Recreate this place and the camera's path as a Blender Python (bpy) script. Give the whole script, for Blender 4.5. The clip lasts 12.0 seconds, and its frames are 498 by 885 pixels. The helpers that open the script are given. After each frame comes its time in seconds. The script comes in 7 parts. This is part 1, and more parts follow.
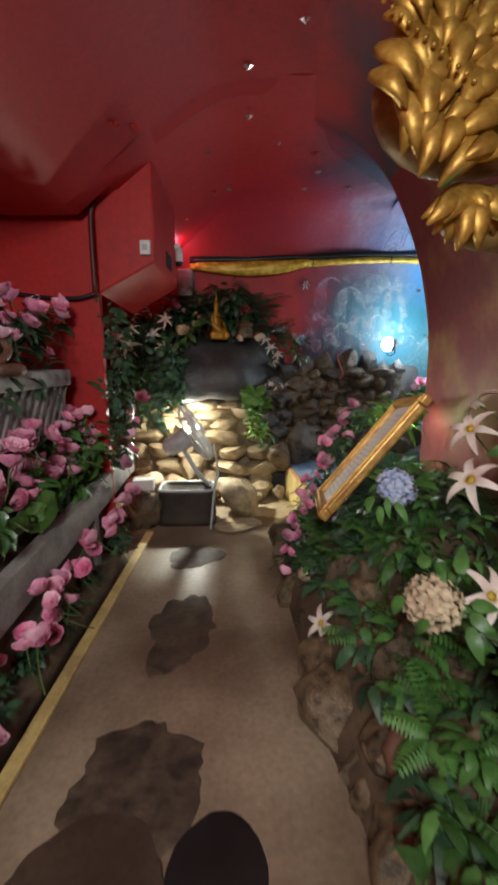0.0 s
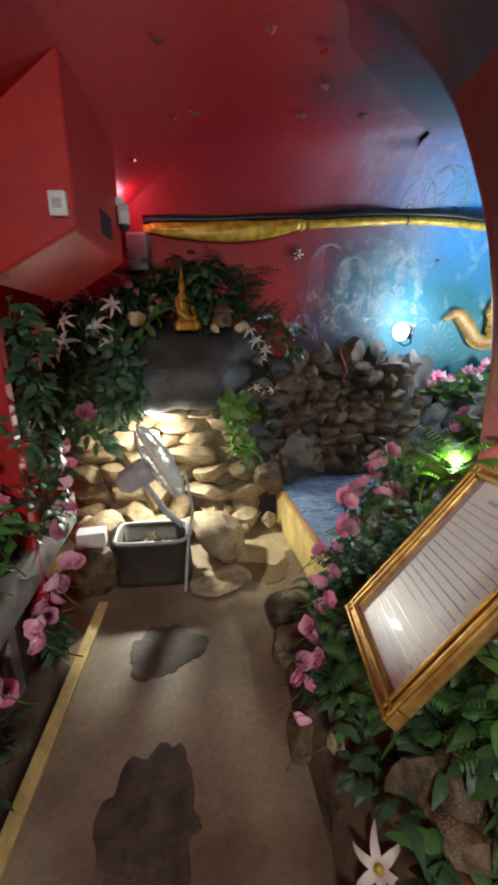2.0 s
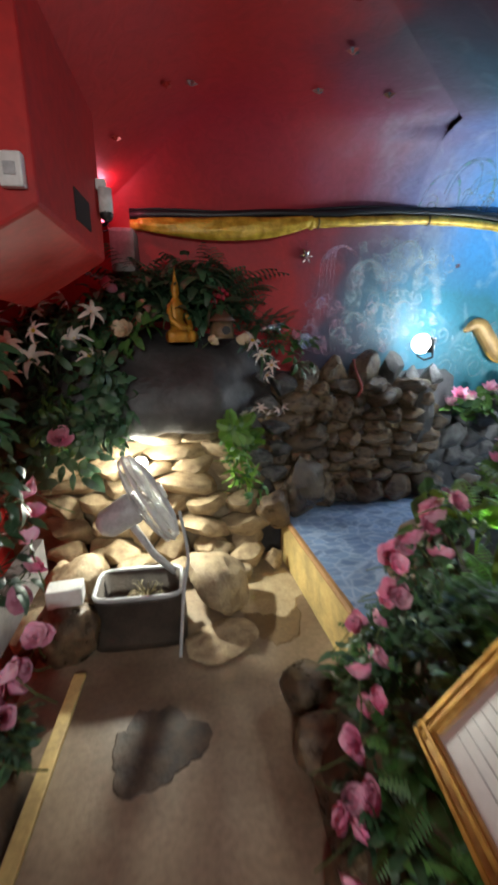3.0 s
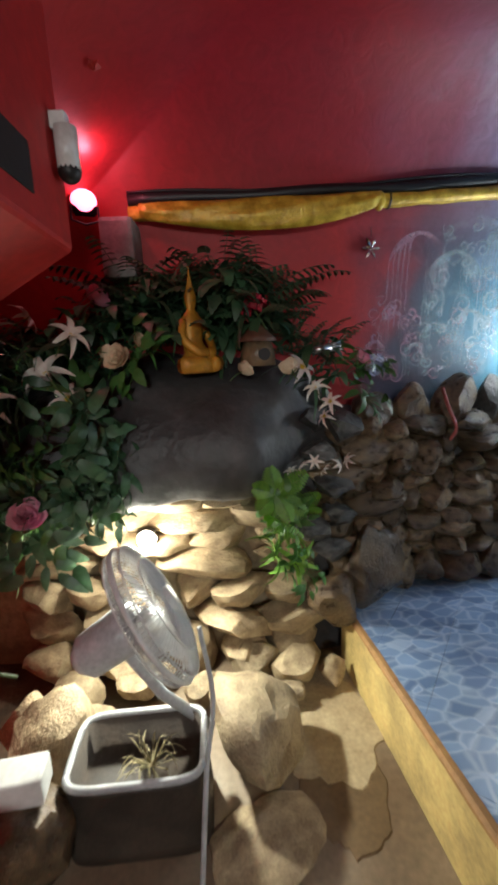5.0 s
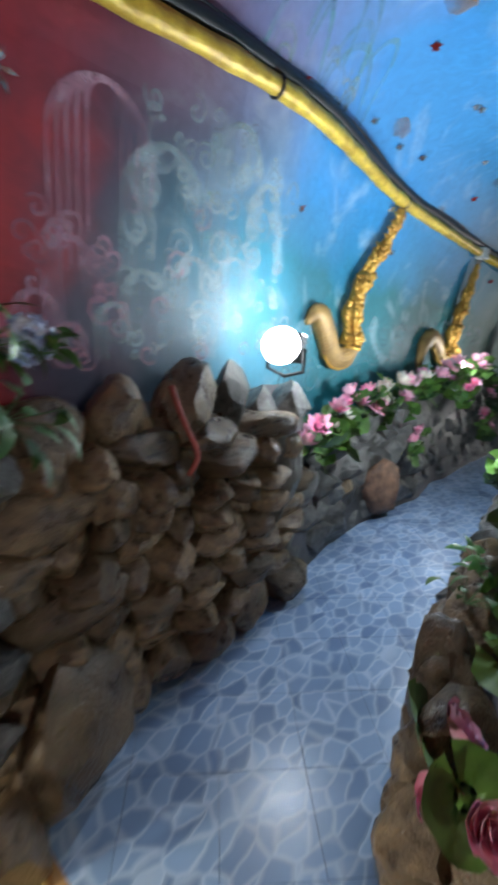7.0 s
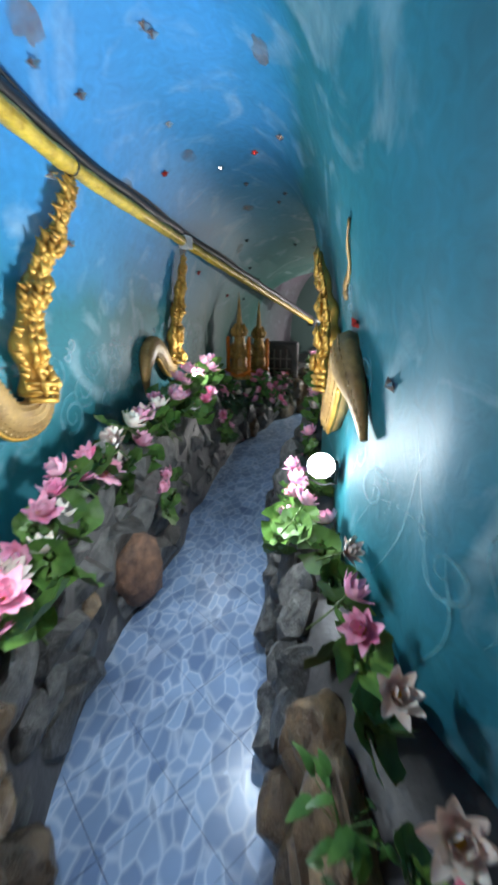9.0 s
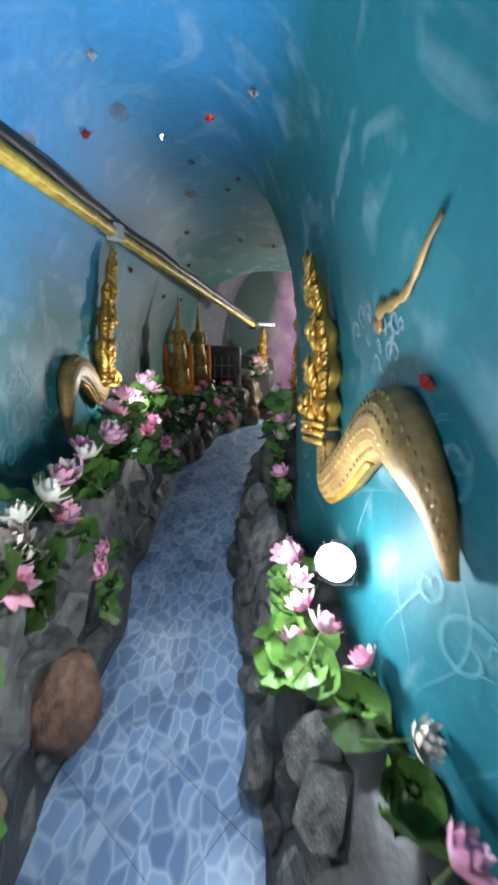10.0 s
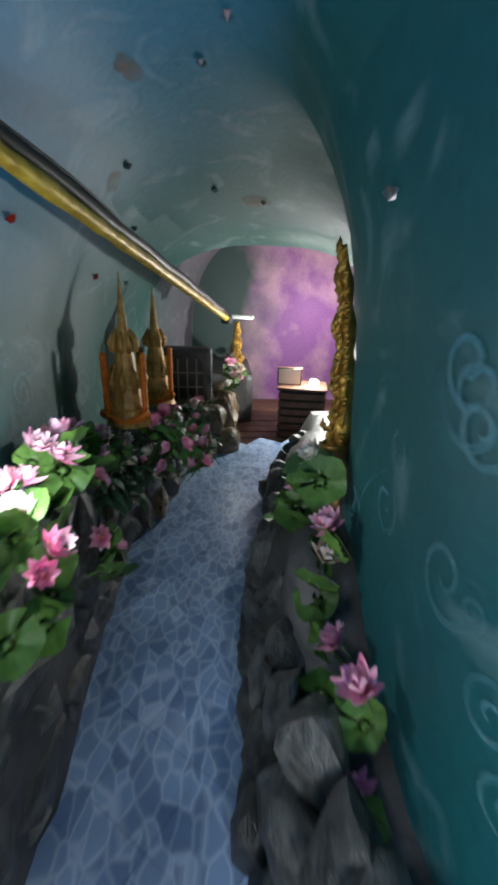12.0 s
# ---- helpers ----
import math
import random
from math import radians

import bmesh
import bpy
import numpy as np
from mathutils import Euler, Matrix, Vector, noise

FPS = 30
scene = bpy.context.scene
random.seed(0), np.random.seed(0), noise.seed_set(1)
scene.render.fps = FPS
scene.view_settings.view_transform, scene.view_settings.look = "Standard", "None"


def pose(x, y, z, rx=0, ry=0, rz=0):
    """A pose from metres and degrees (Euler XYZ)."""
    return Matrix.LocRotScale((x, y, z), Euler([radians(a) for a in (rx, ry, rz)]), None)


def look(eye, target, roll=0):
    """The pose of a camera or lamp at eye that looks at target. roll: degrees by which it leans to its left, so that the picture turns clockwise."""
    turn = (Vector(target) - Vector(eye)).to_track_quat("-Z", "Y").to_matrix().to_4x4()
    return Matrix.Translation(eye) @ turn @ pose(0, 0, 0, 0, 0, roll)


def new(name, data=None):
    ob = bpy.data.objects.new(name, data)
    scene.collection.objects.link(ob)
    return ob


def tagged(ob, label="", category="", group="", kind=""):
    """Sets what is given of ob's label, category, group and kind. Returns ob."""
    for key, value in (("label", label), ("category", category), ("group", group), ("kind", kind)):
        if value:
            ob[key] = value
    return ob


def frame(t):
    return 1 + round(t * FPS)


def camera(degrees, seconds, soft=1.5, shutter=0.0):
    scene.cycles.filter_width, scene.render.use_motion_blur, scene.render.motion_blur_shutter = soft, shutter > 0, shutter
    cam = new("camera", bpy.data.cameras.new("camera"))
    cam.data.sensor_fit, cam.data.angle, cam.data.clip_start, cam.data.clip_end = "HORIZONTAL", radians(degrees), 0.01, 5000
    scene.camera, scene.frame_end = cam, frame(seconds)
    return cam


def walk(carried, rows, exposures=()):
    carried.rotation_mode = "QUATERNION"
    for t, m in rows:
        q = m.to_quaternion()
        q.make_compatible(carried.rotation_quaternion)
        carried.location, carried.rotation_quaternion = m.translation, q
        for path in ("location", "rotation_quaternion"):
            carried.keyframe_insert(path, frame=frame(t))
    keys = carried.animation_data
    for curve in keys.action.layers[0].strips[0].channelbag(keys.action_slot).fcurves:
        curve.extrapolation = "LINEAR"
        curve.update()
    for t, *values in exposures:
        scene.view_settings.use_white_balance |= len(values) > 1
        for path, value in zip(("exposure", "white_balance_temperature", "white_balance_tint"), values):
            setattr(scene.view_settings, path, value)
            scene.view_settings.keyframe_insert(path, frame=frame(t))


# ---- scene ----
cam = camera(62.1, 12.0, 3.4, 0.5)
METRES, EYE, TILT, LEAN, TURN = 6.2, 1.3, -11.0, 0.0, 0.0
ROWS = [
    (0.0, 0.0, 0.0, 0.0, 0.0, -0.0, 0.0),
    (0.5, -0.0076, 0.0312, 0.0108, 0.48, 0.54, -0.0),
    (1.0, -0.0161, 0.0766, 0.0154, 1.77, -0.71, 0.37),
    (1.5, -0.0155, 0.1294, 0.0444, -1.7, -3.64, 0.96),
    (2.0, -0.0098, 0.1375, 0.0676, -3.95, -5.22, 1.41),
    (2.5, -0.0057, 0.1519, 0.0689, -6.67, -5.92, 1.45),
    (3.0, -0.0217, 0.2042, 0.0818, -5.82, -4.05, 1.47),
    (5.0, -0.0239, 0.3282, 0.1101, -2.31, -1.59, 2.61),
    (5.5, -0.0168, 0.3736, 0.1113, -7.08, -3.92, 4.47),
    (6.0, 0.0043, 0.4109, 0.1168, -19.57, -6.29, 4.89),
    (6.5, 0.0154, 0.4364, 0.1236, -28.91, -7.04, 4.5),
    (7.0, 0.0434, 0.479, 0.1344, -41.38, -8.26, 4.95),
    (7.5, 0.0689, 0.4929, 0.1457, -53.07, -8.93, 6.97),
    (9.5, 0.2156, 0.5576, 0.1915, -83.74, -18.54, 10.57),
    (10.0, 0.2602, 0.5748, 0.1999, -87.92, -19.25, 9.68),
    (10.5, 0.3021, 0.5816, 0.1974, -89.67, -20.62, 9.41),
    (11.0, 0.3503, 0.5871, 0.1979, -89.75, -20.91, 9.66),
    (11.5, 0.4097, 0.5988, 0.2011, -90.79, -21.04, 9.68),
    (12.0, 0.4744, 0.6067, 0.1985, -93.57, -21.64, 9.39),
]
walk(cam, [(t, pose(0, 0, EYE, TILT, LEAN, TURN) @ pose(METRES * x, METRES * y, METRES * z, 90 + pitch, roll, yaw)) for t, x, y, z, yaw, pitch, roll in ROWS])

# ---- world and lights ----
world = bpy.data.worlds.new("cave_world")
scene.world = world
world.use_nodes = True
world.node_tree.nodes["Background"].inputs[0].default_value = (0.5, 0.6, 0.8, 1)
world.node_tree.nodes["Background"].inputs[1].default_value = 0.02
scene.view_settings.exposure = 0.0


def lamp(name, kind, place, watts, colour, size=0.03, target=None, cone=120):
    d = bpy.data.lights.new(name, kind)
    d.energy, d.color = watts, colour
    if kind == "AREA":
        d.size = size
    else:
        d.shadow_soft_size = size
    if kind == "SPOT":
        d.spot_size, d.spot_blend = radians(cone), 0.6
    o = new(name, d)
    o.matrix_world = look(place, target) if target else pose(*place)
    return o


COOL, WARM = (0.82, 0.92, 1.0), (1.0, 0.8, 0.58)
lamp("niche_light", "SPOT", (-0.56, 3.8, 0.79), 64, (0.95, 1.0, 0.88), 0.03, (-0.35, 3.0, 0.25), 150)
lamp("niche_spill", "POINT", (-0.56, 3.82, 0.78), 18, (1.0, 0.97, 0.82), 0.03)
lamp("wall_flood_light", "POINT", (1.56, 4.06, 1.56), 20, COOL, 0.05)
lamp("path_flood_light", "SPOT", (2.54, 3.66, 1.24), 60, COOL, 0.04, (2.3, 4.4, 2.3), 125)
lamp("path_flood_spill", "POINT", (2.48, 3.74, 1.22), 24, COOL, 0.05)
lamp("lotus_light", "POINT", (3.95, 4.4, 1.33), 7.0, COOL, 0.03)
lamp("corner_red_light", "POINT", (-0.62, 3.9, 2.3), 1.8, (1.0, 0.25, 0.35), 0.03)
lamp("fern_light", "POINT", (0.93, 2.5, 1.0), 7.0, (0.75, 1.0, 0.55), 0.03)
lamp("far_light", "POINT", (7.2, 3.0, 1.1), 70, (0.95, 0.97, 0.92), 0.04)
lamp("chamber_light", "POINT", (8.2, 2.6, 1.5), 18, (1.0, 0.88, 0.9), 0.1)
lamp("rail_end_light", "POINT", (7.4, 3.72, 1.36), 3, (0.95, 0.97, 1.0), 0.08)
lamp("entrance_light", "AREA", (-0.2, -1.2, 2.2), 55, (0.94, 1.0, 0.97), 0.5, (-0.3, 1.9, 0.3))


# ---- materials ----
def mat(name, c1, c2=None, rough=0.7, metal=0.0, scale=6.0, bump=0.3, fine=60.0, vary=0.0, dist=0.01, spread=(0.35, 0.65), coat=0.0, trans=0.0):
    m = bpy.data.materials.new(name)
    m.use_nodes = True
    n, l = m.node_tree.nodes, m.node_tree.links
    b = n["Principled BSDF"]
    c2 = c2 or tuple(v * 0.7 for v in c1)
    co = n.new("ShaderNodeTexCoord")
    t1 = n.new("ShaderNodeTexNoise")
    t1.inputs["Scale"].default_value, t1.inputs["Detail"].default_value = scale, 5
    t2 = n.new("ShaderNodeTexNoise")
    t2.inputs["Scale"].default_value, t2.inputs["Detail"].default_value = fine, 3
    info = n.new("ShaderNodeObjectInfo")
    shift = n.new("ShaderNodeVectorMath")
    shift.operation = "MULTIPLY_ADD"
    l.new(info.outputs["Random"], shift.inputs[0])
    shift.inputs[1].default_value = (37, 17, 29)
    l.new(co.outputs["Object"], shift.inputs[2])
    l.new(shift.outputs[0], t1.inputs["Vector"])
    l.new(shift.outputs[0], t2.inputs["Vector"])
    r = n.new("ShaderNodeValToRGB")
    r.color_ramp.elements[0].position, r.color_ramp.elements[1].position = spread
    r.color_ramp.elements[0].color, r.color_ramp.elements[1].color = (*c2, 1), (*c1, 1)
    l.new(t1.outputs[0], r.inputs[0])
    mix = n.new("ShaderNodeMix")
    mix.data_type, mix.blend_type = "RGBA", "OVERLAY"
    mix.inputs[0].default_value = 0.35
    l.new(r.outputs[0], mix.inputs[6])
    l.new(t2.outputs[0], mix.inputs[7])
    out = mix.outputs[2]
    if vary:
        hs = n.new("ShaderNodeHueSaturation")
        mr = n.new("ShaderNodeMapRange")
        mr.inputs["To Min"].default_value, mr.inputs["To Max"].default_value = 1 - vary, 1 + vary
        l.new(info.outputs["Random"], mr.inputs["Value"])
        l.new(mr.outputs[0], hs.inputs["Value"])
        l.new(out, hs.inputs["Color"])
        out = hs.outputs[0]
    l.new(out, b.inputs["Base Color"])
    rr = n.new("ShaderNodeMapRange")
    rr.inputs["To Min"].default_value, rr.inputs["To Max"].default_value = max(0.05, rough - 0.12), min(1, rough + 0.12)
    l.new(t1.outputs[0], rr.inputs["Value"])
    l.new(rr.outputs[0], b.inputs["Roughness"])
    b.inputs["Metallic"].default_value = metal
    b.inputs["Coat Weight"].default_value = coat
    if trans:
        b.inputs["Subsurface Weight"].default_value = trans
        b.inputs["Subsurface Radius"].default_value = (0.02, 0.012, 0.01)
    bp = n.new("ShaderNodeBump")
    bp.inputs["Strength"].default_value, bp.inputs["Distance"].default_value = bump, dist
    add = n.new("ShaderNodeMath")
    add.operation = "MULTIPLY_ADD"
    l.new(t2.outputs[0], add.inputs[0])
    add.inputs[1].default_value = 0.35
    l.new(t1.outputs[0], add.inputs[2])
    l.new(add.outputs[0], bp.inputs["Height"])
    l.new(bp.outputs[0], b.inputs["Normal"])
    return m


def glow(name, colour, strength):
    m = bpy.data.materials.new(name)
    m.use_nodes = True
    b = m.node_tree.nodes["Principled BSDF"]
    b.inputs["Emission Color"].default_value = (*colour, 1)
    b.inputs["Emission Strength"].default_value = strength
    return m


def mural(name, stops, high, hi_amount, cloud=0.3):
    """Hand-painted cave wall: colours run along x, a second set near the crown, brushed cloud wisps."""
    m = bpy.data.materials.new(name)
    m.use_nodes = True
    n, l = m.node_tree.nodes, m.node_tree.links
    b = n["Principled BSDF"]
    geo = n.new("ShaderNodeNewGeometry")
    warp = n.new("ShaderNodeTexNoise")
    warp.inputs["Scale"].default_value, warp.inputs["Detail"].default_value = 2.2, 6
    l.new(geo.outputs["Position"], warp.inputs["Vector"])
    sep = n.new("ShaderNodeSeparateXYZ")
    l.new(geo.outputs["Position"], sep.inputs[0])

    def ramp_x(table):
        sh = n.new("ShaderNodeMath")
        sh.operation = "MULTIPLY_ADD"
        l.new(warp.outputs[0], sh.inputs[0])
        sh.inputs[1].default_value = 0.9
        l.new(sep.outputs[0], sh.inputs[2])
        mr = n.new("ShaderNodeMapRange")
        mr.inputs["From Min"].default_value, mr.inputs["From Max"].default_value = -1.05, 9.45
        l.new(sh.outputs[0], mr.inputs["Value"])
        r = n.new("ShaderNodeValToRGB")
        for k, (x, c) in enumerate(table):
            e = r.color_ramp.elements[k] if k < 2 else r.color_ramp.elements.new((x + 1.5) / 10.5)
            e.position = (x + 1.5) / 10.5
            e.color = (*c, 1)
        l.new(mr.outputs[0], r.inputs[0])
        return r.outputs[0]

    low, top = ramp_x(stops), ramp_x(high)
    zr = n.new("ShaderNodeMapRange")
    zr.inputs["From Min"].default_value, zr.inputs["From Max"].default_value = 1.8, 2.2
    zw = n.new("ShaderNodeMath")
    zw.operation = "MULTIPLY_ADD"
    l.new(warp.outputs[0], zw.inputs[0])
    zw.inputs[1].default_value = 0.5
    lean = n.new("ShaderNodeMath")
    lean.operation = "MULTIPLY_ADD"
    l.new(sep.outputs[1], lean.inputs[0])
    lean.inputs[1].default_value = 0.7
    l.new(sep.outputs[2], lean.inputs[2])
    drop = n.new("ShaderNodeMath")
    drop.inputs[1].default_value = -3.12
    l.new(lean.outputs[0], drop.inputs[0])
    l.new(drop.outputs[0], zw.inputs[2])
    sub = n.new("ShaderNodeMath")
    sub.inputs[1].default_value = -0.25
    l.new(zw.outputs[0], sub.inputs[0])
    l.new(sub.outputs[0], zr.inputs["Value"])
    zr.inputs["To Max"].default_value = hi_amount
    mx = n.new("ShaderNodeMix")
    mx.data_type = "RGBA"
    l.new(zr.outputs[0], mx.inputs[0])
    l.new(low, mx.inputs[6])
    l.new(top, mx.inputs[7])
    # cloud wisps, from the violet passage on
    w = n.new("ShaderNodeTexNoise")
    w.inputs["Scale"].default_value, w.inputs["Detail"].default_value, w.inputs["Distortion"].default_value = 3.2, 8, 1.6
    l.new(geo.outputs["Position"], w.inputs["Vector"])
    wr = n.new("ShaderNodeMapRange")
    wr.inputs["From Min"].default_value, wr.inputs["From Max"].default_value = 0.55, 0.78
    wr.inputs["To Max"].default_value = cloud
    l.new(w.outputs[0], wr.inputs["Value"])
    xr = n.new("ShaderNodeMapRange")
    xr.inputs["From Min"].default_value, xr.inputs["From Max"].default_value = 0.6, 1.4
    l.new(sep.outputs[0], xr.inputs["Value"])
    mul = n.new("ShaderNodeMath")
    mul.operation = "MULTIPLY"
    l.new(wr.outputs[0], mul.inputs[0])
    l.new(xr.outputs[0], mul.inputs[1])
    mc = n.new("ShaderNodeMix")
    mc.data_type = "RGBA"
    l.new(mul.outputs[0], mc.inputs[0])
    l.new(mx.outputs[2], mc.inputs[6])
    mc.inputs[7].default_value = (0.55, 0.66, 0.7, 1)
    # brush grain
    g = n.new("ShaderNodeTexNoise")
    g.inputs["Scale"].default_value, g.inputs["Detail"].default_value, g.inputs["Distortion"].default_value = 14, 6, 2.0
    l.new(geo.outputs["Position"], g.inputs["Vector"])
    gm = n.new("ShaderNodeMix")
    gm.data_type, gm.blend_type = "RGBA", "OVERLAY"
    gm.inputs[0].default_value = 0.3
    l.new(mc.outputs[2], gm.inputs[6])
    l.new(g.outputs[0], gm.inputs[7])
    l.new(gm.outputs[2], b.inputs["Base Color"])
    b.inputs["Roughness"].default_value = 0.55
    bp = n.new("ShaderNodeBump")
    bp.inputs["Strength"].default_value, bp.inputs["Distance"].default_value = 0.14, 0.012
    l.new(g.outputs[0], bp.inputs["Height"])
    l.new(bp.outputs[0], b.inputs["Normal"])
    return m


RED, DRED = (0.42, 0.02, 0.022), (0.26, 0.012, 0.018)
M_MURAL = mural("cave_mural",
                [(-1.5, RED), (0.36, RED), (0.52, (0.2, 0.02, 0.035)), (0.68, (0.055, 0.035, 0.065)), (0.95, (0.028, 0.07, 0.11)), (1.45, (0.015, 0.14, 0.21)), (2.3, (0.008, 0.12, 0.15)), (3.4, (0.01, 0.11, 0.12)), (5.2, (0.012, 0.11, 0.095)), (7.0, (0.02, 0.1, 0.085)), (8.4, (0.16, 0.15, 0.17))],
                [(-1.5, DRED), (0.5, (0.3, 0.01, 0.025)), (0.8, (0.26, 0.03, 0.07)), (1.1, (0.24, 0.12, 0.2)), (1.5, (0.14, 0.2, 0.42)), (1.9, (0.035, 0.25, 0.58)), (3.8, (0.035, 0.24, 0.48)), (4.8, (0.028, 0.2, 0.31)), (5.8, (0.02, 0.16, 0.18)), (6.8, (0.02, 0.11, 0.1)), (7.6, (0.2, 0.14, 0.2))], 0.95)
M_RED = mat("red_wall_paint", (0.45, 0.012, 0.01), (0.34, 0.01, 0.009), 0.55, scale=2, bump=0.15, fine=30)
M_PILLAR = mat("ochre_red_paint", (0.2, 0.016, 0.022), (0.3, 0.12, 0.04), 0.6, scale=2.4, bump=0.3, fine=25, spread=(0.33, 0.5))
M_END = mat("violet_cloud_paint", (0.6, 0.36, 0.45), (0.26, 0.09, 0.3), 0.6, scale=1.6, bump=0.2, spread=(0.4, 0.62))


def fade_across(m, colour, lo, hi):
    """Blends a material's colour into another along y, with a cloudy edge."""
    n, l = m.node_tree.nodes, m.node_tree.links
    b = n["Principled BSDF"]
    old = b.inputs["Base Color"].links[0].from_socket
    geo, sep, ns = n.new("ShaderNodeNewGeometry"), n.new("ShaderNodeSeparateXYZ"), n.new("ShaderNodeTexNoise")
    ns.inputs["Scale"].default_value, ns.inputs["Detail"].default_value = 1.8, 6
    l.new(geo.outputs["Position"], ns.inputs["Vector"])
    l.new(geo.outputs["Position"], sep.inputs[0])
    add, mr, mx = n.new("ShaderNodeMath"), n.new("ShaderNodeMapRange"), n.new("ShaderNodeMix")
    add.operation = "MULTIPLY_ADD"
    l.new(ns.outputs[0], add.inputs[0])
    add.inputs[1].default_value = 1.2
    l.new(sep.outputs[1], add.inputs[2])
    mr.inputs["From Min"].default_value, mr.inputs["From Max"].default_value = lo + 0.6, hi + 0.6
    l.new(add.outputs[0], mr.inputs["Value"])
    mx.data_type = "RGBA"
    l.new(mr.outputs[0], mx.inputs[0])
    l.new(old, mx.inputs[6])
    mx.inputs[7].default_value = (*colour, 1)
    l.new(mx.outputs[2], b.inputs["Base Color"])


fade_across(M_END, (0.05, 0.085, 0.08), 3.2, 3.7)
M_CONC = mat("worn_concrete", (0.34, 0.262, 0.18), (0.15, 0.1, 0.064), 0.4, scale=1.9, bump=0.3, fine=45)
M_WET = mat("damp_concrete", (0.1, 0.07, 0.045), (0.04, 0.027, 0.02), 0.6, scale=14, bump=0.9, fine=60)
M_BLACK = mat("plain_black", (0.012, 0.011, 0.011), None, 0.5)
M_YELLOW = mat("yellow_kerb_paint", (0.68, 0.5, 0.19), (0.42, 0.3, 0.12), 0.6, scale=7, bump=0.4)
M_TERRA = mat("terracotta_edge", (0.42, 0.22, 0.08), None, 0.7)
M_ROCK = mat("brown_stone", (0.185, 0.125, 0.07), (0.06, 0.041, 0.026), 0.3, scale=5, bump=0.7, fine=40, vary=0.45, dist=0.02)
M_PALE = mat("pale_stone", (0.41, 0.315, 0.19), (0.22, 0.155, 0.09), 0.7, scale=5, bump=0.7, fine=40, vary=0.25, dist=0.02)
M_GREY = mat("grey_slate", (0.12, 0.117, 0.11), (0.035, 0.034, 0.033), 0.42, scale=6, bump=0.8, fine=35, vary=0.4, dist=0.02)
M_DARK = mat("black_rockwork", (0.085, 0.08, 0.08), (0.03, 0.028, 0.028), 0.5, scale=4, bump=0.7, fine=30, dist=0.02)
M_EARTH = mat("brown_earth", (0.15, 0.095, 0.055), (0.06, 0.04, 0.025), 0.85, scale=8, bump=0.8, fine=50)
M_WOOD = mat("dark_wood", (0.16, 0.07, 0.04), (0.08, 0.035, 0.02), 0.6, scale=9, bump=0.3)
M_GREYWOOD = mat("grey_cement_rail", (0.3, 0.27, 0.25), (0.16, 0.14, 0.13), 0.75, scale=6, bump=0.4)
M_GOLD = mat("gold_leaf_paint", (0.68, 0.4, 0.08), (0.36, 0.18, 0.03), 0.42, 0.5, scale=14, bump=0.4, fine=70, dist=0.005)
M_GOLDFLAT = mat("gold_wall_paint", (0.36, 0.22, 0.07), (0.2, 0.115, 0.04), 0.5, 0.2, scale=14, bump=0.3)
M_GOLDSOFT = mat("aged_gold_paint", (0.62, 0.36, 0.09), (0.34, 0.17, 0.04), 0.5, 0.1, scale=16, bump=0.6, fine=60)
M_CLOTH = mat("gold_yellow_cloth", (0.72, 0.5, 0.06), (0.4, 0.25, 0.02), 0.38, 0.15, scale=18, bump=0.6, fine=90)
M_CABLE = mat("black_cable", (0.012, 0.012, 0.014), None, 0.45)
M_PINK = mat("pink_petal", (0.82, 0.27, 0.46), (0.88, 0.56, 0.65), 0.55, scale=10, bump=0.1, vary=0.25, trans=0.15)
M_ROSE = mat("deep_pink_petal", (0.76, 0.2, 0.38), (0.85, 0.45, 0.56), 0.6, scale=12, bump=0.1, vary=0.25, trans=0.15)
M_WHITE = mat("white_petal", (0.8, 0.75, 0.66), (0.7, 0.55, 0.5), 0.6, scale=10, bump=0.1, vary=0.15, trans=0.15)
M_CREAM = mat("cream_petal", (0.75, 0.62, 0.42), (0.6, 0.45, 0.3), 0.6, scale=12, bump=0.15, vary=0.15)
M_BLUEFL = mat("pale_blue_petal", (0.35, 0.45, 0.72), (0.6, 0.65, 0.75), 0.6, scale=14, bump=0.15)
M_REDFL = mat("crimson_petal", (0.45, 0.015, 0.04), None, 0.6, scale=12)
M_STAMEN = mat("yellow_stamen", (0.75, 0.5, 0.05), None, 0.6)
M_LEAF = mat("green_leaf", (0.08, 0.2, 0.045), (0.035, 0.1, 0.02), 0.45, scale=9, bump=0.3, vary=0.4, trans=0.1)
M_LILYPAD = mat("bright_lotus_leaf", (0.11, 0.22, 0.04), (0.04, 0.1, 0.02), 0.45, scale=8, bump=0.3, vary=0.35, trans=0.1)
M_DLEAF = mat("dark_green_leaf", (0.05, 0.12, 0.05), (0.025, 0.06, 0.03), 0.5, scale=9, bump=0.3, vary=0.3)
M_LIME = mat("lime_fern_leaf", (0.22, 0.42, 0.05), (0.1, 0.24, 0.03), 0.5, scale=9, bump=0.2, vary=0.2, trans=0.15)
M_STEM = mat("green_stem", (0.08, 0.13, 0.03), None, 0.6)
M_PLASTIC = mat("grey_plastic", (0.46, 0.47, 0.48), (0.36, 0.37, 0.38), 0.4, scale=12, bump=0.05)
M_WPLAST = mat("white_plastic", (0.72, 0.72, 0.7), (0.62, 0.62, 0.6), 0.35, scale=12, bump=0.05)
M_METAL = mat("brushed_steel", (0.6, 0.6, 0.6), None, 0.3, 0.9, bump=0.1)
M_PAPER = mat("printed_paper", (0.8, 0.8, 0.8), (0.76, 0.77, 0.78), 0.4, scale=3, bump=0.03, coat=0.12)
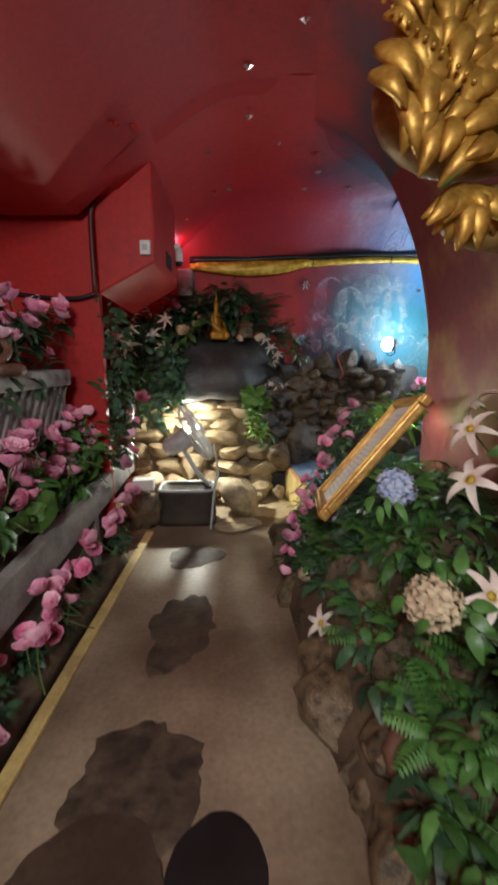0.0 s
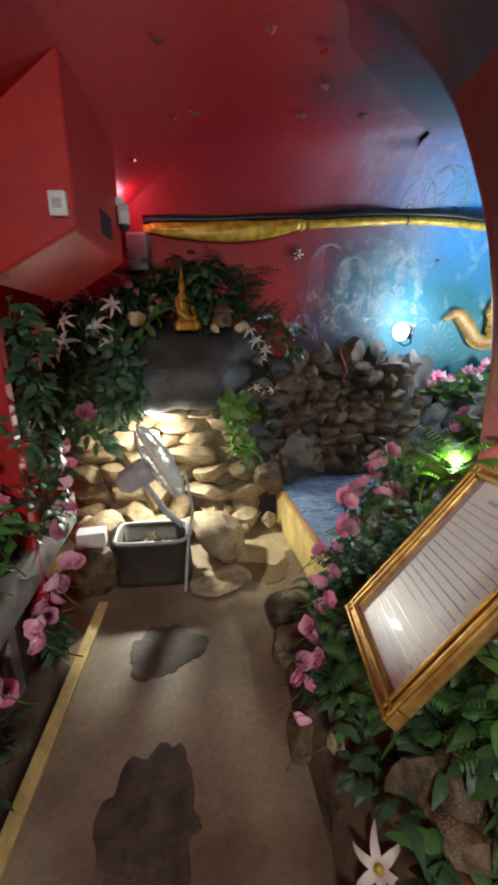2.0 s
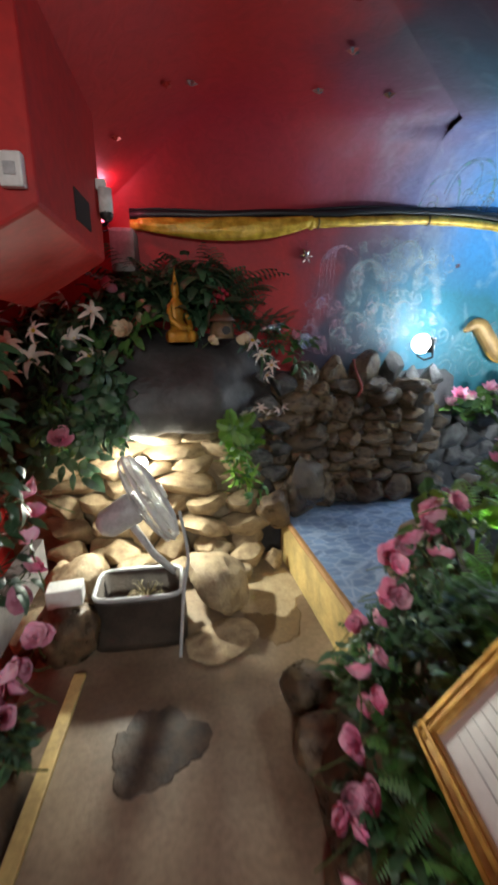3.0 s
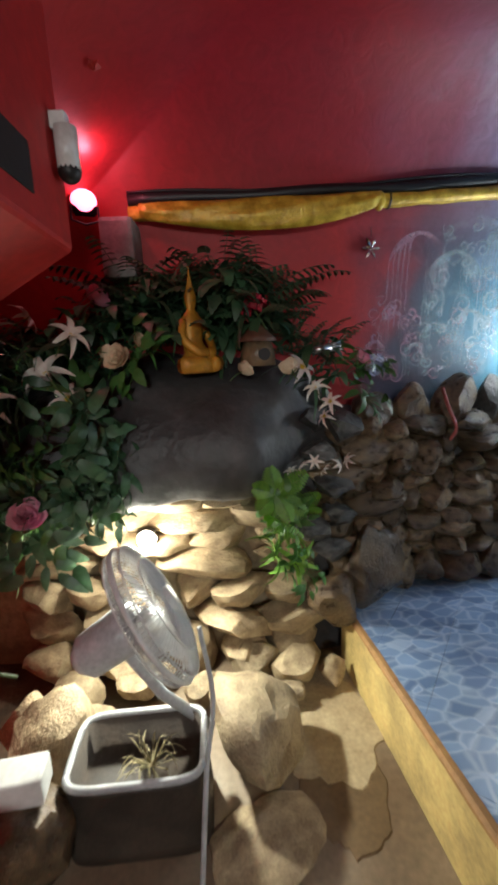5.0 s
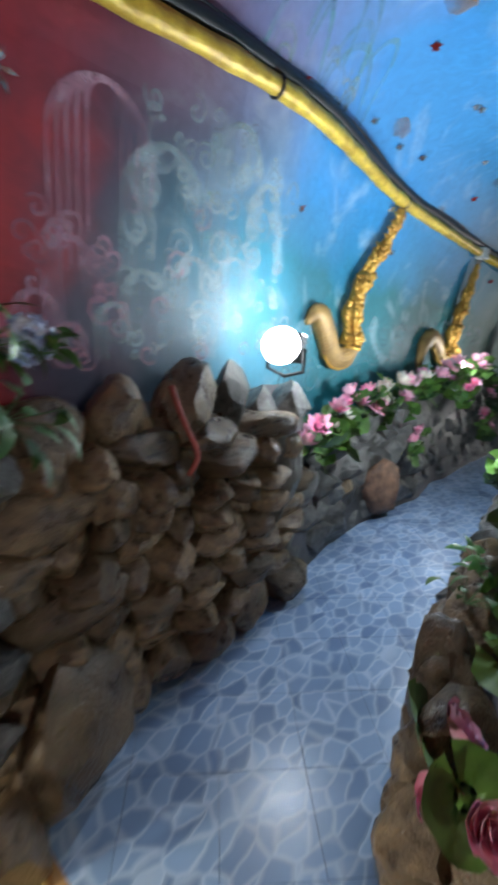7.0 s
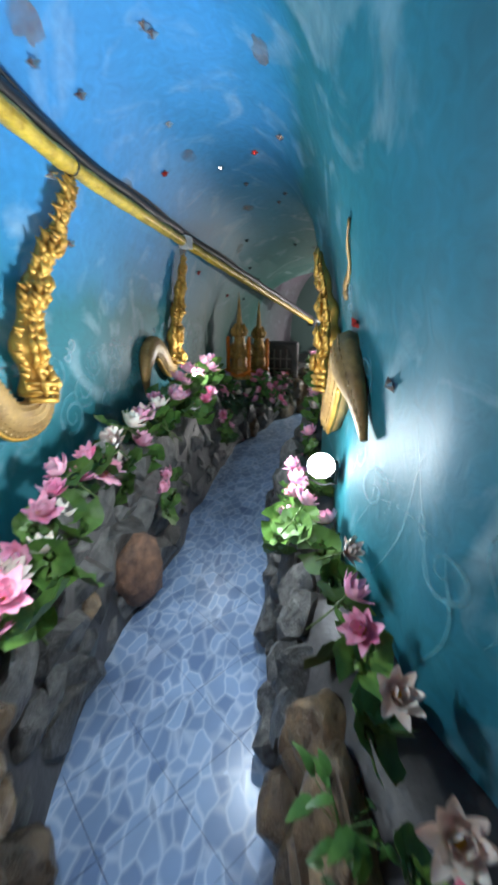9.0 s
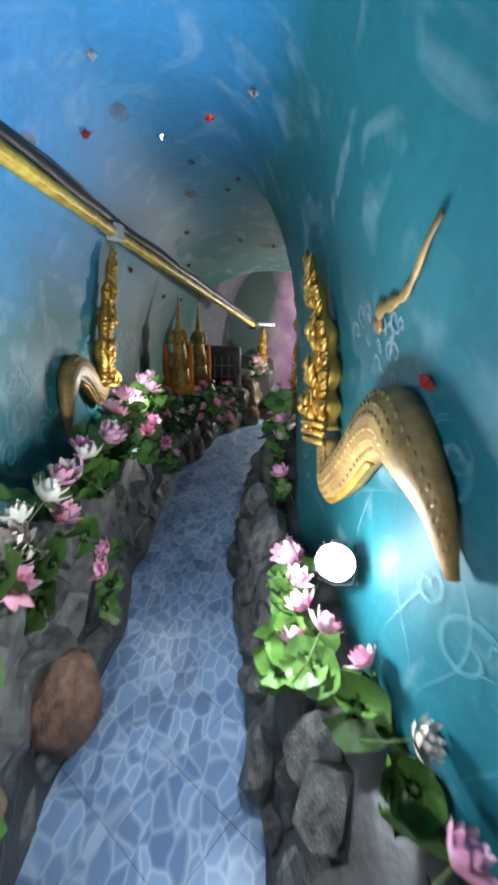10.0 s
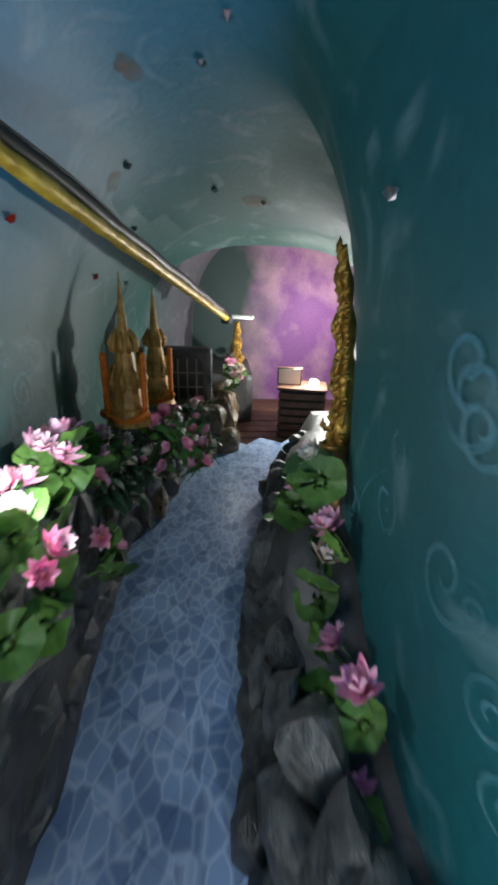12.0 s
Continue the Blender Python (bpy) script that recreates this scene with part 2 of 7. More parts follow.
M_INK = mat("grey_ink", (0.55, 0.55, 0.57), None, 0.3)
M_ORANGE = mat("orange_garland", (0.85, 0.25, 0.02), (0.7, 0.15, 0.01), 0.7, scale=30, bump=0.5)
M_AMBER = mat("amber_robe", (0.62, 0.3, 0.03), (0.42, 0.18, 0.02), 0.45, 0.2, scale=14, bump=0.3)
M_CRYSTAL = mat("mirror_crystal", (0.8, 0.8, 0.8), (0.5, 0.4, 0.4), 0.12, 0.9, scale=20, bump=0.0)
M_RUBY = mat("red_crystal", (0.5, 0.05, 0.04), None, 0.15, 0.4)
M_SWIRL = mat("pale_swirl_paint", (0.42, 0.52, 0.56), (0.16, 0.26, 0.32), 0.6, scale=9, bump=0.1, spread=(0.3, 0.7))
M_SWIRLV = mat("violet_swirl_paint", (0.5, 0.32, 0.42), (0.32, 0.12, 0.2), 0.6, scale=9, bump=0.1, spread=(0.3, 0.7))
M_TEALSW = mat("teal_swirl_paint", (0.2, 0.44, 0.5), (0.06, 0.26, 0.32), 0.6, scale=9, bump=0.1, spread=(0.3, 0.7))


def thin_paint(m, most):
    """Thins a brushed paint so that the wall shows through it unevenly."""
    n, l = m.node_tree.nodes, m.node_tree.links
    geo, ns, mr = n.new("ShaderNodeNewGeometry"), n.new("ShaderNodeTexNoise"), n.new("ShaderNodeMapRange")
    ns.inputs["Scale"].default_value, ns.inputs["Detail"].default_value = 11, 4
    l.new(geo.outputs["Position"], ns.inputs["Vector"])
    mr.inputs["From Min"].default_value, mr.inputs["From Max"].default_value = 0.35, 0.7
    mr.inputs["To Min"].default_value, mr.inputs["To Max"].default_value = 0.12, most
    l.new(ns.outputs[0], mr.inputs["Value"])
    l.new(mr.outputs[0], n["Principled BSDF"].inputs["Alpha"])


M_GOLDCLOUD = mat("brown_gold_cloud_paint", (0.3, 0.17, 0.06), (0.16, 0.09, 0.035), 0.6, scale=16, bump=0.1)
for brushed in (M_SWIRL, M_SWIRLV, M_TEALSW, M_GOLDCLOUD):
    thin_paint(brushed, 0.62)
M_GLOWW = glow("white_lamp_glow", (0.9, 0.97, 1.0), 20)
M_GLOWY = glow("warm_lamp_glow", (1.0, 0.93, 0.75), 18)
M_GLOWR = glow("red_lamp_glow", (1.0, 0.15, 0.25), 6)


def tile_material():
    m = bpy.data.materials.new("blue_crazy_paving_tile")
    m.use_nodes = True
    n, l = m.node_tree.nodes, m.node_tree.links
    b = n["Principled BSDF"]
    geo = n.new("ShaderNodeNewGeometry")
    wn = n.new("ShaderNodeTexNoise")
    wn.inputs["Scale"].default_value = 9
    l.new(geo.outputs["Position"], wn.inputs["Vector"])
    wa = n.new("ShaderNodeMix")
    wa.data_type, wa.blend_type = "RGBA", "ADD"
    wa.inputs[0].default_value = 0.05
    l.new(geo.outputs["Position"], wa.inputs[6])
    l.new(wn.outputs["Color"], wa.inputs[7])
    flat = n.new("ShaderNodeVectorMath")
    flat.operation = "MULTIPLY"
    flat.inputs[1].default_value = (0.85, 1.5, 0)
    l.new(wa.outputs[2], flat.inputs[0])
    v = n.new("ShaderNodeTexVoronoi")
    v.feature = "DISTANCE_TO_EDGE"
    v.inputs["Scale"].default_value = 13
    l.new(flat.outputs[0], v.inputs["Vector"])
    v2 = n.new("ShaderNodeTexVoronoi")
    v2.inputs["Scale"].default_value = 13
    l.new(flat.outputs[0], v2.inputs["Vector"])
    r = n.new("ShaderNodeValToRGB")
    r.color_ramp.elements[0].position, r.color_ramp.elements[0].color = 0.02, (0.32, 0.4, 0.53, 1)
    r.color_ramp.elements[1].position, r.color_ramp.elements[1].color = 0.13, (0.18, 0.27, 0.43, 1)
    l.new(v.outputs["Distance"], r.inputs[0])
    hs = n.new("ShaderNodeMix")
    hs.data_type, hs.blend_type = "RGBA", "SOFT_LIGHT"
    hs.inputs[0].default_value = 0.55
    bw = n.new("ShaderNodeRGBToBW")
    l.new(v2.outputs["Color"], bw.inputs[0])
    l.new(r.outputs[0], hs.inputs[6])
    l.new(bw.outputs[0], hs.inputs[7])
    dirt = n.new("ShaderNodeTexNoise")
    dirt.inputs["Scale"].default_value, dirt.inputs["Detail"].default_value = 3.5, 6
    l.new(geo.outputs["Position"], dirt.inputs["Vector"])
    dm = n.new("ShaderNodeMix")
    dm.data_type, dm.blend_type = "RGBA", "OVERLAY"
    dm.inputs[0].default_value = 0.4
    l.new(hs.outputs[2], dm.inputs[6])
    l.new(dirt.outputs[0], dm.inputs[7])
    l.new(dm.outputs[2], b.inputs["Base Color"])
    b.inputs["Roughness"].default_value = 0.3
    bp = n.new("ShaderNodeBump")
    bp.inputs["Strength"].default_value, bp.inputs["Distance"].default_value = 0.12, 0.004
    l.new(r.outputs[0], bp.inputs["Height"])
    l.new(bp.outputs[0], b.inputs["Normal"])
    return m


M_TILE = tile_material()
M_GROUT = mat("grey_grout", (0.36, 0.42, 0.52), None, 0.8)


# ---- mesh helpers ----
def mesh_of(name, bm, material, smooth=True):
    me = bpy.data.meshes.new(name)
    bm.normal_update()
    bm.to_mesh(me)
    bm.free()
    me.materials.append(material)
    if smooth:
        me.shade_smooth()
    return me


def part(name, data, parent=None, label="", m=None):
    o = new(name, data)
    if parent:
        o.parent = parent
    if m is not None:
        o.matrix_basis = m
    if label:
        o["label"] = label
    return o


def thing(name, label, category, m=None, group="", kind="", data=None):
    o = tagged(new(name, data), label, category, group, kind)
    if m is not None:
        o.matrix_basis = m
    return o


def sized(x, y, z, rx=0, ry=0, rz=0, s=(1, 1, 1)):
    return pose(x, y, z, rx, ry, rz) @ Matrix.Diagonal((*s, 1))


def bm_box(bm, lo, hi, bevel=0.0, m=None):
    c = [(a + b) / 2 for a, b in zip(lo, hi)]
    s = [b - a for a, b in zip(lo, hi)]
    r = bmesh.ops.create_cube(bm, size=1, matrix=(m or Matrix()) @ Matrix.Translation(c) @ Matrix.Diagonal((*s, 1)))
    if bevel:
        ed = list({e for v in r["verts"] for e in v.link_edges})
        bmesh.ops.bevel(bm, geom=ed, offset=bevel, segments=2, affect="EDGES", profile=0.6)


def box_mesh(name, lo, hi, material, bevel=0.006):
    bm = bmesh.new()
    bm_box(bm, lo, hi, bevel)
    return mesh_of(name, bm, material, False)


def grid_faces(bm, rows, close=False):
    vs = [[bm.verts.new(p) for p in r] for r in rows]
    for a, b in zip(vs, vs[1:]):
        k = len(a)
        for i in range(k if close else k - 1):
            bm.faces.new((a[i], a[(i + 1) % k], b[(i + 1) % k], b[i]))
    return vs


def tube(bm, pts, radii, sides=8, flat=1.0, caps=True):
    pts = [Vector(p) for p in pts]
    rows = []
    for i, p in enumerate(pts):
        d = (pts[min(i + 1, len(pts) - 1)] - pts[max(i - 1, 0)]).normalized()
        a = d.cross(Vector((0, 1, 0)))
        a = a.normalized() if a.length > 0.05 else Vector((1, 0, 0))
        b = d.cross(a).normalized()
        r = radii[i] if isinstance(radii, (list, tuple)) else radii
        rows.append([p + a * r * math.cos(k * math.tau / sides) + b * r * flat * math.sin(k * math.tau / sides) for k in range(sides)])
    vs = grid_faces(bm, rows, True)
    if caps:
        bm.faces.new(vs[0][::-1])
        bm.faces.new(vs[-1])


def spline(ctrl, steps=6):
    """Catmull-Rom through a few control points."""
    c = [Vector(p) for p in ctrl]
    c = [c[0] * 2 - c[1]] + c + [c[-1] * 2 - c[-2]]
    out = []
    for i in range(1, len(c) - 2):
        for k in range(steps):
            t = k / steps
            out.append(0.5 * (2 * c[i] + (c[i + 1] - c[i - 1]) * t + (2 * c[i - 1] - 5 * c[i] + 4 * c[i + 1] - c[i + 2]) * t * t + (3 * c[i] - c[i - 1] - 3 * c[i + 1] + c[i + 2]) * t ** 3))
    out.append(c[-2])
    return out


def rock_mesh(name, material, seed, sub=3, blocky=0.5, rough=0.16):
    """A unit stone: a boulder of uneven facets, flattened where it broke."""
    bm = bmesh.new()
    bmesh.ops.create_icosphere(bm, subdivisions=sub, radius=0.5)
    rng = random.Random(seed)
    planes = [(Vector((rng.gauss(0, 1), rng.gauss(0, 1), rng.gauss(0, 1))).normalized(), rng.uniform(0.36 - 0.12 * blocky, 0.45 - 0.05 * blocky)) for _ in range(int(10 * blocky) + 5)]
    for v in bm.verts:
        v.co *= 1 + rough * noise.noise(v.co * 3.1 + Vector((seed * 7.3, seed, 0)))
        for nrm, d in planes:
            over = v.co.dot(nrm) - d
            if over > 0:
                v.co -= nrm * over * 0.97
        v.co += v.co.normalized() * 0.035 * noise.noise(v.co * 7 + Vector((0, seed * 3.1, 0)))
    me = mesh_of(name, bm, material, True)
    me.set_sharp_from_angle(angle=radians(32))
    return me


def lerp_table(x, table):
    if x <= table[0][0]:
        return table[0][1]
    for (a, va), (b, vb) in zip(table, table[1:]):
        if x <= b:
            t = (x - a) / (b - a)
            t = t * t * (3 - 2 * t)
            return va + (vb - va) * t
    return table[-1][1]


# ---- the cave shell ----
LEFT = [(-1.6, 4.22), (0.3, 4.26), (1.2, 4.34), (2.3, 4.6), (4.0, 4.68), (6.0, 4.78), (7.2, 4.7), (9.2, 4.3)]
RIGHT = [(1.25, 2.75), (1.5, 3.02), (1.9, 3.28), (2.4, 3.42), (3.0, 3.46), (3.5, 3.53), (4.1, 3.53), (4.5, 3.42), (5.2, 2.95), (6.6, 2.3), (9.2, 2.0)]
SPRING = [(1.0, 1.35), (4.0, 1.3), (7.0, 1.15)]
APEX = [(0.6, 2.66), (2.0, 2.6), (4.5, 2.5), (6.6, 2.2), (6.9, 2.1), (7.3, 2.45)]


def lump(x, y, z, a=0.03):
    return a * noise.noise(Vector((x * 1.3, y * 1.3, z * 1.3))) + a * 0.4 * noise.noise(Vector((x * 4, y * 4, z * 4)))


def arch(x, u):
    """u from 0 (foot of the wall on the y-high side) to 1 (foot of the other wall)."""
    L, R, s, a = lerp_table(x, LEFT), lerp_table(x, RIGHT), lerp_table(x, SPRING), lerp_table(x, APEX)
    c = max((L + R) / 2, L - 0.6) if x < 3 else (L + R) / 2
    if u < 0.25:
        y, z = L, s * u / 0.25
    elif u > 0.75:
        y, z = R, s * (1 - u) / 0.25
    else:
        th = (u - 0.25) * 2 * math.pi
        y = c + (L - c if th < math.pi / 2 else c - R) * math.copysign(abs(math.cos(th)) ** 0.8, math.cos(th))
        z = s + (a - s) * math.sin(th) ** 0.9
    k = lump(x, y, z)
    return Vector((x, y - k * (1 if y > c else -1), z + k * 0.5))


def left_y(x, z):
    """The mural wall's surface at a height below the crown."""
    L, R, s, a = lerp_table(x, LEFT), lerp_table(x, RIGHT), lerp_table(x, SPRING), lerp_table(x, APEX)
    if x < 1.2:
        R = L - 1.2
    if z <= s:
        return L - lump(x, L, z)
    sn = min(0.99, max(0.0, (z - s) / (a - s))) ** (1 / 0.9)
    c = max((L + R) / 2, L - 0.6) if x < 3 else (L + R) / 2
    y = c + (L - c) * math.sqrt(1 - sn * sn) ** 0.8
    return y - lump(x, y, z)


def right_y(x, z):
    L, R, s, a = lerp_table(x, LEFT), lerp_table(x, RIGHT), lerp_table(x, SPRING), lerp_table(x, APEX)
    if z <= s:
        return R + lump(x, R, z)
    sn = min(0.99, max(0.0, (z - s) / (a - s))) ** (1 / 0.9)
    c = max((L + R) / 2, L - 0.6) if x < 3 else (L + R) / 2
    y = c - (c - R) * math.sqrt(1 - sn * sn) ** 0.8
    return y + lump(x, y, z)


def shell(rows, names, cut, material, inside):
    """Splits a lofted surface at the height cut into a wall and a ceiling object, each with thickness."""
    for want, (nm, label, cat) in enumerate(names):
        bm = bmesh.new()
        grid_faces(bm, rows)
        kill = [f for f in bm.faces if (f.calc_center_median().z > cut) != bool(want)]
        bmesh.ops.delete(bm, geom=kill, context="FACES")
        if not bm.faces:
            bm.free()
            continue
        bm.normal_update()
        if sum(f.normal.dot(inside - f.calc_center_median()) for f in bm.faces) < 0:
            bmesh.ops.reverse_faces(bm, faces=bm.faces[:])
        o = thing(nm, label, cat, kind="structure", data=mesh_of(nm, bm, M_MURAL if want else material))
        s = o.modifiers.new("thickness", "SOLIDIFY")
        s.thickness, s.offset, s.use_rim = 0.1, -1.0, False


X_T = [1.25 + 0.1 * i for i in range(80)]
shell([[arch(x, i / 56) for i in range(57)] for x in X_T],
      [("wall_tunnel", "teal and blue mural on curved plaster tunnel wall", "wall"), ("ceiling_tunnel", "sky blue painted vaulted plaster ceiling", "ceiling")], 2.15, M_MURAL, Vector((4, 4, 1.2)))


def ceil_z(x):
    """Height of the red ceiling, which curves down towards the x-low wall."""
    t = max(0.0, -0.05 - x)
    return max(2.1, 2.69 - 0.9 * t * t / (t + 0.35))


def back_profile(x):
    out = []
    s, a = 1.35, max(2.2, ceil_z(x) - 0.03)
    for i in range(9):
        z = s * i / 8
        out.append(Vector((x, left_y(x, z), z)))
    for i in range(1, 15):
        z = s + (a - s) * math.sin(i / 15 * math.pi / 2)
        out.append(Vector((x, left_y(x, min(z, a - 0.006)), z)))
    y0 = out[-1].y
    for i in range(1, 9):
        y = y0 + (2.35 - y0) * i / 8
        out.append(Vector((x, y, a + 0.03 * i / 8 + lump(x, y, 2.6, 0.02))))
    return out


X_B = [-1.75 + 0.1 * i for i in range(31)]
shell([back_profile(x) for x in X_B],
      [("wall_north", "red and violet mural on plaster cave wall", "wall"), ("ceiling_crossing", "dark red painted plaster ceiling", "ceiling")], 2.15, M_MURAL, Vector((0, 3, 1)))


def vault_right(y, i):
    """Half profile of the entrance room, from the foot of its x-high wall to the crown."""
    t = i / 20
    if t < 0.35:
        x, z = 1.14 - 0.04 * t, 1.25 * t / 0.35
    else:
        th = (t - 0.35) / 0.65 * math.pi / 2
        x, z = 0.18 + 0.945 * math.cos(th) ** 0.98, 1.25 + 1.46 * math.sin(th)
    return Vector((x - lump(x, y, z, 0.025 if t < 0.85 else 0.0), y, z))


Y_V = [-2.0 + 0.15 * i for i in range(32)]
shell([[vault_right(y, i) for i in range(21)] for y in Y_V],
      [("wall_room", "red and ochre painted curved plaster pillar wall", "wall"), ("ceiling_room", "dark red curved plaster ceiling", "ceiling")], 2.3, M_PILLAR, Vector((0, 0.5, 1)))
# the reveal that turns from the room into the tunnel
rows = []
for k in range(13):
    t = k / 12
    row = []
    for i in range(21):
        a = vault_right(2.65, i)
        u = 1 - 0.5 * (i / 20)
        b = arch(1.25, u)
        mid = Vector((a.x + 0.03, a.y + 0.1, a.z * 0.7 + b.z * 0.3))
        row.append(a * (1 - t) ** 2 + mid * 2 * t * (1 - t) + b * t * t)
    rows.append(row)
shell(rows, [("wall_reveal", "red plaster reveal at tunnel mouth", "wall"), ("ceiling_reveal", "red plaster arch over tunnel mouth", "ceiling")], 2.3, M_PILLAR, Vector((0.2, 3.6, 1)))

M_CEIL = mat("dark_red_ceiling_paint", (0.28, 0.009, 0.016), (0.18, 0.007, 0.013), 0.8, scale=2, bump=0.2, fine=20)


def slab(name, label, cat, lo, hi, material, bevel=0.0):
    return thing(name, label, cat, kind="structure", data=box_mesh(name, lo, hi, material, bevel))


rows = []
for k in range(31):
    y = -2.0 + 0.15 * k
    rows.append([Vector((-1.75 + 0.1 * i, y, ceil_z(-1.75 + 0.1 * i) + lump(i * 0.1, y, 2.7, 0.015))) for i in range(24)])
bm = bmesh.new()
grid_faces(bm, rows)
o = thing("ceiling_entrance", "dark red painted plaster ceiling", "ceiling", kind="structure", data=mesh_of("ceiling_entrance", bm, M_MURAL))
s = o.modifiers.new("thickness", "SOLIDIFY")
s.thickness, s.offset = 0.08, 1.0
slab("ceiling_cap", "plain closing slab above the plaster", "ceiling", (-2.0, -2.3, 2.9), (2.6, 4.8, 3.0), M_CEIL)
slab("wall_west", "bright red painted wall", "wall", (-1.75, -2.2, 0), (-1.5, 4.5, 2.9), M_RED)
slab("wall_south", "plain red wall", "wall", (-1.75, -2.3, 0), (1.4, -2.1, 2.9), M_RED)
slab("wall_east", "violet and grey cloud mural on end wall", "wall", (8.9, 1.8, 0), (9.05, 5.2, 2.8), M_END)
slab("ground", "brown earth cave floor under everything", "ground", (-2.5, -2.6, -0.2), (9.6, 5.4, -0.012), M_EARTH)
slab("floor", "worn brown concrete walkway", "floor", (-1.0, -2.1, -0.01), (0.62, 4.2, 0.0), M_CONC)

# boxed red nib and return wall beside the entrance room
slab("wall_return", "bright red painted return wall", "wall", (-1.5, 2.6, 0), (-0.9, 2.65, 2.75), M_RED)
bm = bmesh.new()
front = [(-0.9, 1.7), (-0.555, 1.88), (-0.555, 2.75), (-0.9, 2.75)]
rear = [(-0.9, 1.66), (-0.555, 1.86), (-0.555, 2.75), (-0.9, 2.75)]
grid_faces(bm, [[Vector((x, 2.6, z)) for x, z in front], [Vector((x, 3.36, z)) for x, z in rear]], True)
nib_verts = bm.verts[:]
bm.faces.new(nib_verts[:4])
bm.faces.new(nib_verts[4:][::-1])
bmesh.ops.recalc_face_normals(bm, faces=bm.faces[:])
bmesh.ops.bevel(bm, geom=bm.edges[:], offset=0.012, segments=2, affect="EDGES", profile=0.5)
NIB = thing("trim_nib", "bright red boxed plaster nib under ceiling", "wall", kind="structure", data=mesh_of("trim_nib", bm, M_RED, False))
part("vent_hole", box_mesh("vent_hole", (-0.556, 2.95, 1.93), (-0.551, 3.14, 2.03), mat("dark_vent", (0.012, 0.01, 0.01), None, 0.8), 0), NIB, "dark rectangular vent hole")
bm = bmesh.new()
tube(bm, spline([(-0.91, 2.575, 1.68), (-0.91, 2.575, 2.05), (-0.9, 2.575, 2.16), (-0.87, 2.575, 2.24), (-0.87, 2.575, 2.4)], 5), 0.017, 8)
thing("red_pipe", "dark red painted pipe in the wall corner", "pipe", data=mesh_of("red_pipe", bm, mat("dark_red_pipe", (0.1, 0.008, 0.008), None, 0.5)))
bm = bmesh.new()
tube(bm, spline([(-1.5, 2.57, 1.72), (-1.25, 2.57, 1.68), (-1.02, 2.56, 1.67), (-0.9, 2.57, 1.7)], 6), 0.012, 7)
thing("black_cable", "black cable sagging along the red wall", "cable", data=mesh_of("black_cable", bm, M_CABLE))

# raised tiled path
bm = bmesh.new()
edge = [(0.385, 3.95), (0.56, 2.55), (1.3, 2.55), (6.75, 2.2), (6.75, 4.9), (0.385, 4.5)]
lo = [bm.verts.new((x, y, -0.01)) for x, y in edge]
hi = [bm.verts.new((x, y, 0.305)) for x, y in edge]
bm.faces.new(hi)
for i in range(6):
    bm.faces.new((lo[i], lo[(i + 1) % 6], hi[(i + 1) % 6], hi[i]))
bmesh.ops.recalc_face_normals(bm, faces=bm.faces[:])
PATH = thing("floor_path", "raised path of blue crazy-paving ceramic tiles", "floor", kind="structure", data=mesh_of("floor_path", bm, M_GROUT, False))


def strip(name, p, q, lo_z, hi_z, thick, material, parent=None, label=""):
    """A slightly wavy painted kerb face from p to q, standing proud of the step behind it."""
    bm = bmesh.new()
    d = (Vector((*q, 0)) - Vector((*p, 0)))
    nrm = Vector((d.y, -d.x, 0)).normalized()
    rows = []
    for k in range(25):
        c = Vector((*p, 0)) + d * (k / 24)
        w = 0.004 * noise.noise(c * 9)
        rows.append([c + Vector((0, 0, lo_z)), c - nrm * (thick + w) + Vector((0, 0, lo_z)), c - nrm * (thick + w) + Vector((0, 0, hi_z - 0.01 + w)), c - nrm * (thick - 0.01) + Vector((0, 0, hi_z + w)), c + Vector((0, 0, hi_z + w))])
    grid_faces(bm, rows)
    bmesh.ops.recalc_face_normals(bm, faces=bm.faces[:])
    return part(name, mesh_of(name, bm, material, False), parent, label)


strip("step_face", (0.56, 2.55), (0.385, 3.95), 0.0, 0.3, 0.025, M_YELLOW, PATH, "yellow painted step riser")
strip("step_nosing", (0.56, 2.55), (0.385, 3.95), 0.3, 0.322, 0.03, M_TERRA, PATH, "terracotta coloured nosing")
# 25 cm tiles laid askew
ang = radians(53)
ex, ey = Vector((math.cos(ang), math.sin(ang), 0)), Vector((-math.sin(ang), math.cos(ang), 0))


def inside(p):
    x, y = p.x, p.y
    if x > 6.7 or y > lerp_table(x, LEFT) + 0.02:
        return False
    return x > 0.56 - 0.175 * (y - 2.55) / 1.4 and y > max(2.56, lerp_table(x, [(1.0, 2.56), (1.5, 3.1), (4.4, 3.3), (5.2, 2.8), (6.6, 2.25)]))


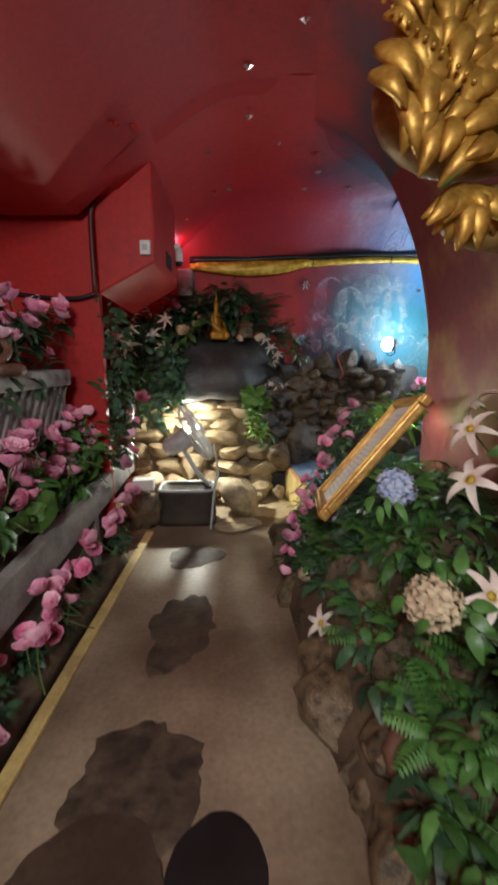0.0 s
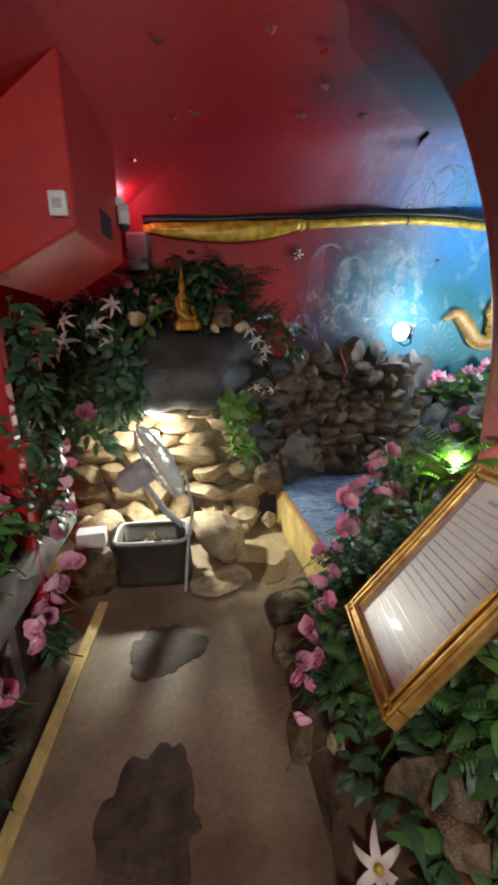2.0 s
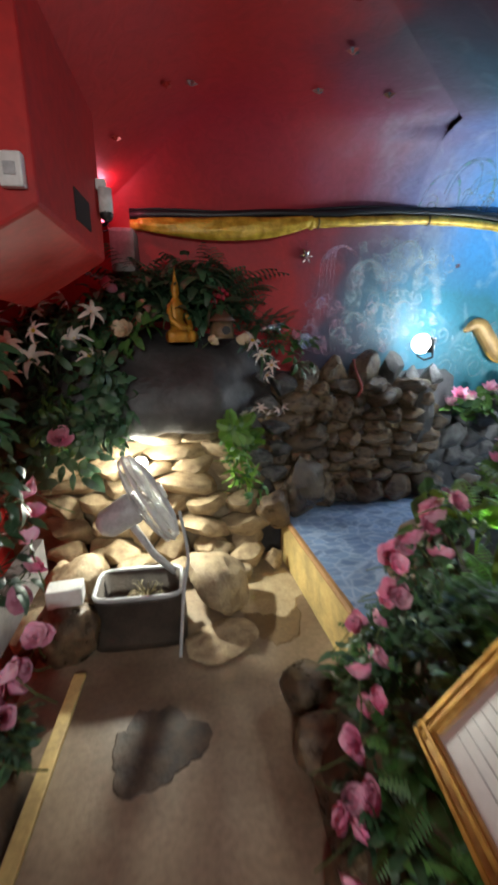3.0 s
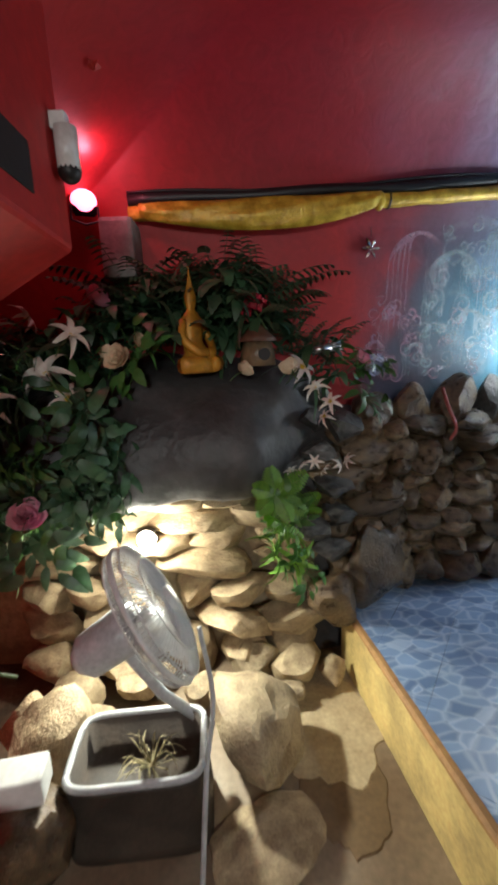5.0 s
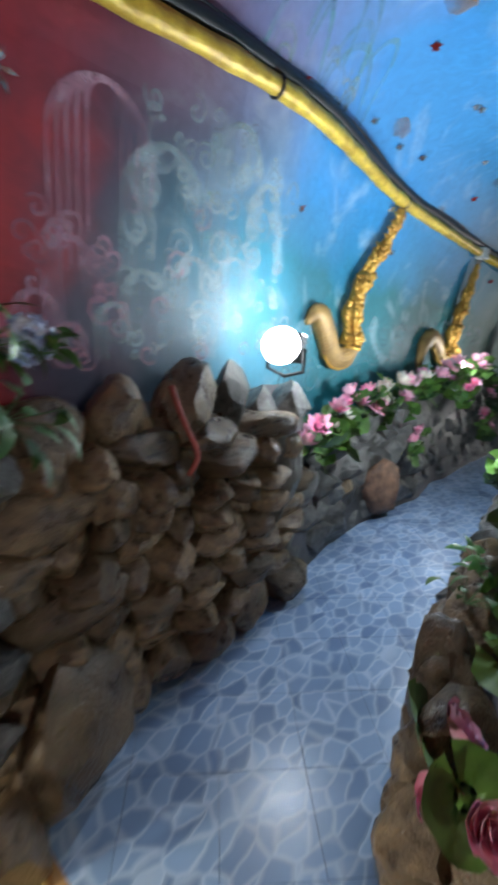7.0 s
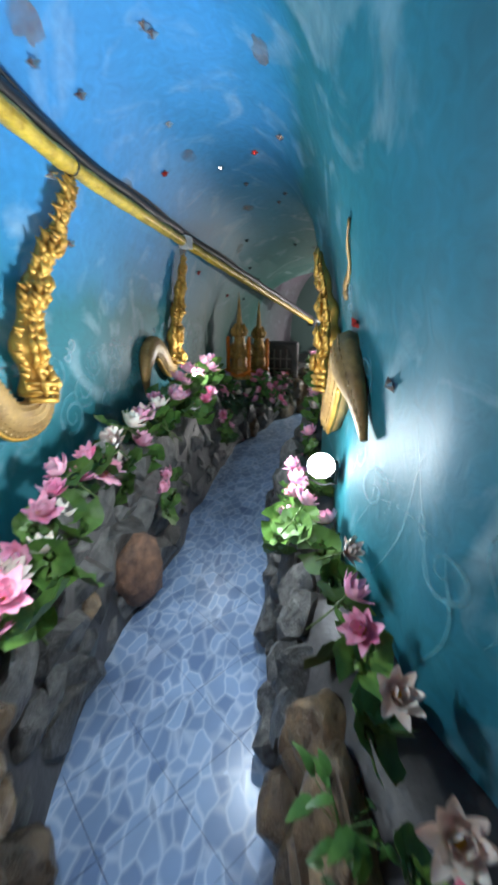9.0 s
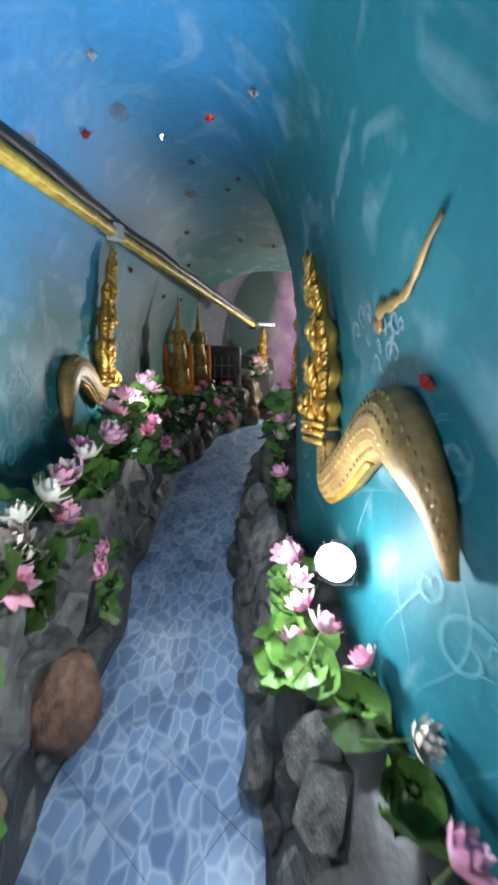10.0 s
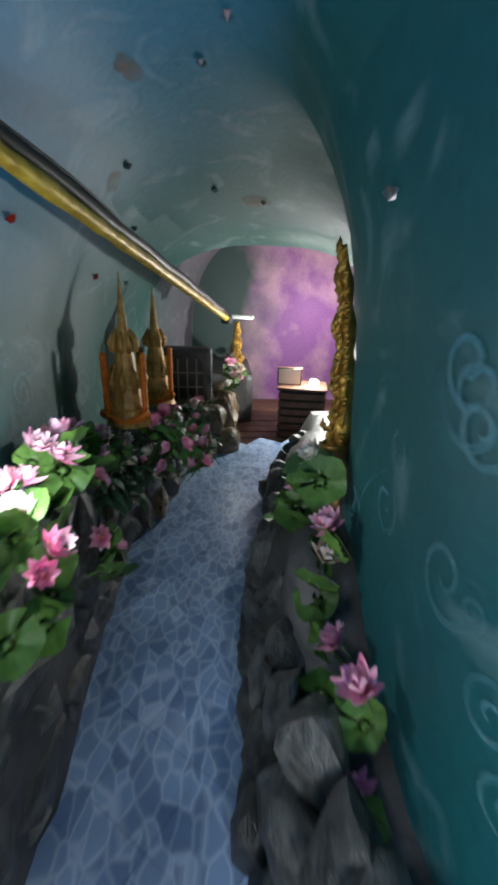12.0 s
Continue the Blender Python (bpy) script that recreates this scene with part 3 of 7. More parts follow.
TS = 0.25
full = box_mesh("floor_tile", (0.0005, 0.0005, 0), (TS - 0.001, TS - 0.001, 0.016), M_TILE, 0.0)
for i in range(-4, 34):
    for j in range(-28, 22):
        o0 = Vector((0.51, 3.34, 0.305)) + ex * TS * i + ey * TS * j
        cs = [o0, o0 + ex * TS, o0 + ex * TS + ey * TS, o0 + ey * TS]
        k = sum(inside(c) for c in cs)
        if k == 0:
            continue
        m = Matrix.Translation(o0) @ Matrix.Rotation(ang, 4, "Z")
        a, b = Vector((0.56, 2.55, 0)), Vector((0.385, 3.95, 0))
        side = [(b - a).cross(c - a).z for c in cs]
        if max(side) > 0:      # crosses the step's edge: cut it there
            if min(side) > 0:
                continue
            bm = bmesh.new()
            bm_box(bm, (0.0005, 0.0005, 0), (TS - 0.001, TS - 0.001, 0.016))
            bmesh.ops.transform(bm, matrix=m, verts=bm.verts[:])
            nrm = Vector((-(b - a).y, (b - a).x, 0)).normalized()
            bmesh.ops.bisect_plane(bm, geom=bm.verts[:] + bm.edges[:] + bm.faces[:], plane_co=a, plane_no=nrm, clear_outer=True)
            bmesh.ops.holes_fill(bm, edges=bm.edges[:])
            if bm.faces:
                part("floor_tile", mesh_of("floor_tile", bm, M_TILE, False), PATH)
            else:
                bm.free()
        else:
            part("floor_tile", full, PATH, m=m)


# stains and smooth dark patches on the concrete
def patch(name, label, cx, cy, rx, ry, seed, material, z=0.004, jag=0.35, kind=""):
    bm = bmesh.new()
    ring = []
    for k in range(48):
        a = k * math.tau / 48
        v = Vector((math.cos(a), math.sin(a), seed * 3.7))
        r = 1 + jag * noise.noise(v * 1.6) + jag * 0.5 * noise.noise(v * 5)
        ring.append((cx + rx * r * math.cos(a), cy + ry * r * math.sin(a)))
    top = [bm.verts.new((x, y, z)) for x, y in ring]
    low = [bm.verts.new((cx + (x - cx) * 1.03, cy + (y - cy) * 1.03, 0.0005)) for x, y in ring]
    bm.faces.new(top)
    for k in range(48):
        bm.faces.new((low[k], low[(k + 1) % 48], top[(k + 1) % 48], top[k]))
    return thing(name, label, "floor stain", kind="structure", data=mesh_of(name, bm, material, False))


patch("floor_stain", "dark damp worn patch in concrete floor", -0.33, 1.85, 0.17, 0.26, 1, M_WET)
patch("floor_stain", "dark damp broken patch in concrete floor", -0.36, 1.08, 0.2, 0.22, 2, M_WET)
patch("floor_stain", "small dark damp patch in concrete floor", -0.36, 2.62, 0.17, 0.17, 4, M_WET)
# two flat smooth-edged shapes, brown and black, laid just above the concrete
patch("floor_stain", "smooth brown patch on concrete floor", -0.42, 0.78, 0.2, 0.2, 6, mat("smooth_brown", (0.07, 0.045, 0.03), None, 0.5, scale=3), 0.006, 0.12)
patch("floor_stain", "smooth black patch on concrete floor", -0.08, 0.8, 0.13, 0.19, 9, M_BLACK, 0.005, 0.08)
patch("floor_stain", "damp brown patch beside the step", 0.2, 3.3, 0.14, 0.2, 12, mat("damp_sand", (0.16, 0.1, 0.05), None, 0.5, scale=5))
patch("floor_stain", "pale sandy patch beside the boulder", 0.2, 3.62, 0.22, 0.3, 15, mat("pale_sand", (0.42, 0.33, 0.2), (0.32, 0.24, 0.14), 0.9, scale=12), 0.006)

# ---- stones ----
ROCKS = [rock_mesh("stone", M_ROCK, k) for k in range(8)]
PALES = [rock_mesh("stone", M_PALE, 20 + k, 3, 0.9, 0.22) for k in range(5)]
GREYS = [rock_mesh("stone", M_GREY, 40 + k, 2, 0.9, 0.25) for k in range(7)]
rng = random.Random(5)


def stone(parent, meshes, x, y, z, sx, sy, sz, rz=None):
    return part("stone", rng.choice(meshes), parent, m=sized(x, y, z, rng.uniform(-14, 14), rng.uniform(-14, 14), rng.uniform(-25, 25) if rz is None else rz, (sx * 1.12, sy * 1.12, sz * 1.12)))


def mound(name, label, x0, x1, prof, material, steps=24, seed=0, kind="structure", cat="rockwork"):
    """A lumpy bed along x: prof(x) gives (y, z) points across it."""
    bm = bmesh.new()
    rows = []
    for k in range(steps + 1):
        x = x0 + (x1 - x0) * k / steps
        pr = prof(x)
        row = []
        for i, (y, z) in enumerate(pr):
            q = Vector((x * 5, y * 5 + seed, z * 5))
            d = 0.035 * noise.noise(q) + 0.02 * noise.noise(q * 2.7)
            row.append(Vector((x + d, y + d, z + d * (0 if i in (0, len(pr) - 1) else 1))))
        rows.append(row)
    vs = grid_faces(bm, rows)
    bm.faces.new(vs[0])
    bm.faces.new(vs[-1][::-1])
    bmesh.ops.recalc_face_normals(bm, faces=bm.faces[:])
    return thing(name, label, cat, kind=kind, data=mesh_of(name, bm, material))


# dry-stone retaining wall under the mural
def wall_front(x):
    return lerp_table(x, [(0.2, 3.98), (0.8, 4.08), (1.5, 4.16), (1.75, 4.26)])


SW = thing("stone_wall", "dry-stone wall of wet brown boulders under the mural", "stone wall")
bm = bmesh.new()
rows = [[Vector((0.15 + 0.1 * k, wall_front(0.15 + 0.1 * k) + dy + 0.02 * noise.noise(Vector((k, z, 0))), z)) for dy, z in ((0.05, 0.0), (0.05, 0.5), (0.05, 0.95), (0.07, 1.22), (0.3, 1.3))] for k in range(17)]
grid_faces(bm, rows)
part("core", mesh_of("core", bm, M_DARK), SW, "dark earth core")
z = 0.34
row_i = 0
while z < 1.2:
    h = rng.uniform(0.09, 0.13) * (1.5 if row_i == 0 else 1)
    x = 0.2 + rng.uniform(0, 0.1)
    while x < 1.45:
        w = rng.choice((rng.uniform(0.12, 0.18), rng.uniform(0.2, 0.3))) * (1.2 if row_i == 0 else 1)
        stone(SW, ROCKS, x + w / 2, wall_front(x) + 0.03 + rng.uniform(-0.02, 0.03), z + h / 2 + rng.uniform(-0.015, 0.015), w, 0.2, h * rng.uniform(1.1, 1.35))
        x += w * 0.88
    z += h * 0.88
    row_i += 1
for x, w, hgt, tip in ((0.74, 0.2, 0.25, -8), (0.97, 0.2, 0.3, 10), (0.53, 0.17, 0.2, 0)):      # upright capstones
    part("stone", ROCKS[int(w * 100 + hgt * 10) % 8], SW, m=sized(x, wall_front(x) + 0.05, 1.25 + hgt * 0.1, 0, tip, 5, (w * 1.15, 0.19, hgt * 1.1)))
for x, y, z, sx, sz in ((1.16, 4.18, 1.27, 0.22, 0.3), (1.32, 4.2, 1.2, 0.24, 0.26), (1.4, 4.15, 0.98, 0.18, 0.5), (1.46, 4.17, 1.24, 0.18, 0.2), (0.36, 4.0, 1.22, 0.2, 0.2)):
    stone(SW, GREYS, x, y, z, sx, 0.2, sz, 5)
stone(SW, ROCKS, 0.5, 3.95, 0.52, 0.34, 0.28, 0.4)
stone(SW, ROCKS, 0.3, 3.86, 0.42, 0.24, 0.22, 0.28)
for x, y, z in ((0.08, 3.93, 1.05), (0.24, 3.95, 1.12), (0.14, 3.92, 0.9), (0.3, 3.94, 0.96), (0.2, 3.93, 0.76), (0.34, 3.95, 0.8), (0.3, 3.92, 0.64), (0.22, 3.99, 1.26)):
    stone(SW, GREYS, x, y, z, 0.2, 0.18, 0.13)

bm = bmesh.new()
tube(bm, spline([(0.83, 4.0, 1.38), (0.84, 3.96, 1.3), (0.88, 3.95, 1.2), (0.86, 3.96, 1.14)], 5), 0.008, 7)
thing("red_cloth_strip", "faded red cloth strip tucked between wall stones", "cloth", data=mesh_of("red_cloth_strip", bm, mat("faded_red_cloth", (0.3, 0.06, 0.05), None, 0.7, scale=20)))

# tunnel beds: grey slate on the mural side, darker bed on the other
LB = mound("rock_bed_left", "lumpy grey slate bed along the mural wall", 1.45, 6.9,
           lambda x: [(lerp_table(x, [(1.4, 4.2), (2.4, 4.36), (3, 4.34), (3.6, 4.42), (5, 4.44), (5.9, 4.2), (6.6, 3.95)]), 0.3), (lerp_table(x, [(1.4, 4.22), (2.4, 4.38), (5, 4.47), (5.9, 4.25), (6.6, 4.0)]) + 0.01, 0.55), (lerp_table(x, [(1.4, 4.26), (2.4, 4.42), (5, 4.5), (6.6, 4.15)]), lerp_table(x, [(1.5, 0.8), (3.2, 0.98), (4.2, 1.02), (5.5, 0.72), (6.8, 0.6)])), (lerp_table(x, LEFT) + 0.03, lerp_table(x, [(1.5, 0.86), (3.2, 1.06), (4.2, 1.1), (5.5, 0.8), (6.8, 0.7)])), (lerp_table(x, LEFT) + 0.05, 0.3)], M_DARK, 50, 3)
x = 1.55
while x < 6.6:
    base = lerp_table(x, [(1.4, 4.2), (2.4, 4.36), (3, 4.34), (3.6, 4.42), (5, 4.44), (5.9, 4.2), (6.6, 3.95)])
    topz = lerp_table(x, [(1.5, 0.8), (3.2, 0.98), (4.2, 1.02), (5.5, 0.72), (6.8, 0.6)])
    z = 0.34
    while z < topz:
        s = rng.uniform(0.16, 0.34)
        stone(LB, GREYS if rng.random() < 0.92 else ROCKS, x + rng.uniform(-0.06, 0.06), base + 0.06 + 0.06 * (z - 0.3), z + s * 0.3, s * 1.2, 0.16, s)
        z += s * 0.62
    x += 0.17
stone(LB, [rock_mesh("stone", mat("rust_brown_stone", (0.24, 0.13, 0.08), (0.09, 0.05, 0.035), 0.6, scale=7, bump=0.9, dist=0.02), 71)], 2.62, 4.36, 0.56, 0.3, 0.2, 0.42)


def right_edge(x):
    return lerp_table(x, [(0.75, 3.05), (1.1, 3.38), (1.5, 3.5), (2.2, 3.66), (2.8, 3.76), (3.6, 3.86), (4.3, 3.84), (5.5, 3.62), (6.5, 3.25)])


RB = mound("rock_bed_right", "dark rock bed along the tunnel wall", 1.02, 6.6,
           lambda x: [(right_edge(x), 0.3), (right_edge(x) - 0.07, 0.52), (right_edge(x) - 0.17, lerp_table(x, [(1, 0.55), (2, 0.82), (2.7, 0.84), (3.3, 0.68), (3.6, 0.72), (4.1, 0.98), (4.6, 0.9), (5.5, 0.68)])), (lerp_table(x, RIGHT) - 0.03, lerp_table(x, [(1, 0.6), (2, 0.9), (2.7, 0.9), (3.3, 0.76), (3.6, 0.8), (4.1, 1.06), (4.6, 0.98), (5.5, 0.75)])), (lerp_table(x, RIGHT) - 0.05, 0.3)], M_DARK, 50, 9)
x = 0.85
while x < 6.3:
    z = 0.34
    topz = lerp_table(x, [(0.8, 0.45), (1.2, 0.55), (2, 0.72), (3.5, 0.78), (5.5, 0.6)])
    while z < topz:
        s = rng.uniform(0.14, 0.26)
        stone(RB, (ROCKS if x < 2.0 else GREYS), x + rng.uniform(-0.05, 0.05), right_edge(x) - 0.06 - 0.2 * (z - 0.34), z + s * 0.3, s * 1.15, 0.17, s)
        z += s * 0.7
    x += 0.17
stone(RB, ROCKS, 1.36, 3.38, 0.55, 0.26, 0.22, 0.42)
stone(RB, ROCKS, 1.02, 3.16, 0.42, 0.26, 0.26, 0.34)
stone(RB, ROCKS, 0.78, 2.92, 0.38, 0.22, 0.24, 0.3)
stone(RB, ROCKS, 1.12, 3.3, 0.36, 0.2, 0.2, 0.26)

# the black overhang with its lit niche
bm = bmesh.new()
rows = []
for k in range(41):
    x = -1.5 + 1.85 * k / 40
    lip = 0.89 + 0.1 * (x + 1.1) + 0.04 * noise.noise(Vector((x * 4, 0, 0)))
    top = 1.36 + 0.12 * math.sin((x + 1.2) * 1.9) - 0.1 * lerp_table(x, [(0.0, 0.0), (0.35, 1.0)]) + 0.05 * noise.noise(Vector((x * 3, 5, 0)))
    front = 3.72 + 0.3 * lerp_table(x, [(-0.15, 0.0), (0.35, 1.0)]) + 0.05 * noise.noise(Vector((x * 3, 9, 0)))
    row = []
    for y, zz in ((4.25, lip - 0.02), (4.05, lip), (front + 0.1, lip - 0.005), (front + 0.02, lip + 0.02), (front, lip + 0.08), (front + 0.01, lip + 0.2), (front + 0.05, (lip + top) / 2 + 0.05), (front + 0.12, top - 0.06), (front + 0.2, top), (4.12, top + 0.06), (4.27, top + 0.1)):
        q = Vector((x * 5, y * 5, zz * 5))
        d = 0.03 * noise.noise(q) + 0.012 * noise.noise(q * 3)
        row.append(Vector((x, y + d, zz + d * 0.6)))
    rows.append(row)
vs = grid_faces(bm, rows)
bm.faces.new(vs[-1])
bm.faces.new(vs[0][::-1])
bmesh.ops.recalc_face_normals(bm, faces=bm.faces[:])
thing("rock_overhang", "smooth black rockwork ledge over a lit niche", "rock ledge", kind="structure", data=mesh_of("rock_overhang", bm, M_DARK))
NW = thing("niche_stones", "pale lit boulders stacked under the black ledge", "stone wall")
for zc, n0, hh in ((0.12, 6, 0.2), (0.28, 5, 0.18), (0.44, 6, 0.17), (0.58, 4, 0.14), (0.7, 5, 0.14), (0.81, 4, 0.13), (0.9, 5, 0.12)):
    for k in range(n0):
        x = -1.25 + 1.5 * (k + rng.uniform(0.3, 0.7)) / n0
        stone(NW, PALES, x, 4.02 - 0.28 * max(0, 0.5 - zc) + rng.uniform(-0.03, 0.05), zc, 1.55 / n0 * rng.uniform(0.95, 1.35), 0.24, hh * rng.uniform(1.1, 1.5))
bm = bmesh.new()
bm_box(bm, (-1.5, 4.08, 0), (0.3, 4.3, 0.98))
part("core", mesh_of("core", bm, M_PALE, False), NW)
for x, y, sx, sy, sz, rz in ((-0.9, 3.72, 0.24, 0.24, 0.26, 0), (-0.1, 3.86, 0.3, 0.24, 0.2, 10), (0.12, 3.86, 0.26, 0.24, 0.22, 30), (-0.98, 3.5, 0.26, 0.26, 0.34, 0), (-0.82, 3.36, 0.24, 0.22, 0.3, 20), (-1.05, 3.2, 0.24, 0.24, 0.24, 40), (-0.32, 3.74, 0.18, 0.2, 0.2, 0), (-0.6, 3.82, 0.26, 0.22, 0.2, 15), (0.28, 3.8, 0.16, 0.16, 0.16, 5), (-0.74, 3.6, 0.17, 0.17, 0.17, 5), (-0.2, 3.66, 0.13, 0.12, 0.1, 5), (0.05, 3.72, 0.16, 0.13, 0.12, 5)):
    o = thing("boulder", "rounded pale brown boulder on the ground", "boulder", group="boulders by the niche", m=sized(x, y, sz * 0.45, 0, 0, rz, (sx * 1.1, sy * 1.1, sz * 1.1)), data=rng.choice(PALES))
thing("boulder", "rounded tan boulder behind the planter tub", "boulder", sized(-0.88, 3.44, 0.2, 0, 0, 25, (0.34, 0.34, 0.44)), data=PALES[1])
thing("boulder", "large angular tan boulder on the walkway", "boulder", sized(-0.1, 3.5, 0.16, 14, 20, 35, (0.42, 0.5, 0.4)), data=rock_mesh("boulder", M_PALE, 88, 3, 0.8))
thing("boulder", "flat pale slab stone on the walkway", "boulder", sized(-0.08, 3.16, 0.012, 0, 0, 10, (0.4, 0.36, 0.05)), data=PALES[2])
thing("boulder", "grey-brown rounded stone beside the flower bed", "boulder", sized(0.26, 2.72, 0.1, 0, 0, 20, (0.24, 0.3, 0.26)), data=ROCKS[3])

# ---- flowers and leaves ----
def petal(bm, length, width, lift, curl, m, cup=0.2, n=5, tip=0.6):
    """A curved petal from the origin along +x, then placed by m."""
    rows = []
    for i in range(n + 1):
        t = i / n
        a = radians(lift) + radians(curl) * t
        w = width * math.sin(math.pi * (0.12 + 0.86 * t ** tip)) ** 0.8
        x, z = length * t * math.cos(a), length * t * math.sin(a)
        rows.append([m @ Vector((x, w * s, z + cup * w * s * s * 2)) for s in (-0.5, 0, 0.5)])
    grid_faces(bm, rows)


def turn(deg, tilt=0.0, z=0.0):
    return Matrix.Translation((0, 0, z)) @ Matrix.Rotation(radians(deg), 4, "Z") @ Matrix.Rotation(radians(tilt), 4, "Y")


def lotus_bloom(name, material, seed, opened=1.0):
    r, bm = random.Random(seed), bmesh.new()
    for ring, (cnt, ln, lift) in enumerate(((8, 0.075, 18), (7, 0.068, 42), (6, 0.055, 64))):
        for k in range(cnt):
            petal(bm, ln * r.uniform(0.9, 1.1), 0.038, lift / opened + r.uniform(-8, 8), 22, turn(360 * k / cnt + 25 * ring + r.uniform(-6, 6), 0, 0.004 * ring), 0.45)
    return mesh_of(name, bm, material)


def centre_mesh(name, material, rad=0.012, h=0.02):
    bm = bmesh.new()
    bmesh.ops.create_cone(bm, cap_ends=True, segments=10, radius1=rad * 0.7, radius2=rad, depth=h, matrix=Matrix.Translation((0, 0, h * 0.7)))
    for k in range(14):
        a = k * math.tau / 14
        tube(bm, [(rad * 0.8 * math.cos(a), rad * 0.8 * math.sin(a), h * 0.6), (rad * 1.5 * math.cos(a), rad * 1.5 * math.sin(a), h * 1.5)], 0.0012, 3)
    return mesh_of(name, bm, material)


def rose_bloom(name, material, seed):
    r, bm = random.Random(seed), bmesh.new()
    for k in range(22):
        t = k / 21
        petal(bm, 0.02 + 0.044 * t, 0.028 + 0.04 * t, 78 - 66 * t + r.uniform(-6, 6), 10 + 14 * t, turn(137.5 * k, 0, 0.012 * (1 - t)), 0.5, 4, 0.8)
    return mesh_of(name, bm, material)


def lily_bloom(name, material, seed):
    r, bm = random.Random(seed), bmesh.new()
    for k in range(6):
        petal(bm, 0.105 * r.uniform(0.9, 1.05), 0.032, 62, -62 - r.uniform(0, 18), turn(60 * k + r.uniform(-5, 5)), 0.25, 7, 0.7)
    return mesh_of(name, bm, material)


def cluster_bloom(name, material, seed, rad=0.07, cnt=46, size=0.017):
    r, bm = random.Random(seed), bmesh.new()
    for k in range(cnt):
        zc = 1 - 1.4 * (k + 0.5) / cnt
        a = k * 2.39996
        d = Vector((math.sqrt(max(0, 1 - zc * zc)) * math.cos(a), math.sqrt(max(0, 1 - zc * zc)) * math.sin(a), zc))
        q = d.to_track_quat("Z", "Y").to_matrix().to_4x4()
        base = Matrix.Translation(d * rad * r.uniform(0.7, 1.15)) @ q
        for j in range(4):
            petal(bm, size, size * 0.9, 12, 10, base @ turn(90 * j + r.uniform(-15, 15)), 0.2, 2)
    return mesh_of(name, bm, material)


def pad_leaf(name, material, seed, rad=0.07):
    r, bm = random.Random(seed), bmesh.new()
    rings = []
    for i in range(1, 5):
        t = i / 4
        ring = []
        for k in range(20):
            a = 0.25 + (math.tau - 0.3) * k / 19
            rr = rad * t * (1 + 0.06 * math.sin(5 * a + seed))
            ring.append(Vector((rr * math.cos(a), rr * math.sin(a), 0.02 * t * t + 0.007 * t * math.sin(7 * a) - 0.003 * (k % 2) * t)))
        rings.append(ring)
    c = bm.verts.new((0, 0, 0))
    vs = grid_faces(bm, rings)
    for k in range(19):
        bm.faces.new((c, vs[0][k], vs[0][k + 1]))
    return mesh_of(name, bm, material)


def leaf_spray(name, material, seed, cnt=16, spread=0.12, ln=0.07, wd=0.035, up=0.5):
    """A tuft of single leaves on thin stalks."""
    r, bm = random.Random(seed), bmesh.new()
    for k in range(cnt):
        a = r.uniform(0, 360)
        e = r.uniform(-10, 75) * up + 10
        rr = spread * math.sqrt(r.random())
        base = turn(a) @ pose(rr * math.cos(radians(e)), 0, rr * math.sin(radians(e)) + 0.01)
        tube(bm, [(0, 0, 0), base.translation], 0.0016, 3, caps=False)
        petal(bm, ln * r.uniform(0.7, 1.3), wd * r.uniform(0.7, 1.2), r.uniform(-25, 45), -40, base @ turn(r.uniform(-50, 50)), -0.15, 4, 0.7)
    return mesh_of(name, bm, material)


def fern_clump(name, material, seed, fronds=7, ln=0.24, droop=-75, wide=0.05):
    r, bm = random.Random(seed), bmesh.new()
    for k in range(fronds):
        base = turn(360 * k / fronds + r.uniform(-20, 20))
        L = ln * r.uniform(0.75, 1.15)
        p = Vector((0, 0, 0))
        e = radians(r.uniform(55, 80))
        n = 13
        for i in range(n):
            t = i / n
            ang = e + radians(droop) * t
            q = p + Vector((math.cos(ang), 0, math.sin(ang))) * L / n
            tube(bm, [base @ p, base @ q], 0.0018, 3, caps=False)
            for s in (-1, 1):
                petal(bm, wide * math.sin(math.pi * (0.15 + 0.8 * t)) + 0.008, 0.016, -8, -15, base @ Matrix.Translation(q) @ Matrix.Rotation(radians(s * 68), 4, "Z"), 0.1, 2, 0.8)
            p = q
    return mesh_of(name, bm, material)


def strap_leaves(name, material, seed, cnt=8, ln=0.25, wd=0.03):
    r, bm = random.Random(seed), bmesh.new()
    for k in range(cnt):
        petal(bm, ln * r.uniform(0.7, 1.1), wd, r.uniform(40, 80), -r.uniform(40, 100), turn(360 * k / cnt + r.uniform(-20, 20)), 0.3, 8, 0.6)
    return mesh_of(name, bm, material)


def stem_mesh(h):
    bm = bmesh.new()
    tube(bm, [(0, 0, -h), (0.008, 0.003, -h * 0.5), (0, 0, 0.004)], 0.003, 5)
    return mesh_of("stem", bm, M_STEM)


LOTUS_P = [lotus_bloom("blossom", M_PINK, k, 1 + 0.3 * (k % 2)) for k in range(3)]
LOTUS_W = [lotus_bloom("blossom", M_WHITE, 7 + k, 1.2) for k in range(2)]
ROSE_P = [rose_bloom("blossom", M_ROSE, k) for k in range(3)]
ROSE_L = [rose_bloom("blossom", M_PINK, 9 + k) for k in range(2)]
ROSE_C = [rose_bloom("blossom", M_CREAM, 5)]
LILY_W = [lily_bloom("blossom", M_WHITE, k) for k in range(3)]
HYD_C = [cluster_bloom("blossom", M_CREAM, 1, 0.066, 120, 0.02)]
HYD_B = [cluster_bloom("blossom", M_BLUEFL, 2, 0.066, 100, 0.021)]
HYD_R = [cluster_bloom("blossom", M_REDFL, 3, 0.045, 34, 0.014)]
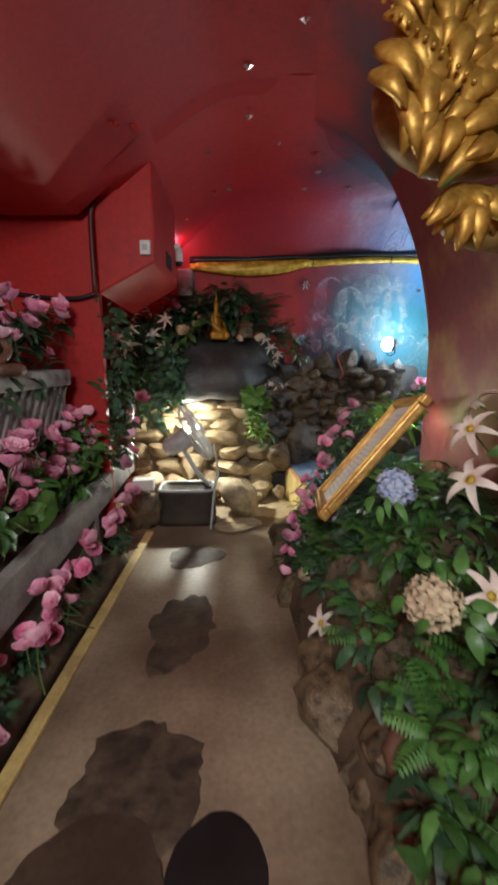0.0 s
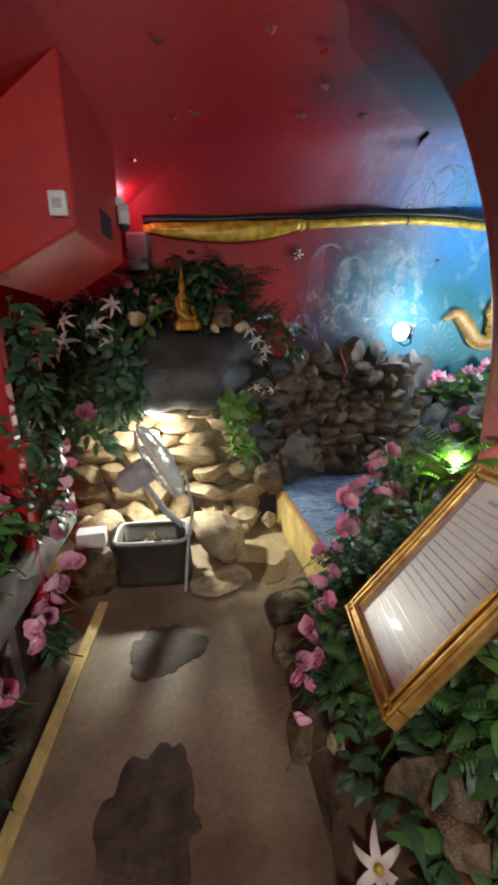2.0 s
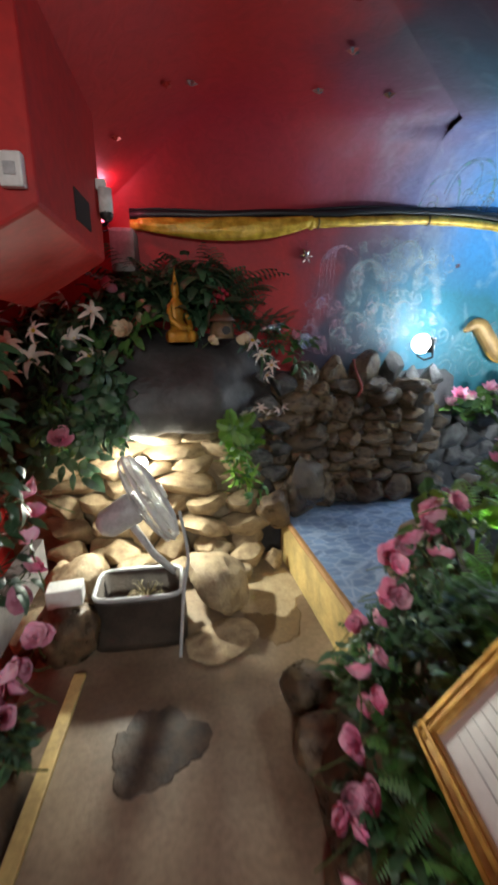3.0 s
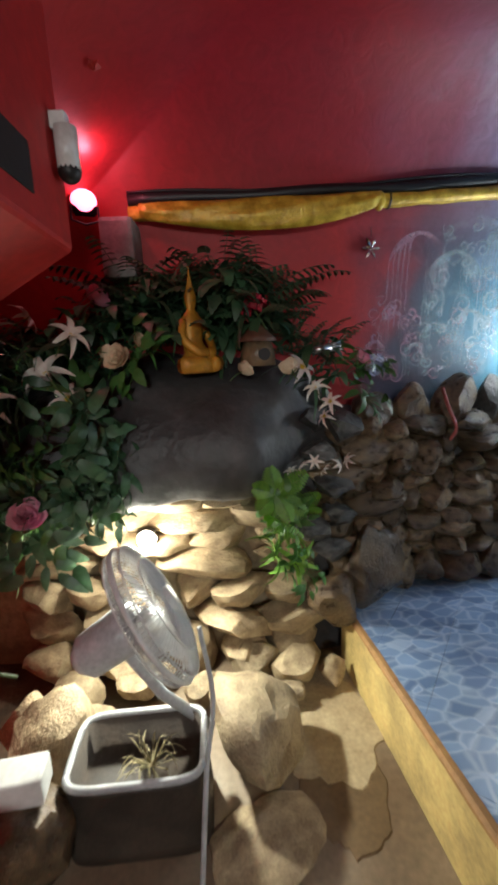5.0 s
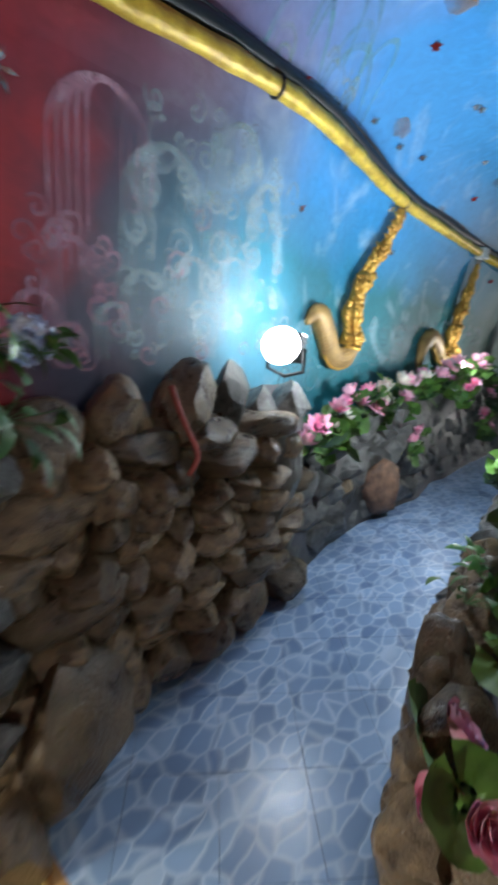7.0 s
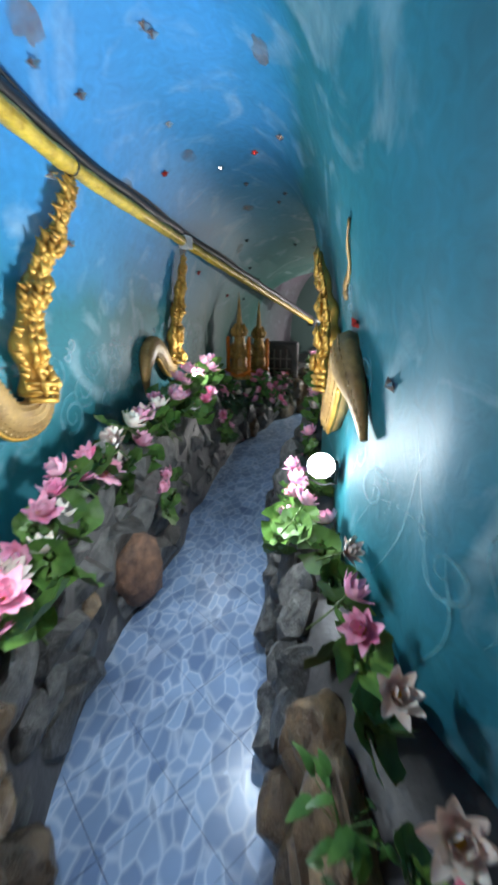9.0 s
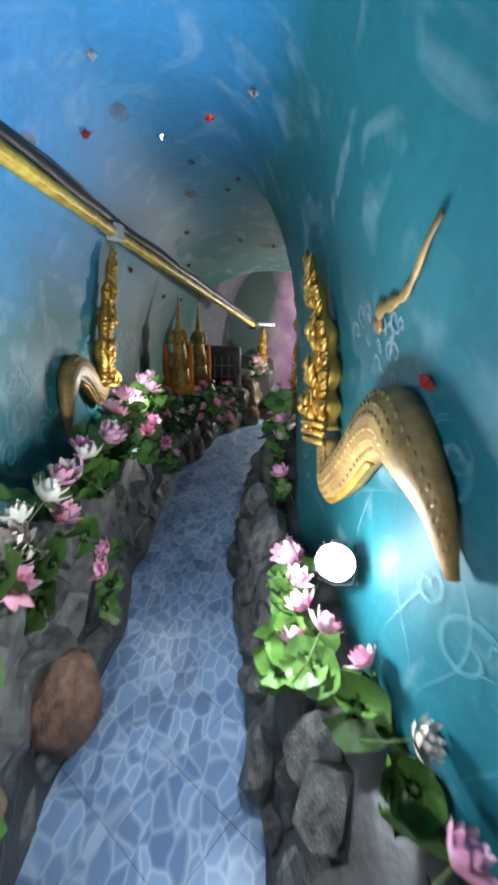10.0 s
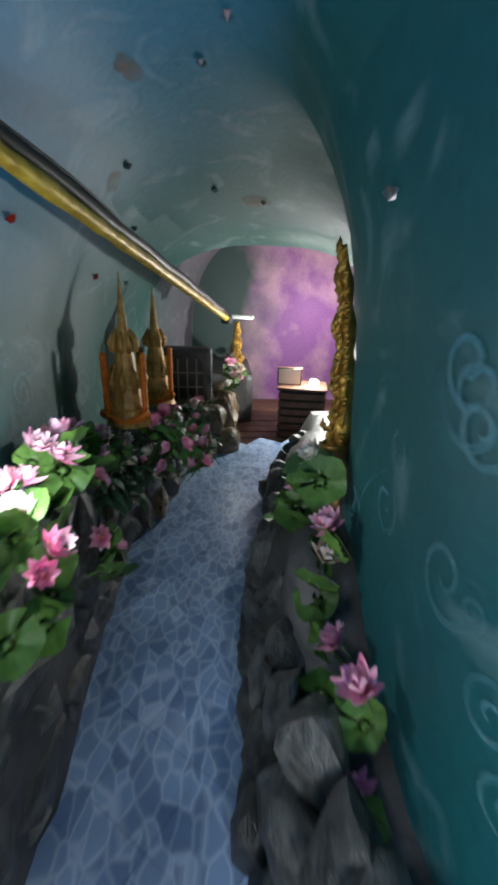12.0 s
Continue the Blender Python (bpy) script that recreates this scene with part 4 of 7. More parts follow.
CENTRE = centre_mesh("stamen_crown", M_STAMEN)
STEMS = [stem_mesh(0.09), stem_mesh(0.16)]
PADS = [pad_leaf("leaf", M_LILYPAD, k, 0.06 + 0.012 * k) for k in range(3)]
TUFT = [leaf_spray("leaf_tuft", M_LEAF, k) for k in range(4)]
TUFT_D = [leaf_spray("leaf_tuft", M_DLEAF, 10 + k, 20, 0.14, 0.09, 0.045) for k in range(4)]
FERN = [fern_clump("fern_fronds", M_LEAF, k) for k in range(3)]
FERN_D = [fern_clump("fern_fronds", M_DLEAF, 5 + k, 8, 0.3) for k in range(2)]
FERN_L = [fern_clump("fern_fronds", M_LIME, 9, 6, 0.22, -60, 0.06)]
STRAP = [strap_leaves("strap_leaves", M_DLEAF, 3), strap_leaves("strap_leaves", M_LEAF, 4, 7, 0.2, 0.028)]
STRAP_L = [strap_leaves("strap_leaves", M_LIME, 5, 9, 0.16, 0.03)]
fr = random.Random(11)


def flower(name, label, blooms, x, y, z, s=1.0, tilt=(0, 0), leaf=None, stem=0, group="", stamens=True):
    """A blossom facing up and tilted, on its stem, with a leaf under it."""
    o = thing(name, label, name.replace("_", " "), pose(x, y, z, tilt[0], tilt[1], fr.uniform(0, 360)) @ Matrix.Diagonal((s, s, s, 1)), group=group)
    part("stem", STEMS[stem], o)
    part("blossom", fr.choice(blooms), o)
    if stamens:
        part("stamen_crown", CENTRE, o, "yellow stamens")
    if leaf:
        part("leaf", fr.choice(leaf), o, m=pose(fr.uniform(-0.05, 0.05), fr.uniform(-0.05, 0.05), -0.035, fr.uniform(-25, 25), fr.uniform(-25, 25), fr.uniform(0, 360)))
    return o


def tuft(name, label, meshes, x, y, z, s=1.0, tilt=(0, 0), cat="plant", group=""):
    return thing(name, label, cat, pose(x, y, z, tilt[0], tilt[1], fr.uniform(0, 360)) @ Matrix.Diagonal((s, s, s, 1)), group=group, data=fr.choice(meshes))


# lotus rows on the tunnel beds
x = 1.68
while x < 5.0:
    y = lerp_table(x, [(1.4, 4.22), (2.4, 4.42), (5, 4.52)]) + fr.uniform(-0.04, 0.05)
    z = lerp_table(x, [(1.5, 0.98), (2.4, 1.1), (3.2, 1.16), (4.2, 1.24), (5, 0.98)]) + fr.uniform(-0.06, 0.08)
    white = fr.random() < 0.3
    flower("lotus_flower", "white silk lotus with green leaf on slate bed" if white else "pink silk lotus with round green leaf on slate bed", LOTUS_W if white else LOTUS_P, x, y, z, fr.uniform(0.85, 1.25), (fr.uniform(10, 50), fr.uniform(-35, 10)), PADS, 1, "lotuses on the slate bed")
    if fr.random() < 0.75:
        tuft("lotus_leaf", "round bright green lotus leaf on slate", PADS, x + 0.05, y - 0.05, z - 0.09, fr.uniform(0.9, 1.3), (fr.uniform(20, 60), fr.uniform(-25, 25)), "leaf", "lotus leaves on the slate bed")
    x += fr.uniform(0.05, 0.085)
for k in range(34):
    x = fr.uniform(4.6, 6.5)
    y = lerp_table(x, [(4.6, 4.5), (5.6, 4.36), (6.6, 4.1)]) + fr.uniform(-0.08, 0.1)
    z = lerp_table(x, [(4.6, 0.98), (5.5, 0.86), (6.6, 0.74)]) + fr.uniform(-0.12, 0.12)
    if k % 3 == 0:
        flower("rose", "dusty pink silk rose on dark bed", ROSE_L, x, y, z, 1.2, (30, -30), None, 1, "roses near the shrine", False)
    else:
        flower("lotus_flower", "pale pink silk lotus among dark leaves", LOTUS_P if k % 2 else LOTUS_W, x, y, z, 0.9, (30, -30), PADS, 1, "lotuses near the shrine")
    tuft("leaf_tuft", "dark green leaf tuft on dark bed", TUFT_D, x + 0.05, y, z - 0.12, 0.9, (20, 0))
# a single loose row of lotuses along the tunnel wall, thicker round the floodlight
BANK = [(1.34, 3.24, 0.9, 0), (1.42, 3.27, 1.0, 0), (1.52, 3.26, 0.98, 1), (1.72, 3.33, 1.02, 1), (1.86, 3.38, 1.04, 0), (2.0, 3.42, 1.02, 0), (2.18, 3.42, 1.04, 1), (2.34, 3.47, 1.04, 0),
        (2.46, 3.62, 0.97, 0), (2.52, 3.6, 1.03, 0), (2.6, 3.62, 1.06, 0), (2.66, 3.62, 1.1, 0), (2.42, 3.57, 1.06, 0), (2.72, 3.5, 1.06, 0), (2.8, 3.62, 1.0, 0),
        (3.0, 3.62, 0.88, 0), (3.06, 3.6, 0.84, 1), (3.22, 3.62, 0.78, 0), (3.44, 3.65, 0.82, 0), (3.5, 3.63, 0.74, 0), (3.58, 3.61, 0.95, 0), (3.76, 3.61, 0.9, 0), (3.95, 3.62, 1.03, 1), (3.98, 3.6, 1.12, 0), (4.16, 3.62, 1.28, 1), (4.3, 3.63, 1.1, 0), (4.46, 3.62, 1.0, 0), (4.6, 3.6, 0.98, 1)]
for x, y, z, white in BANK:
    flower("lotus_flower", "white silk lotus with green leaf on rock bed" if white else "pink silk lotus with round green leaf on rock bed", LOTUS_W if white else LOTUS_P, x, y, z, fr.uniform(0.75, 1.0), (fr.uniform(-50, -10), fr.uniform(-40, 0)), None, 1, "lotuses on the rock bed")
    for k in range(3):
        tuft("lotus_leaf", "round green lotus leaf on rock bed", PADS, x + fr.uniform(-0.07, 0.07), y + fr.uniform(-0.02, 0.05), z - fr.uniform(0.05, 0.15), fr.uniform(0.7, 1.1), (fr.uniform(-65, -25), fr.uniform(-30, 25)), "leaf", "lotus leaves on the rock bed")
for x, y, z in ((4.4, 4.4, 0.82), (4.46, 4.4, 0.74), (4.52, 4.39, 0.68), (3.9, 4.38, 1.12), (3.84, 4.38, 1.08), (3.0, 4.32, 0.86), (2.94, 4.32, 0.8)):
    flower("lotus_flower", "pink silk lotus hanging over the slate bed's face", LOTUS_P, x, y, z, fr.uniform(0.75, 0.95), (fr.uniform(35, 65), fr.uniform(-40, -10)), PADS, 1, "lotuses on the slate bed")
    tuft("lotus_leaf", "round bright green lotus leaf on slate", PADS, x - 0.08, y - 0.02, z - 0.09, fr.uniform(0.8, 1.1), (fr.uniform(30, 60), -20), "leaf", "lotus leaves on the slate bed")
for k in range(16):
    x = 5.1 + 0.045 * k
    flower("rose", "deep pink silk rose on the bank before the shrine", ROSE_P if k % 3 else ROSE_L, x, 4.24 - 0.1 * (k % 3) - 0.03 * (x - 5.1), 0.8 + 0.06 * ((k * 7) % 4) - 0.06 * (k % 3), 1.0, (40, -35), TUFT if k % 2 else None, 1, "roses before the shrine", False)
for x, y, z in ((0.98, 3.16, 0.66), (1.04, 3.24, 0.56), (1.1, 3.28, 0.68), (0.92, 3.06, 0.6)):
    flower("rose", "pink silk rose over brown boulders", ROSE_L, x, y, z, 1.25, (-40, -20), PADS, 0, "roses over the boulders", False)
for x, y, z in ((1.45, 3.4, 0.78), (1.2, 3.25, 0.45), (1.05, 3.1, 0.5), (1.6, 3.42, 0.8)):
    tuft("leaf_tuft", "green leaf tuft over brown boulders", TUFT, x, y, z, 0.8, (-30, 0))

# bed beside the walkway, x-high side
bm = bmesh.new()
rows = []
for k in range(37):
    y = -0.9 + 3.95 * k / 36
    x0 = lerp_table(y, [(-0.9, 0.42), (0.8, 0.34), (1.4, 0.25), (2.4, 0.2), (3.05, 0.5)])
    row = []
    for i, (dx, z) in enumerate(((0, 0), (0.02, 0.1), (0.1, 0.2), (0.22, 0.34), (0.4, 0.5), (0.62, 0.62), (1.05, 0.7))):
        zz = z * lerp_table(y, [(-0.9, 0.7), (1.0, 0.85), (2.0, 1.05), (3.05, 0.8)])
        q = Vector(((x0 + dx) * 6, y * 6, zz * 6))
        d = 0.045 * noise.noise(q) + 0.02 * noise.noise(q * 3)
        row.append(Vector((x0 + dx + d * (i > 0), y, max(0, zz + d * (i > 0)))))
    rows.append(row)
vs = grid_faces(bm, rows)
for e in (vs[0], vs[-1]):
    f = bm.verts.new((e[-1].co.x, e[0].co.y, 0))
    bm.faces.new(e + [f])
bmesh.ops.recalc_face_normals(bm, faces=bm.faces[:])
if sum(f.normal.z for f in bm.faces) < 0:
    bmesh.ops.reverse_faces(bm, faces=bm.faces[:])
thing("flower_bed", "brown rocky earth bed beside the walkway", "flower bed", kind="structure", data=mesh_of("flower_bed", bm, M_EARTH))


def bed_z(x, y):
    x0 = lerp_table(y, [(-0.9, 0.42), (0.8, 0.34), (1.4, 0.25), (2.4, 0.2), (3.05, 0.5)])
    return lerp_table(x - x0, [(0, 0), (0.1, 0.2), (0.22, 0.34), (0.4, 0.5), (0.62, 0.62), (1.05, 0.7)]) * lerp_table(y, [(-0.9, 0.7), (1.0, 0.85), (2.0, 1.05), (3.05, 0.8)])


for k in range(26):
    y = 0.3 + 2.6 * k / 26
    x0 = lerp_table(y, [(0.3, 0.38), (0.8, 0.34), (1.4, 0.25), (2.4, 0.2), (3.05, 0.5)])
    s = fr.uniform(0.12, 0.26)
    thing("boulder", "dark brown weathered stone edging the flower bed", "boulder", sized(x0 + 0.06 + fr.uniform(-0.03, 0.06), y, s * 0.25, fr.uniform(-20, 20), fr.uniform(-20, 20), fr.uniform(0, 180), (s, s * 1.3, s)), "stones edging the bed", data=fr.choice(ROCKS))
for k in range(22):
    x, y, s = fr.uniform(0.4, 0.75), fr.uniform(0.4, 1.7), fr.uniform(0.1, 0.22)
    thing("boulder", "dark brown broken stone on the flower bed", "boulder", sized(x, y, bed_z(x, y) + s * 0.1, 30 * k, 17 * k, 50 * k, (s * 1.3, s, s * 0.8)), "stones on the bed", data=fr.choice(ROCKS))
# driftwood roots on the bed
for k, (x, y, ln, a) in enumerate(((0.46, 1.0, 0.3, 75), (0.42, 1.4, 0.3, 100))):
    bm = bmesh.new()
    pts = [Vector((t * ln - ln / 2, 0.05 * math.sin(5 * t + k), 0.03 * math.sin(4 * t))) for t in [i / 9 for i in range(10)]]
    tube(bm, pts, [0.014 + 0.014 * math.sin(3.1 * i / 9) + 0.008 * (i % 2) for i in range(10)], 9)
    thing("driftwood", "grey-brown gnarled driftwood root on earth", "driftwood", pose(x, y, bed_z(x, y) + 0.03, 0, -25, a), data=mesh_of("driftwood", bm, M_WOOD))
for k in range(230):
    y = fr.uniform(0.3, 2.75)
    x0 = lerp_table(y, [(0.3, 0.5), (0.8, 0.48), (1.4, 0.4), (2.4, 0.32), (3.05, 0.55)])
    x = fr.uniform(x0, 1.02)
    z = bed_z(x, y)
    r = fr.random()
    if r < 0.34:
        tuft("fern", "green fern on the flower bed", FERN, x, y, z, fr.uniform(0.5, 0.85), (0, -15), "fern", "ferns on the bed")
    elif r < 0.62:
        tuft("leaf_tuft", "green ivy tuft on the flower bed", TUFT, x, y, z, fr.uniform(0.8, 1.2), (0, -15))
    elif r < 0.86:
        tuft("leaf_tuft", "dark green leaf tuft on the flower bed", TUFT_D, x, y, z, fr.uniform(0.7, 1.1), (0, -15))
    else:
        tuft("strap_plant", "arching strap-leaved plant on the bed", STRAP, x, y, z, fr.uniform(0.6, 0.9), (0, -10))
for x, y, z, s in ((0.32, 1.62, 0.18, 0.85), (0.78, 1.05, 0.86, 1.0), (0.62, 0.98, 0.7, 0.9), (0.72, 1.28, 0.92, 1.0), (0.82, 1.5, 1.05, 1.0), (0.95, 1.7, 1.12, 1.0)):
    flower("lily", "white silk lily with recurved petals on bed", LILY_W, x, y, z, s, (-35, -45), None, 1, "white lilies on the bed")
for x, y, z in ((0.48, 0.98, 0.68), (0.62, 0.72, 0.62), (0.85, 1.2, 0.98)):
    flower("hydrangea", "cream silk hydrangea head on flower bed", HYD_C, x, y, z, 0.95, (-30, -35), TUFT, 0, "", False)
for x, y, z in ((0.56, 1.52, 0.83), (0.72, 0.9, 0.62), (0.6, 1.6, 0.8)):
    flower("hydrangea", "pale blue silk hydrangea head on flower bed", HYD_B, x, y, z, 0.95, (-30, -35), TUFT, 0, "", False)
# pink roses trailing in front of the framed notice
for k in range(32):
    t = k / 31
    x = 0.2 + 0.42 * t + fr.uniform(-0.04, 0.04)
    y = 2.05 + 0.55 * min(1, t * 2) - 0.12 * t + fr.uniform(-0.06, 0.06)
    z = 0.24 + 0.78 * t + fr.uniform(-0.05, 0.05)
    flower("rose", "bright pink silk rose trailing by the notice", ROSE_P if k % 3 else ROSE_L, x, y, z, 0.85, (-40, -40), None, 1, "roses by the notice", False)
    if k % 2:
        tuft("leaf_tuft", "dark green rose leaves by the notice", TUFT_D, x + 0.04, y, z - 0.06, 0.6, (-30, -30))
flower("rose", "cream silk rose at the foot of the bed", ROSE_C, 0.25, 1.9, 0.24, 1.0, (-40, -40), None, 0, "", False)
for x, y, z in ((0.86, 2.42, 0.92), (0.95, 2.55, 0.95), (0.8, 2.58, 0.9)):
    tuft("bright_fern", "lime green lit fern behind the notice", FERN_L, x, y, z, 1.1, (0, -10), "fern", "lit ferns")
tuft("bright_fern", "lime green broad-leaved plant behind the notice", STRAP_L, 0.88, 2.48, 0.88, 1.4, (0, 0), "fern")

M_FRAME = mat("gilded_brown_wood", (0.55, 0.33, 0.09), (0.34, 0.15, 0.04), 0.35, 0.5, scale=20, bump=0.3)
# framed notice, leaning back on the bed
A, B, C = Vector((0.36, 2.09, 0.595)), Vector((0.30, 1.61, 0.663)), Vector((0.79, 2.23, 1.085))
u = (B - A).normalized()
v = (C - A - u * (C - A).dot(u)).normalized()
w = u.cross(v)
FW, FH = (B - A).length, (C - A).length * 0.98
base = Matrix(((u.x, v.x, w.x, A.x), (u.y, v.y, w.y, A.y), (u.z, v.z, w.z, A.z), (0, 0, 0, 1)))
NOTICE = thing("framed_notice", "gilt-framed printed notice leaning on the flower bed", "picture frame", base)
for lo, hi in (((0, 0, -0.02), (FW, 0.045, 0.018)), ((0, FH - 0.045, -0.02), (FW, FH, 0.018)), ((0, 0.045, -0.02), (0.045, FH - 0.045, 0.018)), ((FW - 0.045, 0.045, -0.02), (FW, FH - 0.045, 0.018))):
    bm = bmesh.new()
    bm_box(bm, lo, hi, 0.008)
    side = part("frame_side", mesh_of("frame_side", bm, M_FRAME, False), NOTICE, "red-brown gilded frame side")
    horizontal = hi[0] - lo[0] > hi[1] - lo[1]
    bm = bmesh.new()
    for off in (0.008, 0.034):
        if horizontal:
            bm_box(bm, (lo[0] + 0.003, lo[1] + off - 0.005, 0.018), (hi[0] - 0.003, lo[1] + off + 0.006, 0.026), 0.003)
        else:
            bm_box(bm, (lo[0] + off - 0.005, lo[1] - 0.03, 0.018), (lo[0] + off + 0.006, hi[1] + 0.03, 0.0255), 0.003)
    part("gilt_moulding", mesh_of("gilt_moulding", bm, M_GOLD, False), side, "gilt moulding")
part("sheet", box_mesh("sheet", (0.04, 0.04, -0.008), (FW - 0.04, FH - 0.04, 0.0), M_PAPER, 0), NOTICE, "glazed white printed sheet")
tr = random.Random(3)
bm = bmesh.new()
for k in range(19):
    yy = FH - 0.1 - k * 0.026
    if k == 0:
        bm_box(bm, (FW * 0.33, yy, 0.0), (FW * 0.67, yy + 0.012, 0.0012))
    else:
        bm_box(bm, (0.075, yy, 0.0), (FW - 0.075 - (0.15 * tr.random() if k % 5 == 4 else 0.01 * tr.random()), yy + 0.004, 0.0012))
part("printed_text", mesh_of("printed_text", bm, M_INK, False), NOTICE, "rows of unreadable small print")["kind"] = "stuff"

# flower bed on the x-low side: kerb, cement rail, earth, lattice planter
slab("trim_kerb", "yellow painted kerb strip along the walkway", "kerb", (-0.79, -1.5, 0.0), (-0.735, 3.0, 0.022), M_YELLOW, 0.006)
mound_pts = [(-0.8, 0.0), (-0.84, 0.07), (-0.93, 0.1), (-0.97, 0.4), (-1.1, 0.55), (-1.25, 0.8), (-1.52, 0.9), (-1.52, 0.0)]
bm = bmesh.new()
rows = []
for k in range(41):
    y = -1.5 + 4.05 * k / 40
    rows.append([Vector((x + (0.03 * noise.noise(Vector((x * 6, y * 6, z * 6))) if 0 < i < 7 else 0), y, z + (0.03 * noise.noise(Vector((x * 6, y * 6, z * 6 + 9))) if 0 < i < 7 else 0))) for i, (x, z) in enumerate(mound_pts)])
vs = grid_faces(bm, rows, True)
bm.faces.new(vs[0])
bm.faces.new(vs[-1])
bmesh.ops.recalc_face_normals(bm, faces=bm.faces[:])
thing("flower_bank", "dark earth bank of flowers under the red wall", "flower bed", kind="structure", data=mesh_of("flower_bank", bm, M_EARTH))
bm = bmesh.new()
rows = []
for k in range(31):
    y = -0.6 + 3.75 * k / 30
    zt = 0.5 + 0.085 * (y - 1.5) if y > 0 else 0.37
    j = 0.006 * noise.noise(Vector((0, y * 7, 0)))
    rows.append([Vector((-0.9 + j, y, zt)), Vector((-0.9 + j, y, zt - 0.17)), Vector((-0.96 + j, y, zt - 0.17)), Vector((-0.96 + j, y, zt + 0.005))])
vs = grid_faces(bm, rows, True)
bm.faces.new(vs[0])
bm.faces.new(vs[-1])
bmesh.ops.recalc_face_normals(bm, faces=bm.faces[:])
thing("cement_rail", "rough grey cement rail edging the flower bank", "railing", data=mesh_of("cement_rail", bm, M_GREYWOOD, False))
for k in range(3):
    y = 0.2 + 1.05 * k
    thing("rail_post", "short grey cement post under the rail", "post", group="posts under the rail", data=box_mesh("rail_post", (-0.95, y, 0.0), (-0.905, y + 0.06, 0.33 + 0.08 * k), M_GREYWOOD))
PL = thing("lattice_planter", "grey planter box with diamond lattice front", "planter", pose(-1.04, 1.25, 0.93))
part("box", box_mesh("box", (-0.4, 0, 0), (-0.02, 1.15, 0.3), M_GREYWOOD, 0.008), PL)
part("rim", box_mesh("rim", (-0.42, -0.02, 0.24), (0.01, 1.17, 0.33), M_GREYWOOD, 0.01), PL)
bar = box_mesh("lattice_bar", (-0.012, -0.14, -0.006), (0.0, 0.14, 0.006), M_GREYWOOD, 0)
for k in range(14):
    for s in (-1, 1):
        part("lattice_bar", bar, PL, m=pose(-0.012 + 0.006 * s, 0.08 + 0.076 * k, 0.12, s * 58, 0, 0))
for k in range(46):
    y = 0.7 + 2.15 * fr.random()
    flower("rose", "pale pink silk rose on the lower bank", ROSE_L if k % 3 else ROSE_P, -0.84 + fr.uniform(-0.05, 0.05), y, 0.12 + 0.06 * y + fr.uniform(-0.04, 0.16), fr.uniform(0.85, 1.15), (fr.uniform(-30, 20), fr.uniform(20, 60)), None, 1, "roses on the lower bank", False)
    if k % 2:
        tuft("leaf_tuft", "dark green leaves on the lower bank", TUFT_D, -0.88, y, 0.12, 0.6, (0, 40))
for k in range(70):
    y = fr.uniform(1.3, 2.55)
    x = -1.0 - fr.uniform(-0.04, 0.1)
    z = 0.8 + fr.uniform(-0.14, 0.2)
    flower("rose", "bright pink silk rose above the cement rail", ROSE_P if k % 4 else ROSE_L, x, y, z, fr.uniform(0.95, 1.3), (fr.uniform(-25, 15), fr.uniform(15, 60)), None, 1, "roses above the rail", False)
    if k % 3 == 0:
        tuft("leaf_tuft", "green leaves above the cement rail", TUFT, x - 0.02, y, z - 0.1, 1.0, (0, 35))
for k in range(9):
    tuft("lotus_leaf", "large bright green leaf above the rail", PADS, -0.97, 1.2 + 0.17 * k + fr.uniform(-0.08, 0.08), 0.6 + fr.uniform(-0.06, 0.06), 1.3, (fr.uniform(-20, 20), 50), "leaf", "large leaves above the rail")
for k in range(30):
    y = fr.uniform(1.7, 2.4)
    z = 1.26 + fr.uniform(0, 0.36)
    flower("rose", "pink silk rose in the lattice planter", ROSE_P if k % 3 else ROSE_L, -1.12 + fr.uniform(-0.12, 0.1), y, z, fr.uniform(0.9, 1.2), (fr.uniform(-25, 15), fr.uniform(10, 60)), None, 1, "roses in the planter", False)
    if k % 2:
        tuft("leaf_tuft", "dark green leaves in the lattice planter", TUFT_D, -1.16, y, z - 0.14, 1.1, (0, 20))


# statuettes stay single plain meshes
def seated_figure(name, label, m, material, s=1.0, slim=1.0):
    bm = bmesh.new()
    prof = ((0.0, 0.14), (0.02, 0.15), (0.05, 0.14), (0.085, 0.1), (0.13, 0.075), (0.18, 0.082), (0.22, 0.085), (0.245, 0.05), (0.26, 0.03), (0.28, 0.042), (0.31, 0.045), (0.335, 0.035), (0.36, 0.02), (0.4, 0.008), (0.43, 0.002))
    rows = [[Vector((r * slim * math.cos(a), r * 0.75 * slim * math.sin(a) - (0.03 if z < 0.09 else 0), z)) for a in [math.tau * k / 18 for k in range(18)]] for z, r in prof]
    vs = grid_faces(bm, rows, True)
    bm.faces.new(vs[0][::-1])
    for sx in (-1, 1):
        tube(bm, spline([(sx * 0.075, 0, 0.21), (sx * 0.11, -0.03, 0.14), (sx * 0.06, -0.1, 0.085), (0, -0.11, 0.08)], 4), 0.022, 8)
        tube(bm, spline([(sx * 0.06, 0, 0.03), (sx * 0.15, -0.06, 0.035), (sx * 0.03, -0.13, 0.035)], 4), 0.034, 8)
    return thing(name, label, "statue", m @ Matrix.Diagonal((s, s, s, 1)), data=mesh_of(name, bm, material))


seated_figure("seated_statuette", "amber gold seated statuette with pointed crown on ledge", pose(-0.29, 3.85, 1.5, 0, 0, 52) @ Matrix.Diagonal((0.72, 0.72, 1, 1)), M_AMBER, 0.95, 0.85)
seated_figure("standing_statuette", "worn brown and gold statuette in the planter", pose(-1.1, 1.75, 1.24, 0, 0, 40), M_WOOD, 0.8, 0.6)

